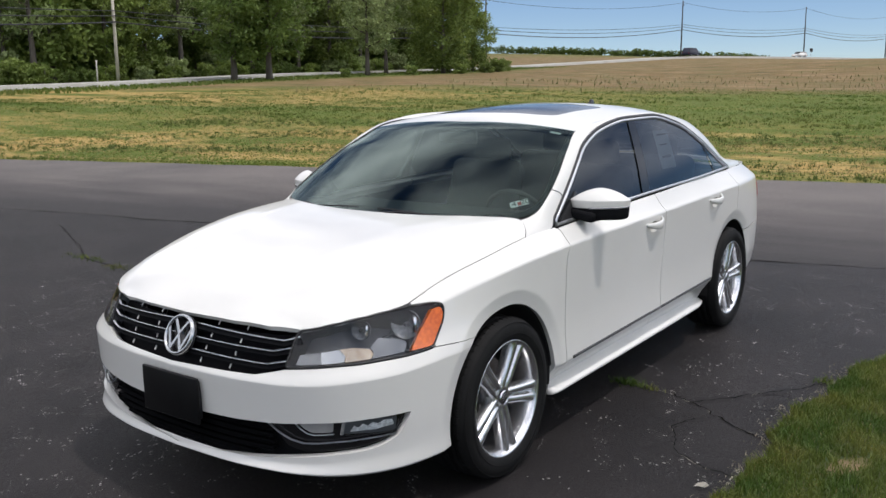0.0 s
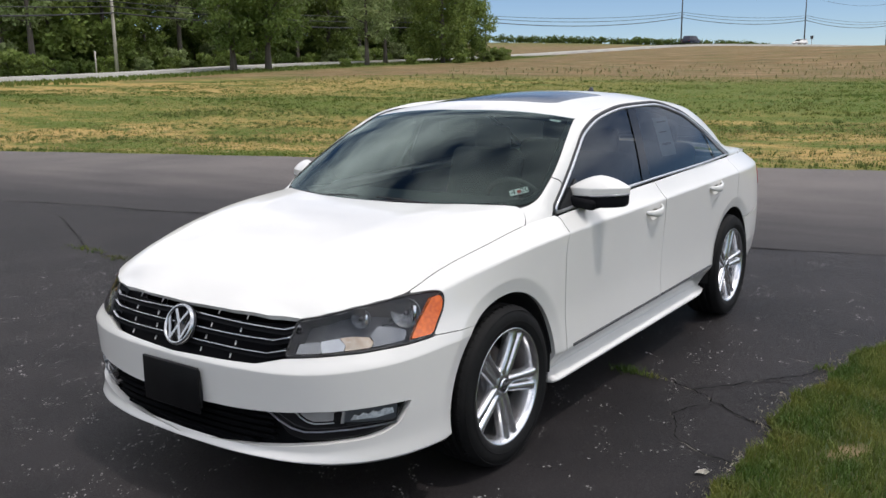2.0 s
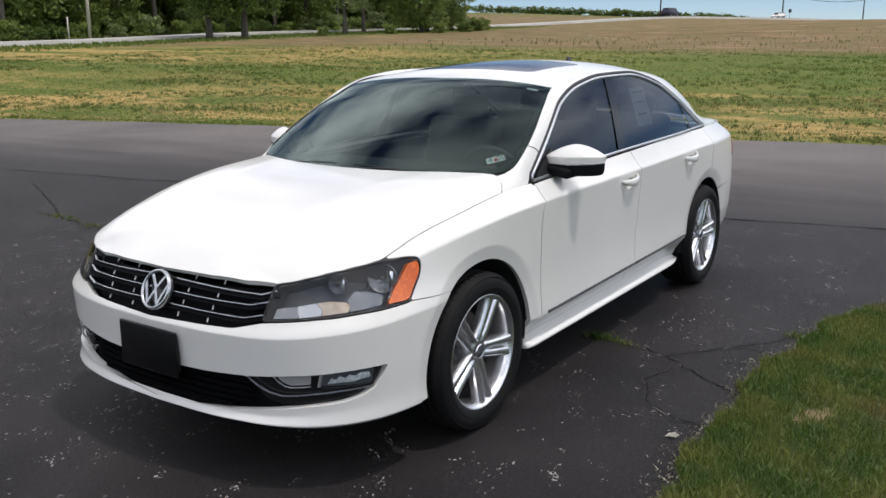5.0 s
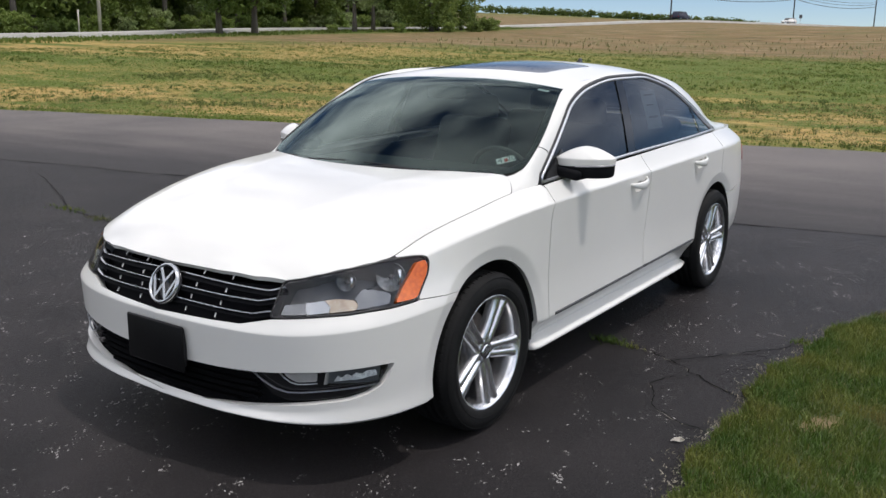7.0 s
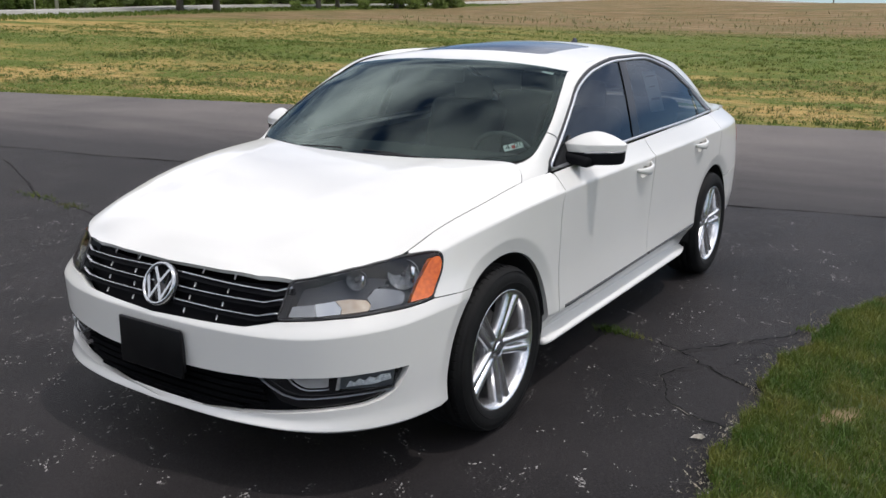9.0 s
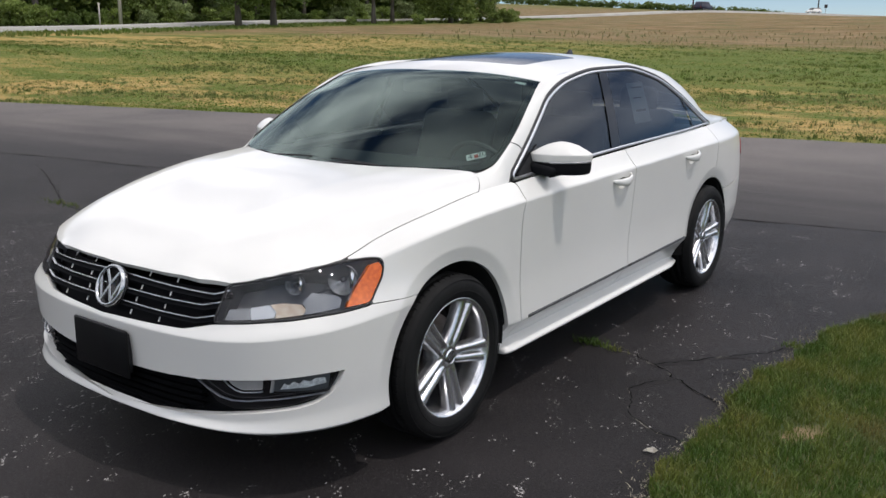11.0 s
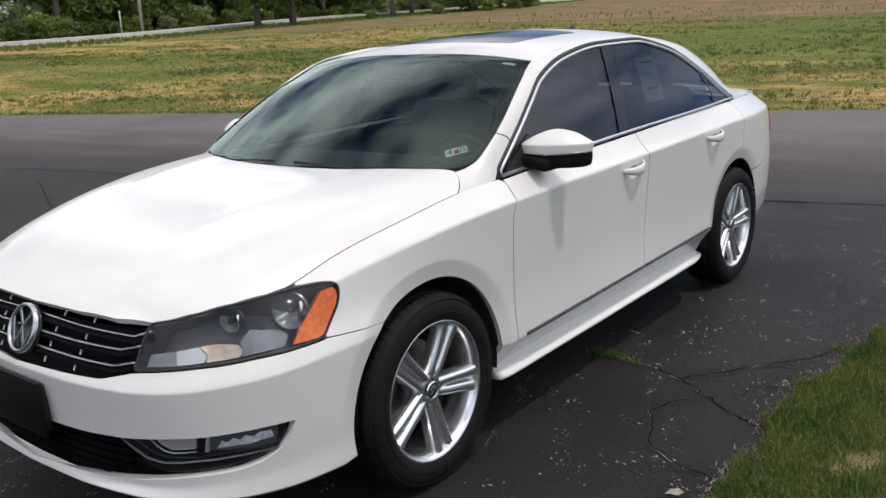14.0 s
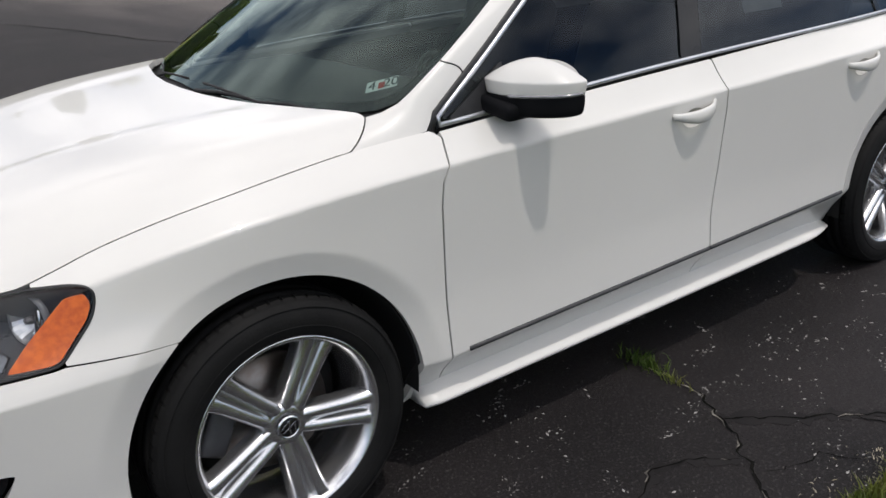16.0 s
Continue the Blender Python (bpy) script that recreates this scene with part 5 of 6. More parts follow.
for sgn in (1, -1):
    def sy2(pts):
        out = [(sgn * u, z) for u, z in pts]
        return out if sgn > 0 else out[::-1]
    ol = HL if sgn > 0 else HLM
    lamp = part("headlight", sheet(side, [(sgn * HLC[0] + (u - sgn * HLC[0]) * 0.992, HLC[1] + (z - HLC[1]) * 0.985) for u, z in ol], (), 0.012, -0.11, -0.11), M_LAMP_SHELL, car, "clear headlight with amber corner")
    for c, r, nm in (((0.490, 0.756, 0.738), 0.052, "main_reflector"), ((0.632, 0.664, 0.734), 0.034, "inner_reflector")):
        pr, m = lamp_bowl(c, r, 0.038, sgn)
        rf = part(nm, pr, M_REFLECT, lamp, smooth=False)
        part("reflector_rim", move(lathe([(r * 0.985, -0.004), (r * 1.0, 0.004), (r * 1.05, 0.005), (r * 1.07, -0.012)], 36, "z"), m), M_LAMP_SHELL, rf)
        part("bulb", move(lathe([(0.0, 0.006), (0.007, 0.004), (0.009, -0.006), (0.009, -0.036)], 16, "z"), m), M_GREYTRIM, rf)
        part("bulb_shield", box(0, 0, 0, r * 0.34, r * 1.15, 0.006, 0.002, 1, m @ Matrix.Translation((r * 0.62 * sgn, 0, 0.002))), M_CHROME, rf)
    part("marker_window", sheet(side, sy2([(0.578, 0.678), (0.662, 0.688), (0.668, 0.652), (0.566, 0.645)]), (), 0.008, 0.03, -0.016), M_SHELF, lamp)
    # the strip's brightly reflecting stretch, its reflection painted as white
    part("reflector_strip", sheet(side, sy2([(0.664, 0.688), (0.742, 0.698), (0.768, 0.676), (0.760, 0.659), (0.670, 0.652)]), (), 0.008, 0.03, -0.012), M_STRIP, lamp, "silver reflector strip with its bright reflection painted white")
    part("side_lamp", sheet(side, sy2([(0.745, 0.699), (0.800, 0.703), (0.868, 0.696), (0.882, 0.680), (0.868, 0.665), (0.763, 0.659), (0.770, 0.676)]), (), 0.006, 0.03, -0.016), M_AMBERCHROME, lamp, "pale amber bulb window")
    part("lower_shelf", sheet(side, sy2([(0.872, 0.700), (0.912, 0.730), (1.010, 0.714), (1.034, 0.700), (1.014, 0.674), (0.872, 0.666), (0.886, 0.680)]), (), 0.008, 0.03, -0.020), M_SHELF, lamp, "silver reflector shelf")
    part("turn_lens", sheet(side, rounded(sy2([(1.205, 0.797), (1.214, 0.775), (1.200, 0.745), (1.136, 0.678), (1.118, 0.671), (1.030, 0.670), (1.075, 0.716), (1.165, 0.794)]), 0.006, 3), (), 0.01, 0.02, 0.0022), M_ORANGE, lamp, "amber turn signal lens")
    part("lens", sheet(side, ol, (), 0.014, 0.0, 0.0005), M_LENS, lamp, "clear plastic lens")
    part("lamp_seal", bar_on(side, [(u, z) for u, z in ol], 0.0055, 0.0012, 0.01, True), M_BLACK, lamp)

# ---- sills, door strips, handles ----
def skirt():
    V, F = [], []
    xs = np.linspace(-0.398, -2.37, 44)
    prof = [(0.096, 0.040), (0.070, 0.028), (0.047, 0.016), (0.031, 0.005), (0.026, -0.002), (0.030, -0.010), (0.070, -0.014), (0.12, -0.014)]
    for x in xs:
        u = ux(x)
        zb = 0.238 + 0.022 * (-x - 0.385) / 2.0
        by = float(np.interp(u, _s, _py))
        end = max(0.0, (-x - 2.18) / 0.19, (x + 0.46) / 0.12)
        for ins, dz in prof:
            V.append((x, by - ins - 0.034 * end * end, zb + dz * (1 - 0.25 * end)))
    m = len(prof)
    for i in range(len(xs) - 1):
        for k in range(m - 1):
            F.append((i * m + k, i * m + k + 1, (i + 1) * m + k + 1, (i + 1) * m + k))
    F.append(tuple(range(m))[::-1])
    F.append(tuple(range((len(xs) - 1) * m, len(xs) * m)))
    return V, F


both_sides("side_sill", skirt(), M_PAINT)
strip_z = lambda x: 0.377 + 0.022 * (-x - 0.5)
for a, b in ((-0.532, -1.543), (-1.553, -2.34)):
    both_sides("door_strip", bar_on(side, [(ux(a + (b - a) * i / 16), strip_z(a + (b - a) * i / 16)) for i in range(17)], 0.013, 0.007, 0.008), M_RUBSTRIP, "dark grey rubbing strip")


def handle(x, z):
    u = ux(x)
    V, F = [], []
    n = 18
    for i in range(n + 1):
        t = i / n
        dx = 0.20 * (0.5 - t)
        lift = 0.046 * math.sin(math.pi * t) ** 0.6
        hw = 0.009 + 0.010 * math.sin(math.pi * t) + 0.007 * t
        dz = 0.012 * (t - 0.5) + 0.012 * (2 * t - 1) ** 2
        p = side(np.array([u - dx]), np.array([z + dz]))[0]
        for k in range(10):
            a = 2 * math.pi * k / 10
            V.append((p[0], p[1] + max(0.0, lift - 0.010) + 0.009 * math.cos(a), p[2] + hw * math.sin(a)))
    for i in range(n):
        for k in range(10):
            k2 = (k + 1) % 10
            F.append((i * 10 + k, i * 10 + k2, (i + 1) * 10 + k2, (i + 1) * 10 + k))
    F.append(tuple(range(10))[::-1])
    F.append(tuple(range(n * 10, n * 10 + 10)))
    return V, F


def cup(x, z):
    """The hollow behind a handle."""
    n, rings = 28, 7
    V, F = [], []
    for i in range(rings + 1):
        r = i / rings
        pts = cup_ring(x, z, r, n)
        P = side(np.array([p[0] for p in pts]), np.array([p[1] for p in pts]))
        for p in P:
            V.append((p[0], p[1] - 0.022 * (1 - r ** 2.5), p[2]))
    for i in range(rings):
        for k in range(n):
            k2 = (k + 1) % n
            F.append((i * n + k, i * n + k2, (i + 1) * n + k2, (i + 1) * n + k))
    return V, F


for x, z in CUPS:
    both_sides("handle_cup", cup(x, z), M_PAINT)
for x, z in ((-1.425, 0.872), (-2.385, 0.898)):
    both_sides("door_handle", handle(x, z), M_PAINT)


# ---- mirrors ----
def mirror_shell(profile, n=48):
    """The mirror head: rings (share of the outline, height) round a blunt wedge seen from above."""
    V, F = [], []
    for f, z in profile:
        for k in range(n):
            a = 2 * math.pi * k / n
            cx, cy = math.cos(a), math.sin(a)
            m = 1 / (abs(cx) ** 2.7 + abs(cy) ** 2.7) ** (1 / 2.7)
            sx, sy_ = cx * m * f, cy * m * f
            inner = 1 - 0.35 * max(0.0, -sy_)
            px = sx * (0.080 if sx > 0 else 0.045) * inner * (1 - 0.12 * max(0.0, sy_))
            V.append((px - 0.10 * (sy_ * 0.5 + 0.1), sy_ * 0.124, z))
    for i in range(len(profile) - 1):
        for k in range(n):
            k2 = (k + 1) % n
            F.append((i * n + k, (i + 1) * n + k, (i + 1) * n + k2, i * n + k2))
    F.append(tuple(range(n)))
    F.append(tuple(range((len(profile) - 1) * n, len(profile) * n))[::-1])
    bm = bmesh.new()
    bv = [bm.verts.new(v) for v in V]
    for f in F:
        bm.faces.new([bv[i] for i in f])
    bmesh.ops.recalc_face_normals(bm, faces=bm.faces[:])
    return bm


CAP = [(0.03, 0.0655)] + [(r, 0.012 + 0.0535 * (1 - r ** 1.75)) for r in (0.12, 0.24, 0.36, 0.48, 0.6, 0.72, 0.82, 0.90, 0.95, 0.98)] + [(1.0, 0.0115), (1.003, 0.008), (0.998, 0.002), (0.990, -0.008), (0.980, -0.016), (0.972, -0.021), (0.960, -0.0235), (0.90, -0.0240)]
BASE = [(0.90, -0.0238), (0.960, -0.0240), (0.968, -0.030), (0.960, -0.050), (0.94, -0.066), (0.91, -0.073), (0.85, -0.077), (0.3, -0.079)]
for sgn, MIR in ((1, Vector((-0.762, 0.912, 1.062))), (-1, Vector((-0.745, 0.95, 1.062)))):
    def place(bm):
        bmesh.ops.transform(bm, matrix=Matrix.Translation(MIR), verts=bm.verts[:])
        if sgn < 0:
            bmesh.ops.scale(bm, vec=(1, -1, 1), verts=bm.verts[:])
            bmesh.ops.reverse_faces(bm, faces=bm.faces[:])
        return bm
    head = part("mirror", place(mirror_shell(CAP)), M_PAINT, car, "white door mirror with a black base")
    low_bm = place(mirror_shell(BASE))
    part("mirror_base", low_bm, M_PILLAR, head)
    ind = []
    for k in range(15):
        a = radians(-12 + 100 * k / 14)
        m = 0.985 / (abs(math.cos(a)) ** 2.7 + abs(math.sin(a)) ** 2.7) ** (1 / 2.7)
        sx, sy_ = math.cos(a) * m, math.sin(a) * m
        ind.append((MIR.x + sx * 0.080 * (1 - 0.35 * max(0.0, -sy_)) * (1 - 0.12 * max(0.0, sy_)) - 0.10 * (sy_ * 0.5 + 0.1) - 0.002, (MIR.y + sy_ * 0.124) * sgn, MIR.z - 0.024 + 0.006 * k / 14))
    part("indicator", tube(ind, [0.002] + [0.0050] * 13 + [0.003], 10), M_INDICATOR, head, "clear indicator strip")
    arm = box(0, 0, 0, 0.12, 0.15, 0.046, 0.016, 3)
    bmesh.ops.transform(arm, matrix=Matrix.Translation((-0.728, sgn * 0.85, 1.006)) @ Matrix.Rotation(radians(-8 * sgn), 4, "X"), verts=arm.verts[:])
    part("mirror_arm", arm, M_PILLAR, head)
    sail = sheet(side_glass, dense([(-0.548, 0.985), (-0.76, 0.998), (-0.76, 1.108), (-0.70, 1.072), (-0.60, 1.013)], 0.02), (), 0.015, 0.01, 0.004, flip=True)
    part("mirror_sail", sail if sgn > 0 else mirrored(sail), M_BLACK, head)
    mg = bmesh.new()
    bmesh.ops.create_circle(mg, cap_ends=True, segments=32, radius=1.0)
    bmesh.ops.transform(mg, matrix=Matrix.Translation((MIR.x - 0.062, sgn * (MIR.y + 0.0), MIR.z + 0.004)) @ Matrix.Rotation(radians(-90), 4, "Y") @ Matrix.Rotation(radians(20 * sgn), 4, "X") @ Matrix.Diagonal((0.05, 0.085, 1, 1)), verts=mg.verts[:])
    part("mirror_glass", mg, M_MIRROR, head)

# ---- cowl, wipers, stickers, aerial ----
cowl_front = [(-0.155, 0.0), (-0.18, 0.30), (-0.24, 0.52), (-0.31, 0.65), (-0.362, 0.715), (-0.42, 0.752)]
cowl_rear = [(-0.50, 0.752), (-0.45, 0.722), (-0.385, 0.65), (-0.315, 0.50), (-0.255, 0.28), (-0.235, 0.0)]
cowl = cowl_front + cowl_rear + [(x, -y) for x, y in cowl_rear[::-1][1:]] + [(x, -y) for x, y in cowl_front[::-1][:-1]]
part("cowl", sheet(cab, dense(cowl, 0.02), (), 0.02, 0.0, -0.005), M_COWL, car)


def cab_pt(x, y, off):
    p = cab(np.array([x]), np.array([y]))[0]
    return (p[0] + off * 0.4, p[1], p[2] + off)


for y0, y1 in ((0.58, 0.02), (-0.10, -0.60)):
    w = part("wiper", tube([cab_pt(-0.222 - (0.09 if abs(y0 + (y1 - y0) * t) > 0.45 else 0.05) * (abs(y0 + (y1 - y0) * t) / 0.6) ** 2 - 0.012, y0 + (y1 - y0) * t, 0.002) for t in (0, 0.2, 0.4, 0.6, 0.8, 1.0)], 0.0045, 6), M_COWL, car)
    part("wiper_arm", tube([cab_pt(-0.205, y1, -0.002), cab_pt(-0.225, y1 + (y0 - y1) * 0.25, 0.004), cab_pt(-0.245, y1 + (y0 - y1) * 0.5, 0.003)], [0.009, 0.006, 0.005], 8), M_COWL, w)
# shaded edge printed round the windscreen
frit_i = []
for x, y in ws:
    k = 0.965 if abs(y) > 0.1 else 1.0
    frit_i.append((x * 1.0 + (-0.022 if x > -0.6 else 0.022), y * 0.962))
part("windscreen_border", sheet(cab, dense(ws, 0.02), [dense(frit_i, 0.02)], 0.012, 0.0, 0.0005), M_GLOSSBLACK, car)
# inspection stickers
def on_screen(cx, cy, a0, a1, b0, b1):
    """A rectangle on the windscreen, turned as the stickers are: a along it, b up it."""
    e1, e2 = (-0.70, 0.714), (-0.714, -0.70)
    return [(cx + e1[0] * a + e2[0] * b, cy + e1[1] * a + e2[1] * b) for a, b in ((a0, b0), (a1, b0), (a1, b1), (a0, b1))]


STK = (-0.462, 0.662)
stick = part("inspection_sticker", sheet(cab, on_screen(*STK, -0.043, 0.043, -0.016, 0.018), (), 0.006, 0.0, -0.006), M_STICKER, car, "small white inspection sticker with red and black print")
part("sticker_bar", sheet(cab, on_screen(*STK, -0.009, 0.008, -0.012, 0.008), (), 0.004, 0.0, -0.0050), M_REDPRINT, stick)
part("toll_tag", sheet(cab, [(-0.975, 0.525), (-0.978, 0.585), (-0.996, 0.584), (-0.993, 0.524)], (), 0.012, 0.0, -0.006), M_STICKER, car, "small white tag")


def lettering(text, size, m, mat, parent, name):
    cu = bpy.data.curves.new(name, "FONT")
    cu.body, cu.size, cu.extrude, cu.align_x, cu.align_y = text, size, 0.0002, "CENTER", "CENTER"
    tmp = bpy.data.objects.new(name, cu)
    scene.collection.objects.link(tmp)
    me = bpy.data.meshes.new_from_object(tmp.evaluated_get(bpy.context.evaluated_depsgraph_get()))
    bpy.data.objects.remove(tmp)
    me.transform(m)
    me.materials.append(mat)
    ob = new(name, me)
    ob.parent = parent
    return ob


for txt, av in (("4", -0.026), ("20", 0.025)):
    cx, cy = STK[0] - 0.70 * av, STK[1] + 0.714 * av
    p0 = Vector(cab(np.array([cx]), np.array([cy]))[0])
    tx = (Vector(cab(np.array([cx - 0.007]), np.array([cy + 0.00714]))[0]) - p0).normalized()
    tv = (Vector(cab(np.array([cx - 0.00714]), np.array([cy - 0.007]))[0]) - p0).normalized()
    nz = tx.cross(tv).normalized()
    mm = Matrix.Translation(p0 + nz * -0.0040) @ Matrix((tx, tv, nz)).transposed().to_4x4()
    lettering(txt, 0.044, mm, M_BLACK, stick, "print")
paper = part("window_paper", sheet(side_glass, [(-1.80, 1.13), (-2.02, 1.13), (-2.03, 1.345), (-1.82, 1.345)][::-1], (), 0.02, 0.0, -0.010, flip=True), M_PAPER, car, "white paper sheet behind the rear door glass")
for zz, w0, w1, hh in ((1.315, -1.86, -2.0, 0.008), (1.19, -1.85, -1.98, 0.012), (1.26, -1.86, -1.96, 0.006)):
    part("print_bar", sheet(side_glass, [(w0, zz), (w1, zz), (w1, zz + hh), (w0, zz + hh)][::-1], (), 0.006, 0.0, -0.0085, flip=True), M_INTERIOR, paper)
aer = box(0, 0, 0, 0.09, 0.035, 0.05, 0.012, 3)
for v in aer.verts:
    if v.co.z > 0:
        v.co.x = v.co.x * 0.45 - 0.02
        v.co.y *= 0.4
bmesh.ops.transform(aer, matrix=Matrix.Translation((-2.47, 0, float(cab(np.array([-2.47]), np.array([0.0]))[0][2]) + 0.018)), verts=aer.verts[:])
part("roof_aerial", aer, M_GLOSSBLACK, car)

# ---- interior ----
part("dashboard", box(-0.62, 0, 0.86, 0.62, 1.42, 0.24, 0.08, 4), M_INTERIOR, car)
part("parcel_shelf", box(-3.05, 0, 0.98, 0.5, 1.25, 0.05, 0.02), M_INTERIOR, car)


def seat(x, y, wide=0.50, bench=False):
    s = part("front_seat" if not bench else "rear_seat", box(x, y, 0.52, 0.52, wide, 0.20, 0.07, 3), M_SEAT, car)
    b = box(0, 0, 0.30, 0.15, wide, 0.62, 0.06, 3)
    bmesh.ops.transform(b, matrix=Matrix.Translation((x - 0.27, y, 0.56)) @ Matrix.Rotation(radians(-18), 4, "Y"), verts=b.verts[:])
    part("seat_back", b, M_SEAT, s)
    for hy in ((y,) if not bench else (y - 0.38, y + 0.38)):
        part("head_rest", box(x - 0.50, hy, 1.20, 0.10, 0.26, 0.17, 0.05, 3), M_SEAT, s)


seat(-1.35, 0.37)
seat(-1.35, -0.37)
seat(-2.25, 0, 1.30, True)
sw = lathe([(0.182, 0.012), (0.196, 0.008), (0.2, 0.0), (0.196, -0.008), (0.182, -0.012), (0.176, 0.0)], 40, "z", True)
swm = Matrix.Translation((-0.94, 0.37, 0.90)) @ Matrix.Rotation(radians(-66), 4, "Y")
wheel_in = part("steering_wheel", move(sw, swm), M_SEAT, car)
part("steering_hub", box(0, 0, 0, 0.12, 0.36, 0.04, 0.018, 2, swm), M_INTERIOR, wheel_in)
part("rear_mirror", box(-0.93, 0, 1.335, 0.03, 0.24, 0.07, 0.012, 2), M_INTERIOR, car)
roof_in = [(x, y * 0.97) for x, y in roof]
part("headlining", sheet(cab, dense(roof_in, 0.05), (), 0.06, 0.0, -0.035), M_SEAT, car)


# ---- driveway details ----
def jagged(points, rnd, step=0.018, stray=0.011):
    """Points along a broken line that wanders as a crack does."""
    pts, ox, oy = [], 0.0, 0.0
    for (x0, y0), (x1, y1) in zip(points, points[1:]):
        n = max(2, int(math.hypot(x1 - x0, y1 - y0) / step))
        for i in range(n):
            ox, oy = 0.72 * ox + rnd.uniform(-stray, stray), 0.72 * oy + rnd.uniform(-stray, stray)
            pts.append((x0 + (x1 - x0) * i / n + ox, y0 + (y1 - y0) * i / n + oy))
    pts.append(points[-1])
    return pts


def ribbon(pts, width, z, rnd, low=0.25, high=1.3):
    """A thin uneven line on the ground."""
    V = []
    for i, (x, y) in enumerate(pts):
        a, b = pts[max(i - 1, 0)], pts[min(i + 1, len(pts) - 1)]
        L = math.hypot(b[0] - a[0], b[1] - a[1]) or 1
        w = width * rnd.uniform(low, high) * (0.2 if i in (0, len(pts) - 1) else 1)
        nx, ny = -(b[1] - a[1]) / L * w / 2, (b[0] - a[0]) / L * w / 2
        V += [(x - nx, y - ny, z), (x + nx, y + ny, z)]
    return V, [(2 * i, 2 * i + 1, 2 * i + 3, 2 * i + 2) for i in range(len(pts) - 1)]


def crumbs(pts, rnd, share, width):
    """Runs of pale crumbling edge along one lip of a crack, with gaps between them."""
    V, F, run = [], [], []
    on = False
    for i, p in enumerate(pts):
        if rnd.random() < 0.34:
            on = rnd.random() < share
        if on:
            run.append((p[0] + width * 0.8, p[1] - width * 0.5))
        if (not on or i == len(pts) - 1) and len(run) > 1:
            v, f = ribbon(run, width, 0.0036, rnd, 0.15, 1.2)
            F += [tuple(q + len(V) for q in ff) for ff in f]
            V += v
        if not on:
            run = []
    return V, F


M_CRACK = material("crack_shadow", (0.0035, 0.0035, 0.0035), 0.95, color2=(0.008, 0.0075, 0.0065), scale=14, spec=0.1)
M_CRACK_EDGE = material("crack_dust", (0.20, 0.185, 0.16), 0.95, color2=(0.07, 0.064, 0.057), scale=20, low=0.4, high=0.55, rand=0.35)
M_SEALER = material("fresh_sealer", (0.0088, 0.0078, 0.0080), 0.6, color2=(0.015, 0.0133, 0.0136), scale=6, spec=0.2)
# each crack: its course, width, share of pale crumbs, width of the sealer smeared over it
CRACKS = [([(-1.35, 0.78), (-1.33, 0.97), (-1.30, 1.13), (-1.22, 1.28), (-1.14, 1.38), (-1.02, 1.53), (-0.99, 1.64), (-1.01, 1.74)], 0.010, 0.62, 0.0),
          ([(-1.25, 1.20), (-1.36, 1.29), (-1.43, 1.34), (-1.60, 1.49), (-1.74, 1.57), (-1.97, 1.72), (-2.06, 1.80)], 0.008, 0.22, 0.075),
          ([(-1.14, 1.38), (-1.04, 1.29), (-0.90, 1.25), (-0.68, 1.35), (-0.59, 1.43), (-0.53, 1.54), (-0.50, 1.66)], 0.006, 0.25, 0.06),
          ([(-1.58, 1.46), (-1.60, 1.58), (-1.55, 1.68), (-1.50, 1.75)], 0.006, 0.2, 0.0),
          ([(-1.12, 1.44), (-1.30, 1.50), (-1.38, 1.60)], 0.004, 0.35, 0.0),
          ([(-2.9, -7.4), (-2.27, -6.0), (-1.80, -5.06), (-1.69, -4.35), (-1.5, -3.6)], 0.014, 0.12, 0.0)]
for k, (pts, w, share, smear) in enumerate(CRACKS):
    cr_rnd = random.Random(60 + k)
    line = jagged(pts, cr_rnd)
    c = part("asphalt_crack", ribbon(line, w, 0.0030, cr_rnd), M_CRACK, smooth=False)
    tagged(c, "dark branching crack in the sealed asphalt", "crack", "cracks in the driveway", "structure")
    part("crack_edge", crumbs(line, cr_rnd, share, 0.0065), M_CRACK_EDGE, c, smooth=False)
    if smear:
        part("sealer_smear", ribbon(line, smear, 0.0015, cr_rnd, 0.15, 1.3), M_SEALER, c, smooth=False)
seam = part("asphalt_seam", ribbon([(seam_x(-14 + i * 0.25) + 0.03, -14 + i * 0.25) for i in range(92)], 0.034, 0.004, random.Random(77), 0.15, 1.2), M_CRACK, smooth=False)
tagged(seam, "tarred seam between new and worn asphalt", "seam", kind="structure")


def tuft_at(cx, cy, sx, sy, n, seed, h=0.032):
    return blades(n, lambda r, c: np.stack([cx + sx * r.randn(c), cy + sy * r.randn(c), np.zeros(c)], 1), h, 0.005, seed, 1.4)


for k, (cx, cy, sx, sy, n) in enumerate(((-1.345, 0.82, 0.022, 0.045, 170), (-1.325, 0.95, 0.010, 0.04, 60), (-1.80, -5.05, 0.04, 0.16, 130), (-1.70, -4.4, 0.04, 0.08, 90), (-1.95, 1.70, 0.03, 0.03, 90))):
    w = part("weed_tuft", tuft_at(cx, cy, sx, sy, n, 50 + k), M_BLADE, smooth=False)
    tagged(w, "small green weed growing out of an asphalt crack", "weed", "weeds in the cracks", "stuff")
bm = bmesh.new()
vs = [bm.verts.new(v) for v in ((0, 0, 0.004), (0.022, 0.012, 0.012), (0.05, 0.008, 0.016), (0.062, -0.006, 0.008), (0.04, -0.018, 0.004), (0.015, -0.014, 0.010), (0.03, 0.0, 0.003))]
for i in range(6):
    bm.faces.new((vs[i], vs[(i + 1) % 6], vs[6]))
bmesh.ops.solidify(bm, geom=bm.faces[:], thickness=0.0015)
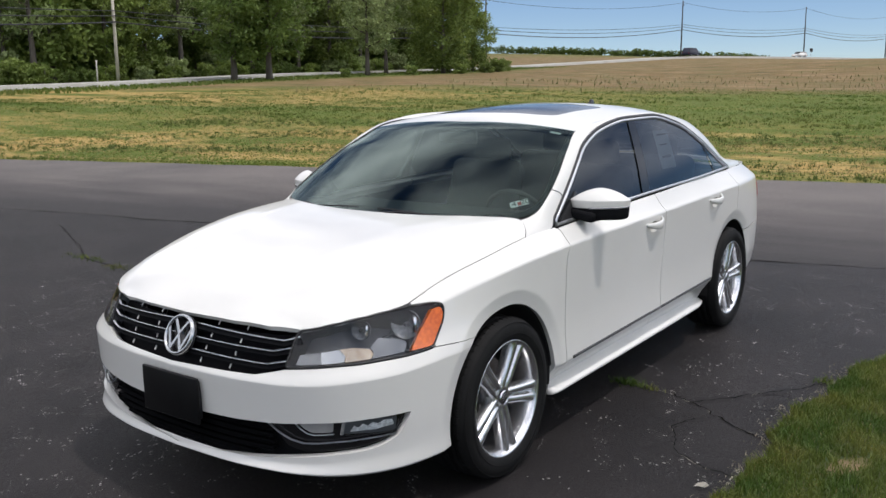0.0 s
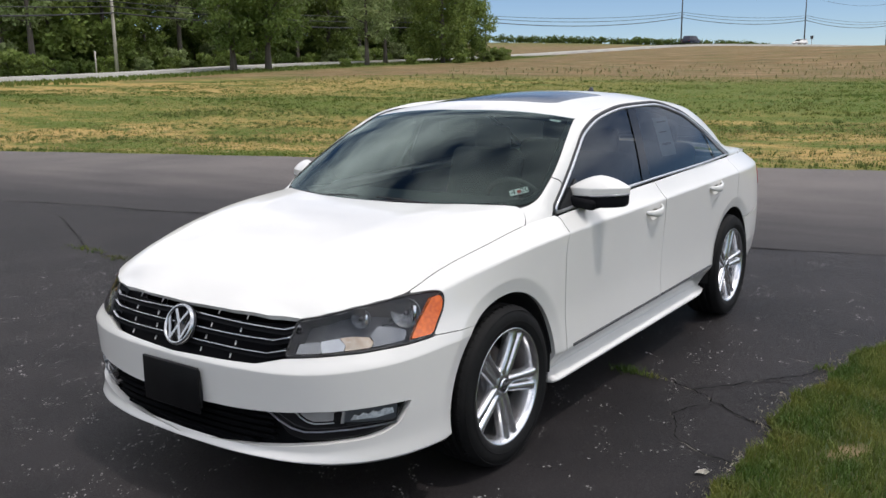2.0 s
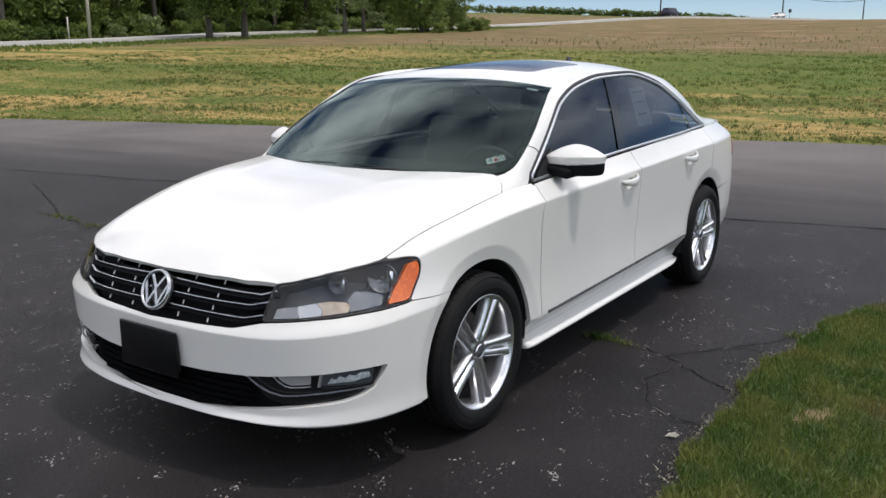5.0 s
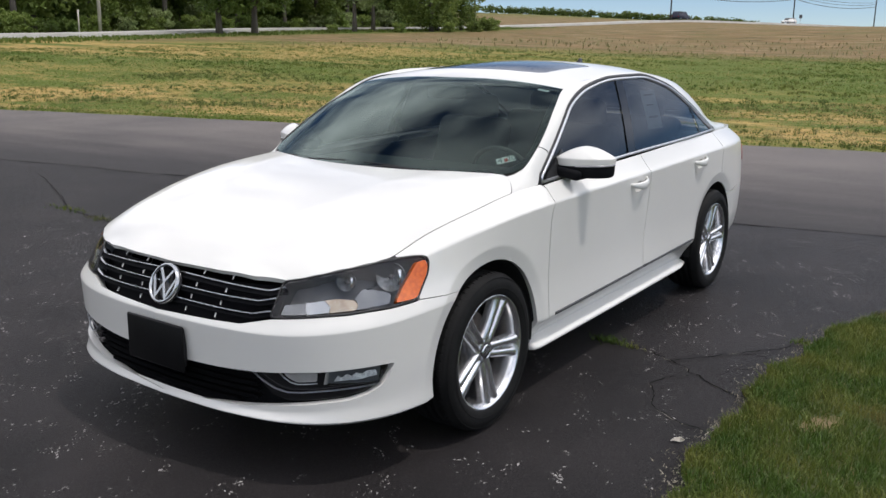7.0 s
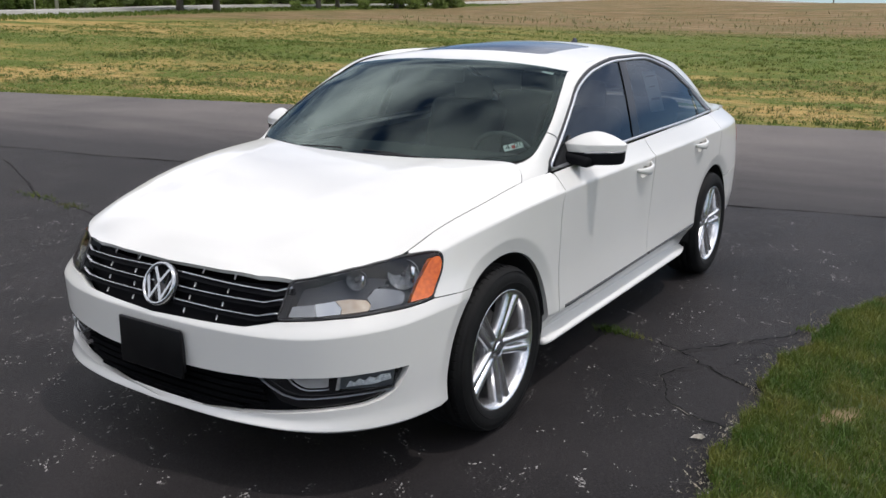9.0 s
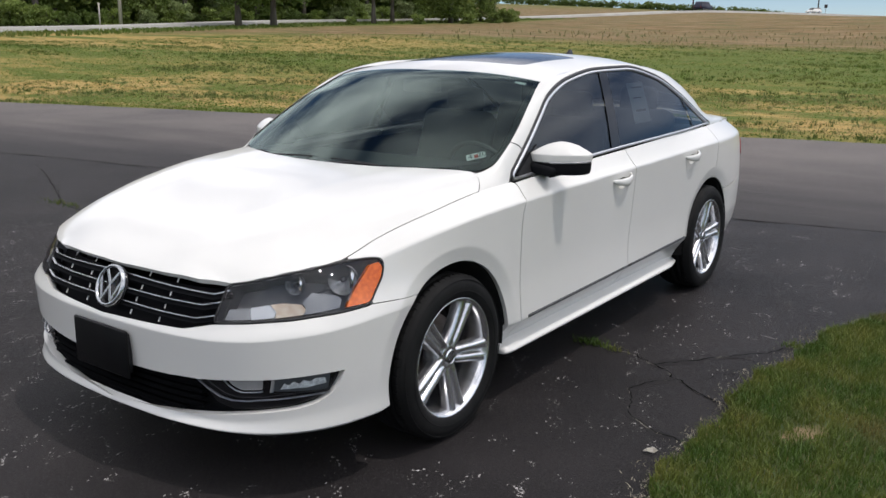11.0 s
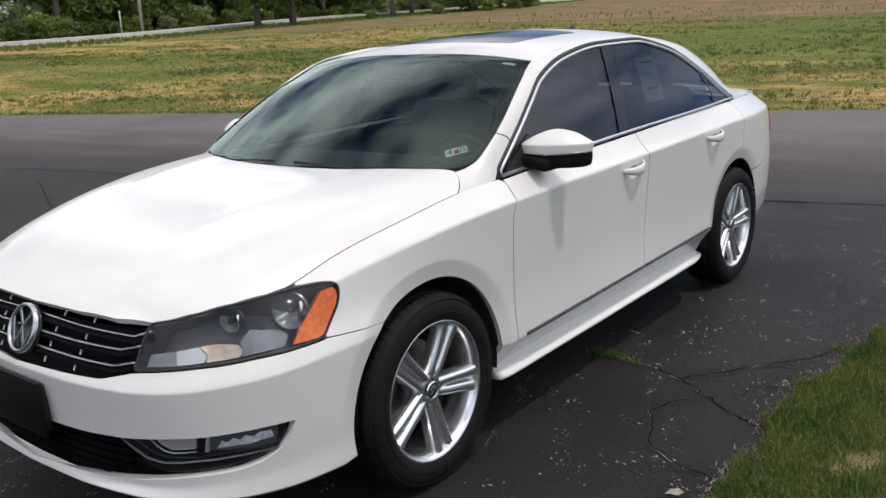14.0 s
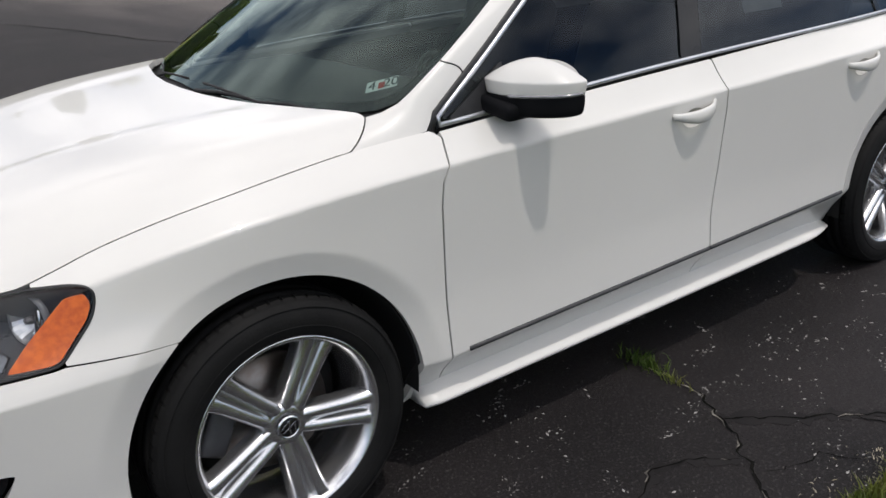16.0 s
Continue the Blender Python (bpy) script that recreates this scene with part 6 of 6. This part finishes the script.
leaf = part("dry_leaf", bm, material("pale_leaf", (0.62, 0.6, 0.55), 0.8, color2=(0.5, 0.47, 0.4), scale=60))
leaf.matrix_basis = pose(-0.33, 1.56, 0.002, 0, 0, 130)
tagged(leaf, "small pale dry leaf lying on the asphalt", "leaf")
rnd = np.random.RandomState(8)
GV, GF = [], []
CLUMPS = [(rnd.uniform(-5, 3.4), rnd.uniform(-4.5, 1.72), rnd.uniform(0.02, 0.12), rnd.uniform(0.15, 0.6), rnd.normal(0.5, 0.5)) for _ in range(1500)]
for i in range(26000):
    cx, cy, cr, flat, ang = CLUMPS[rnd.randint(1500)]
    du, dv = cr * rnd.randn(), cr * flat * rnd.randn()
    x, y = cx + du * math.cos(ang) - dv * math.sin(ang), min(1.74, cy + du * math.sin(ang) + dv * math.cos(ang))
    r = 0.0010 + 0.0040 * rnd.rand() ** 3.0
    a = ang + rnd.randn() * 0.5
    long_ = 1.4 + 1.2 * rnd.rand()
    k = len(GV)
    for q in range(4):
        c_, s_ = r * long_ * math.cos(q * 1.571), r * math.sin(q * 1.571)
        GV.append((x + c_ * math.cos(a) - s_ * math.sin(a), y + c_ * math.sin(a) + s_ * math.cos(a), 0.001))
    GV.append((x, y, 0.001 + r * 0.6))
    GF += [(k + q, k + (q + 1) % 4, k + 4) for q in range(4)]
gravel = part("gravel", (GV, GF), material("pale_grit", (0.42, 0.40, 0.385), 0.9, color2=(0.16, 0.153, 0.147), scale=3, rand=0.5), smooth=False)
tagged(gravel, "scattered pale grit on the asphalt", "gravel", kind="stuff")


# ---- field growth ----
def in_band(lo, hi, y0, y1, power=1.0):
    def place(r, c):
        y = r.uniform(y0, y1, c)
        s = lo + (hi - lo) * r.rand(c) ** power
        x = -10.75 - (y + 10.0) * 0.217 / 0.976 + 0.0035 * np.minimum(y + 10.0, 0) ** 2 - s
        return np.stack([x, y, ground_height(x, y) - 0.01], 1)
    return place


def patchy(place, seed, cover):
    """Keeps only what falls into uneven patches."""
    k = np.random.RandomState(seed).uniform(-1, 1, (9, 3)) * np.array([0.75, 0.45, 3.1])

    def some(r, c):
        P = place(r, c)
        v = sum(np.sin(P[:, 0] * a * (1 + 0.3 * i) + P[:, 1] * b * (1 + 0.3 * i) + ph) for i, (a, b, ph) in enumerate(k)) / 3.0
        return P[r.rand(len(P)) < 1 / (1 + np.exp(-(v - cover) * 3.0))]
    return some


tagged(part("field_grass", blades(150000, patchy(in_band(0.0, 46, -46, 10, 1.5), 1, -0.5), 0.034, 0.05, 11, 1.6), M_WEED, smooth=False), "rough green and yellow field grass", "grass", kind="stuff")
tagged(part("field_straw", blades(60000, patchy(in_band(0.6, 44, -46, 10, 1.7), 2, 0.25), 0.03, 0.045, 12, 2.4), M_STRAW, smooth=False), "dry straw-coloured cut grass", "grass", kind="stuff")


def tufts(count, place, per, spread, height, width, seed, lean=0.9):
    """Standing tufts of blades, each fanned out from one root."""
    def roots(r, c):
        P = np.repeat(place(r, count), per, 0)
        P[:, :2] += spread * r.randn(len(P), 2)
        return P
    return blades(count * per, roots, height, width, seed, lean)


M_TUFT = let_through(material("field_tuft", (0.062, 0.098, 0.017), 0.7, color2=(0.105, 0.125, 0.03), scale=0.5, low=0.4, high=0.62, rand=0.45), 0.35)
tagged(part("near_tufts", tufts(7000, patchy(in_band(0.0, 13, -24, 9, 1.1), 6, 0.0), 12, 0.045, 0.085, 0.014, 71), M_TUFT, smooth=False), "green grass tufts standing along the driveway's edge", "grass", kind="stuff")
tagged(part("far_tufts", tufts(6000, patchy(in_band(12, 40, -46, 10, 1.2), 7, 0.1), 9, 0.08, 0.085, 0.030, 72), M_WEED, smooth=False), "green grass tufts scattered over the field", "grass", kind="stuff")
tagged(part("straw_tufts", tufts(5200, patchy(in_band(1.2, 10, -24, 9, 0.9), 8, 0.3), 11, 0.07, 0.055, 0.013, 73, 1.8), M_STRAW, smooth=False), "dry cut straw lying in patches among the grass", "grass", kind="stuff")
M_TALL = material("tall_weed", (0.17, 0.18, 0.07), 0.8, color2=(0.25, 0.21, 0.10), scale=0.2, low=0.4, high=0.6, rand=0.3)
tagged(part("tall_weeds", blades(2600, patchy(in_band(38, 85, -40, 14), 5, 0.4), 0.28, 0.10, 13, 0.9), M_TALL, smooth=False), "tall dry weeds standing in the stubble", "weeds", kind="stuff")


def verge(r, c):
    x = r.uniform(-125, 12, c)
    y = np.array([road_y(v) for v in x]) + 4.5 + 9 * r.rand(c) ** 1.6
    return np.stack([x, y, ground_height(x, y)], 1)


tagged(part("verge_grass", blades(7000, verge, 0.22, 0.14, 14, 0.9), M_WEED, smooth=False), "tall green grass along the road", "grass", kind="stuff")


# ---- trees ----
def leaf_cloud(rnd, centres, radius, per, size):
    C = np.repeat(np.array(centres), per, 0)
    n = len(C)
    d = rnd.randn(n, 3)
    d /= np.linalg.norm(d, axis=1, keepdims=True)
    P = C + d * (radius * rnd.rand(n, 1) ** 0.5) * np.array([1, 1, 0.75])
    a = rnd.randn(n, 3)
    a /= np.linalg.norm(a, axis=1, keepdims=True)
    b = np.cross(a, rnd.randn(n, 3))
    b /= np.linalg.norm(b, axis=1, keepdims=True)
    s = size * (0.6 + 0.8 * rnd.rand(n, 1))
    V = np.stack([P - a * s, P + b * s * 0.55, P + a * s, P - b * s * 0.55], 1).reshape(-1, 3)
    F = (np.arange(n)[:, None] * 4 + np.arange(4)[None]).tolist()
    return V, F


def tree(name, height, spread, base, seed, mat, clumps=70, per=60, size=0.24, label="", open_=0.0):
    rnd = np.random.RandomState(seed)
    t = empty(name)
    h = height
    r0 = 0.022 * h
    bend = rnd.uniform(-0.4, 0.4, 2)
    trunk_pts = [(bend[0] * (k / 7) ** 2, bend[1] * (k / 7) ** 2, h * 0.9 * k / 7 - 0.3) for k in range(8)]
    pieces = [tube(trunk_pts, [r0 * (1.25 if k == 0 else 1 - 0.12 * k) for k in range(8)], 8)]
    centres = []
    for k in range(11):
        z = base + (h * 0.85 - base) * (k + 0.5) / 11
        a = k * 2.4 + rnd.rand()
        out = spread * (1.0 - 0.65 * abs(z / h - 0.5)) * rnd.uniform(0.6, 1.0)
        p0 = (bend[0] * (z / h) ** 2, bend[1] * (z / h) ** 2, z)
        p2 = (p0[0] + out * math.cos(a), p0[1] + out * math.sin(a), z + out * 0.45)
        pm = ((p0[0] + p2[0]) / 2, (p0[1] + p2[1]) / 2, z + out * 0.15)
        pieces.append(tube([p0, pm, p2], [r0 * 0.38, r0 * 0.25, r0 * 0.08], 6))
        centres += [p2, pm]
    part("trunk", join(*pieces), M_BARK, t)
    while len(centres) < clumps:
        z = base + (h - base) * rnd.rand()
        q = (z - base) / (h - base)
        rad = spread * (0.55 + 0.9 * q * (1 - q) * 2) * (1.0 if q < 0.75 else (1 - q) * 3 + 0.25)
        a, rr = rnd.rand() * 6.283, rnd.rand() ** 0.45
        centres.append((rad * rr * math.cos(a), rad * rr * math.sin(a), z))
    part("crown", leaf_cloud(rnd, centres, 0.16 * spread + 0.5, per, size), mat, t, smooth=False)
    tagged(t, label, "tree")
    return t


def shrub(seed, mat, h=2.2, w=2.2):
    rnd = np.random.RandomState(seed)
    t = empty("shrub")
    stems, centres = [], []
    for k in range(7):
        a = k * 0.9
        p = (w * 0.4 * math.cos(a), w * 0.4 * math.sin(a), h * 0.75)
        stems.append(tube([(0.1 * math.cos(a), 0.1 * math.sin(a), -0.2), (p[0] * 0.5, p[1] * 0.5, h * 0.4), p], [0.04, 0.03, 0.012], 5))
    for k in range(26):
        a = rnd.rand() * 6.283
        rr = rnd.rand() ** 0.5 * w * 0.6
        centres.append((rr * math.cos(a), rr * math.sin(a), h * rnd.uniform(0.1, 1.0) * (1 - 0.4 * rr / w)))
    part("stem", join(*stems), M_BARK, t)
    part("foliage", leaf_cloud(rnd, centres, 0.55, 56, 0.16), mat, t, smooth=False)
    tagged(t, "dense green roadside shrub in front of the woods", "shrub", "undergrowth of the woods")
    return t


L_WOOD = "tall leafy green tree standing in the roadside woods"
protos = [tree("tree", 16, 3.6, 2.0, 1, M_LEAF[0], 120, 64, 0.23, L_WOOD), tree("tree", 17, 3.2, 3.0, 2, M_LEAF[1], 120, 64, 0.23, L_WOOD),
          tree("tree", 15, 3.8, 1.5, 3, M_LEAF[0], 125, 64, 0.23, L_WOOD), tree("tree", 18, 3.0, 5.5, 4, M_LEAF[2], 85, 52, 0.21, "slender pale-leaved tree with a bare lower trunk")]
shrubs = [shrub(21, M_LEAF[1]), shrub(22, M_LEAF[0]), shrub(23, M_LEAF[2])]


def plant(proto, x, y, scale=1.0, turn=0.0, group="trees of the roadside woods", first=set()):
    m = pose(x, y, float(ground_height(x, y)) - 0.05, 0, 0, turn) @ Matrix.Scale(scale, 4)
    if proto.name in first:
        ob = copy_thing(proto, m)
    else:
        first.add(proto.name)
        ob = proto
        ob.matrix_basis = m
    tagged(ob, group=group)
    return ob


rw_ = random.Random(5)
for row, (dy, step, x_hi, x_lo) in enumerate(((12.0, 5.4, 42, -122), (17, 6.0, 40, -126), (23.5, 6.4, 40, -128))):
    x = x_hi
    while x > x_lo:
        k = rw_.choice((0, 1, 2, 0, 1, 2, 3)) if row else rw_.choice((0, 1, 2, 3))
        thin = -46 < x < -32 or -66 < x < -63
        if not (thin and (row == 2 or rw_.random() < 0.35)):
            plant(protos[3] if thin else protos[k], x + rw_.uniform(-1.5, 1.5), road_y(x) - dy + rw_.uniform(-1.5, 1.5), rw_.uniform(0.85, 1.15), rw_.uniform(0, 360))
        x -= step
for near, far, low, high, step in ((8.6, 10.8, 0.7, 1.4, 2.3), (15, 20, 1.5, 2.4, 4.0), (26, 29, 1.9, 3.0, 4.4)):
    x = 42
    while x > -128:
        plant(shrubs[rw_.randrange(3)], x, road_y(x) - rw_.uniform(near, far), rw_.uniform(low, high), rw_.uniform(0, 360), "undergrowth of the woods")
        x -= rw_.uniform(0.7, 1.3) * step

# the trees on the field's side of the road
fr = [tree("tree", 15, 4.2, 2.2, 31, M_LEAF[1], 150, 66, 0.20, "broad dark-leaved tree at the field's edge"),
      tree("tree", 13, 3.0, 3.0, 32, M_LEAF[2], 100, 56, 0.19, "pale-leaved tree with a leaning trunk at the field's edge"),
      tree("tree", 13, 4.6, 0.8, 33, M_LEAF[0], 170, 66, 0.20, "large round tree with leaves down to the grass")]
plant(fr[0], -60.0, -65.0, 1.05, 20, "trees at the field's edge")
plant(fr[0], -56.8, -66.6, 0.95, 140, "trees at the field's edge")
plant(fr[1], -76.5, -66.0, 1.0, 70, "trees at the field's edge")
plant(fr[2], -89.5, -64.4, 1.0, 10, "trees at the field's edge")
plant(fr[2], -95.0, -67.5, 0.9, 130, "trees at the field's edge")
plant(fr[1], -83.5, -69.0, 1.0, 200, "trees at the field's edge")
plant(fr[2], -99.0, -66.3, 0.70, 250, "trees at the field's edge")
for px, py, sc in ((-97, -61, 0.8), (-100, -62.5, 0.9), (-103, -63.5, 0.7), (-92, -59.5, 0.7), (-87, -60, 0.6), (-80, -62, 0.6), (-70, -63.5, 0.5)):
    plant(shrubs[1], px, py, sc, px * 37, "undergrowth at the field's edge")

# far hedgerow and fields on the hill
rnd = np.random.RandomState(40)
hc = []
for i in range(420):
    t = rnd.rand()
    x, y = -330 - 55 * t, -262 + 150 * t + rnd.uniform(-4, 4)
    hc.append((x, y, float(ground_height(x, y)) + rnd.rand() * (2.6 - 1.2 * t)))
hedge = part("far_hedgerow", leaf_cloud(rnd, hc, 2.0, 26, 0.55), M_LEAF[1], smooth=False)
tagged(hedge, "dark green hedgerow along the distant hill", "hedge", kind="stuff")


# ---- utility poles and cables ----
def pole(x, y, h, lean, mat, label, arms=((0.92, 2.2),)):
    p = empty("utility_pole", pose(x, y, float(ground_height(x, y)), lean[0], lean[1], 28))
    part("shaft", tube([(0, 0, -0.6), (0, 0, h * 0.5), (0, 0, h)], [0.19, 0.16, 0.12], 12), mat, p)
    for f, L in arms:
        arm = part("crossarm", box(0, 0.16, h * f, L, 0.12, 0.14, 0.01), mat, p)
        for k in (-0.45, -0.2, 0.2, 0.45):
            part("insulator", tube([(L * k, 0.16, h * f + 0.06), (L * k, 0.16, h * f + 0.16), (L * k, 0.16, h * f + 0.24)], [0.05, 0.07, 0.03], 8), M_GREYTRIM, arm)
    tagged(p, label, "utility pole", "utility poles along the road")
    return p


POLES = [(-52.3, -79.6, 12.5), (-135.5, -88.0, 12.5), (-207.5, -78.3, 13.5), (-251.3, -60.5, 13.8), (-294, -47.5, 13.5)]
pole(-52.3, -79.6, 12.5, (0, 0), M_POLE, "weathered pale wooden utility pole by the road")
pole(-135.5, -88.0, 12.5, (0, 0), M_DARKPOLE, "dark wooden utility pole behind the trees")
pole(-207.5, -78.3, 13.5, (0, 3.5), M_DARKPOLE, "dark wooden utility pole leaning over the road")
pole(-251.3, -60.5, 13.8, (0, 0), M_DARKPOLE, "dark wooden utility pole on the hill", ())
pole(-294, -47.5, 13.5, (0, 0), M_DARKPOLE, "dark wooden utility pole on the hill", ())
M_CABLE = material("cable", (0.03, 0.03, 0.032), 0.7)
for (x0, y0, h0), (x1, y1, h1) in zip([(20, -45, 12.5)] + POLES, POLES):
    g0, g1 = float(ground_height(x0, y0)), float(ground_height(x1, y1))
    for k, (f, r, sag) in enumerate(((0.50, 0.075, 1.3), (0.55, 0.05, 1.1), (0.59, 0.045, 0.9), (0.97, 0.035, 1.5))):
        pts = []
        for i in range(17):
            t = i / 16
            pts.append((x0 + (x1 - x0) * t, y0 + (y1 - y0) * t + 0.25, g0 + h0 * f + (g1 + h1 * f - g0 - h0 * f) * t - sag * 4 * t * (1 - t)))
        c = part("cable", tube(pts, r, 5), M_CABLE)
        tagged(c, "thin black cable sagging between utility poles", "cable", "cables between the poles")
mk = empty("marker_post", pose(-49.0, -78.2, float(ground_height(-49.0, -78.2))))
part("post", tube([(0, 0, -0.3), (0, 0, 1.2), (0, 0, 2.3)], 0.07, 8), M_POLE, mk)
part("post_cap", box(0, 0, 2.32, 0.22, 0.06, 0.2, 0.01), M_POLE, mk)
tagged(mk, "thin grey wooden post at the edge of the woods", "post")
sg = empty("road_sign", pose(-249.0, -58.0, float(ground_height(-249.0, -58.0)), 0, 0, 70))
part("post", tube([(0, 0, -0.3), (0, 0, 1.0), (0, 0, 2.2)], 0.05, 8), M_GREYTRIM, sg)
part("sign_plate", box(0, 0, 2.4, 0.9, 0.05, 0.9, 0.02), M_DARKPOLE, sg)
tagged(sg, "small dark road sign beside a utility pole", "sign")


# ---- vehicles on the road ----
def vehicle(name, paint, length, width, height, hood, tail, label):
    v = empty(name)
    wb = length * 0.58
    belt = height * 0.56
    n = 9
    prof = [(-length / 2, 0.35), (-length / 2, belt * 0.95), (-length / 2 + tail, belt), (-length / 2 + tail + 0.35, height), (length / 2 - hood - 0.75, height), (length / 2 - hood, belt + 0.05), (length / 2 - 0.15, belt * 0.86), (length / 2, belt * 0.6), (length / 2, 0.35)]
    bm = bmesh.new()
    rows = []
    for yy in (-width / 2, -width / 2 * 0.96, width / 2 * 0.96, width / 2):
        rows.append([bm.verts.new((x, yy * (0.82 if z > belt + 0.1 else 1.0), z)) for x, z in prof])
    for a, b in zip(rows, rows[1:]):
        for i in range(n):
            j = (i + 1) % n
            bm.faces.new((a[i], a[j], b[j], b[i]))
    bm.faces.new(rows[0][::-1])
    bm.faces.new(rows[-1])
    bmesh.ops.recalc_face_normals(bm, faces=bm.faces[:])
    bmesh.ops.bevel(bm, geom=bm.edges[:], offset=0.05, segments=2, affect="EDGES")
    body = part("body", bm, paint, v)
    for sgn in (-1, 1):
        x0, x1 = -length / 2 + tail + 0.35, length / 2 - hood - 0.35
        for k in range(2):
            a, b = x0 + (x1 - x0) * k / 2 + 0.05, x0 + (x1 - x0) * (k + 1) / 2 - 0.05
            part("side_window", box((a + b) / 2, sgn * width * 0.432, (belt + height) / 2 + 0.02, (b - a) * 0.92, 0.05, (height - belt) * 0.62, 0.02), M_GLOSSBLACK, body)
    sl = Matrix.Translation((length / 2 - hood - 0.34, 0, (belt + height) / 2 + 0.05)) @ Matrix.Rotation(radians(-50), 4, "Y")
    part("windscreen", box(0, 0, 0, 0.05, width * 0.74, (height - belt) * 1.05, 0.01, 2, sl), M_GLOSSBLACK, body)
    for sx in (-1, 1):
        for sgn in (-1, 1):
            w = part("wheel", move(lathe([(0.20, 0.10), (0.31, 0.11), (0.34, 0.08), (0.34, -0.08), (0.2, -0.1)], 24), Matrix.Translation((sx * wb / 2, sgn * (width / 2 - 0.1), 0.34))), M_TYRE, v)
            part("rim", move(lathe([(0.0, sgn * 0.1), (0.12, sgn * 0.11), (0.21, sgn * 0.09)], 20), Matrix.Translation((sx * wb / 2, sgn * (width / 2 - 0.1), 0.34))), M_ALLOY, w)
    for sgn in (-1, 1):
        part("headlight", box(length / 2 - 0.06, sgn * width * 0.36, belt * 0.66, 0.1, 0.32, 0.16, 0.03), M_SILVER, v)
        part("tail_lamp", box(-length / 2 + 0.04, sgn * width * 0.40, belt * 0.75, 0.1, 0.2, 0.24, 0.03), M_TAIL, v)
    tagged(v, label, "car")
    return v


def on_road(v, x, flip=False):
    y = road_y(x)
    a = math.degrees(math.atan2(road_y(x - 2) - road_y(x + 2), -4))
    v.matrix_basis = pose(x, y, float(ground_height(x, y)) + 0.35, 0, 0, a + (180 if flip else 0))


M_NAVY = material("navy_paint", (0.012, 0.014, 0.028), 0.5, color2=(0.018, 0.02, 0.034), scale=2, spec=0.3)
on_road(vehicle("van", M_NAVY, 5.0, 1.95, 1.95, 0.9, 0.1, "dark blue van driving on the far road"), -201.5)
on_road(vehicle("hatchback", M_PAINT, 4.3, 1.75, 1.5, 1.0, 0.25, "white car driving on the far road"), -243.0, True)
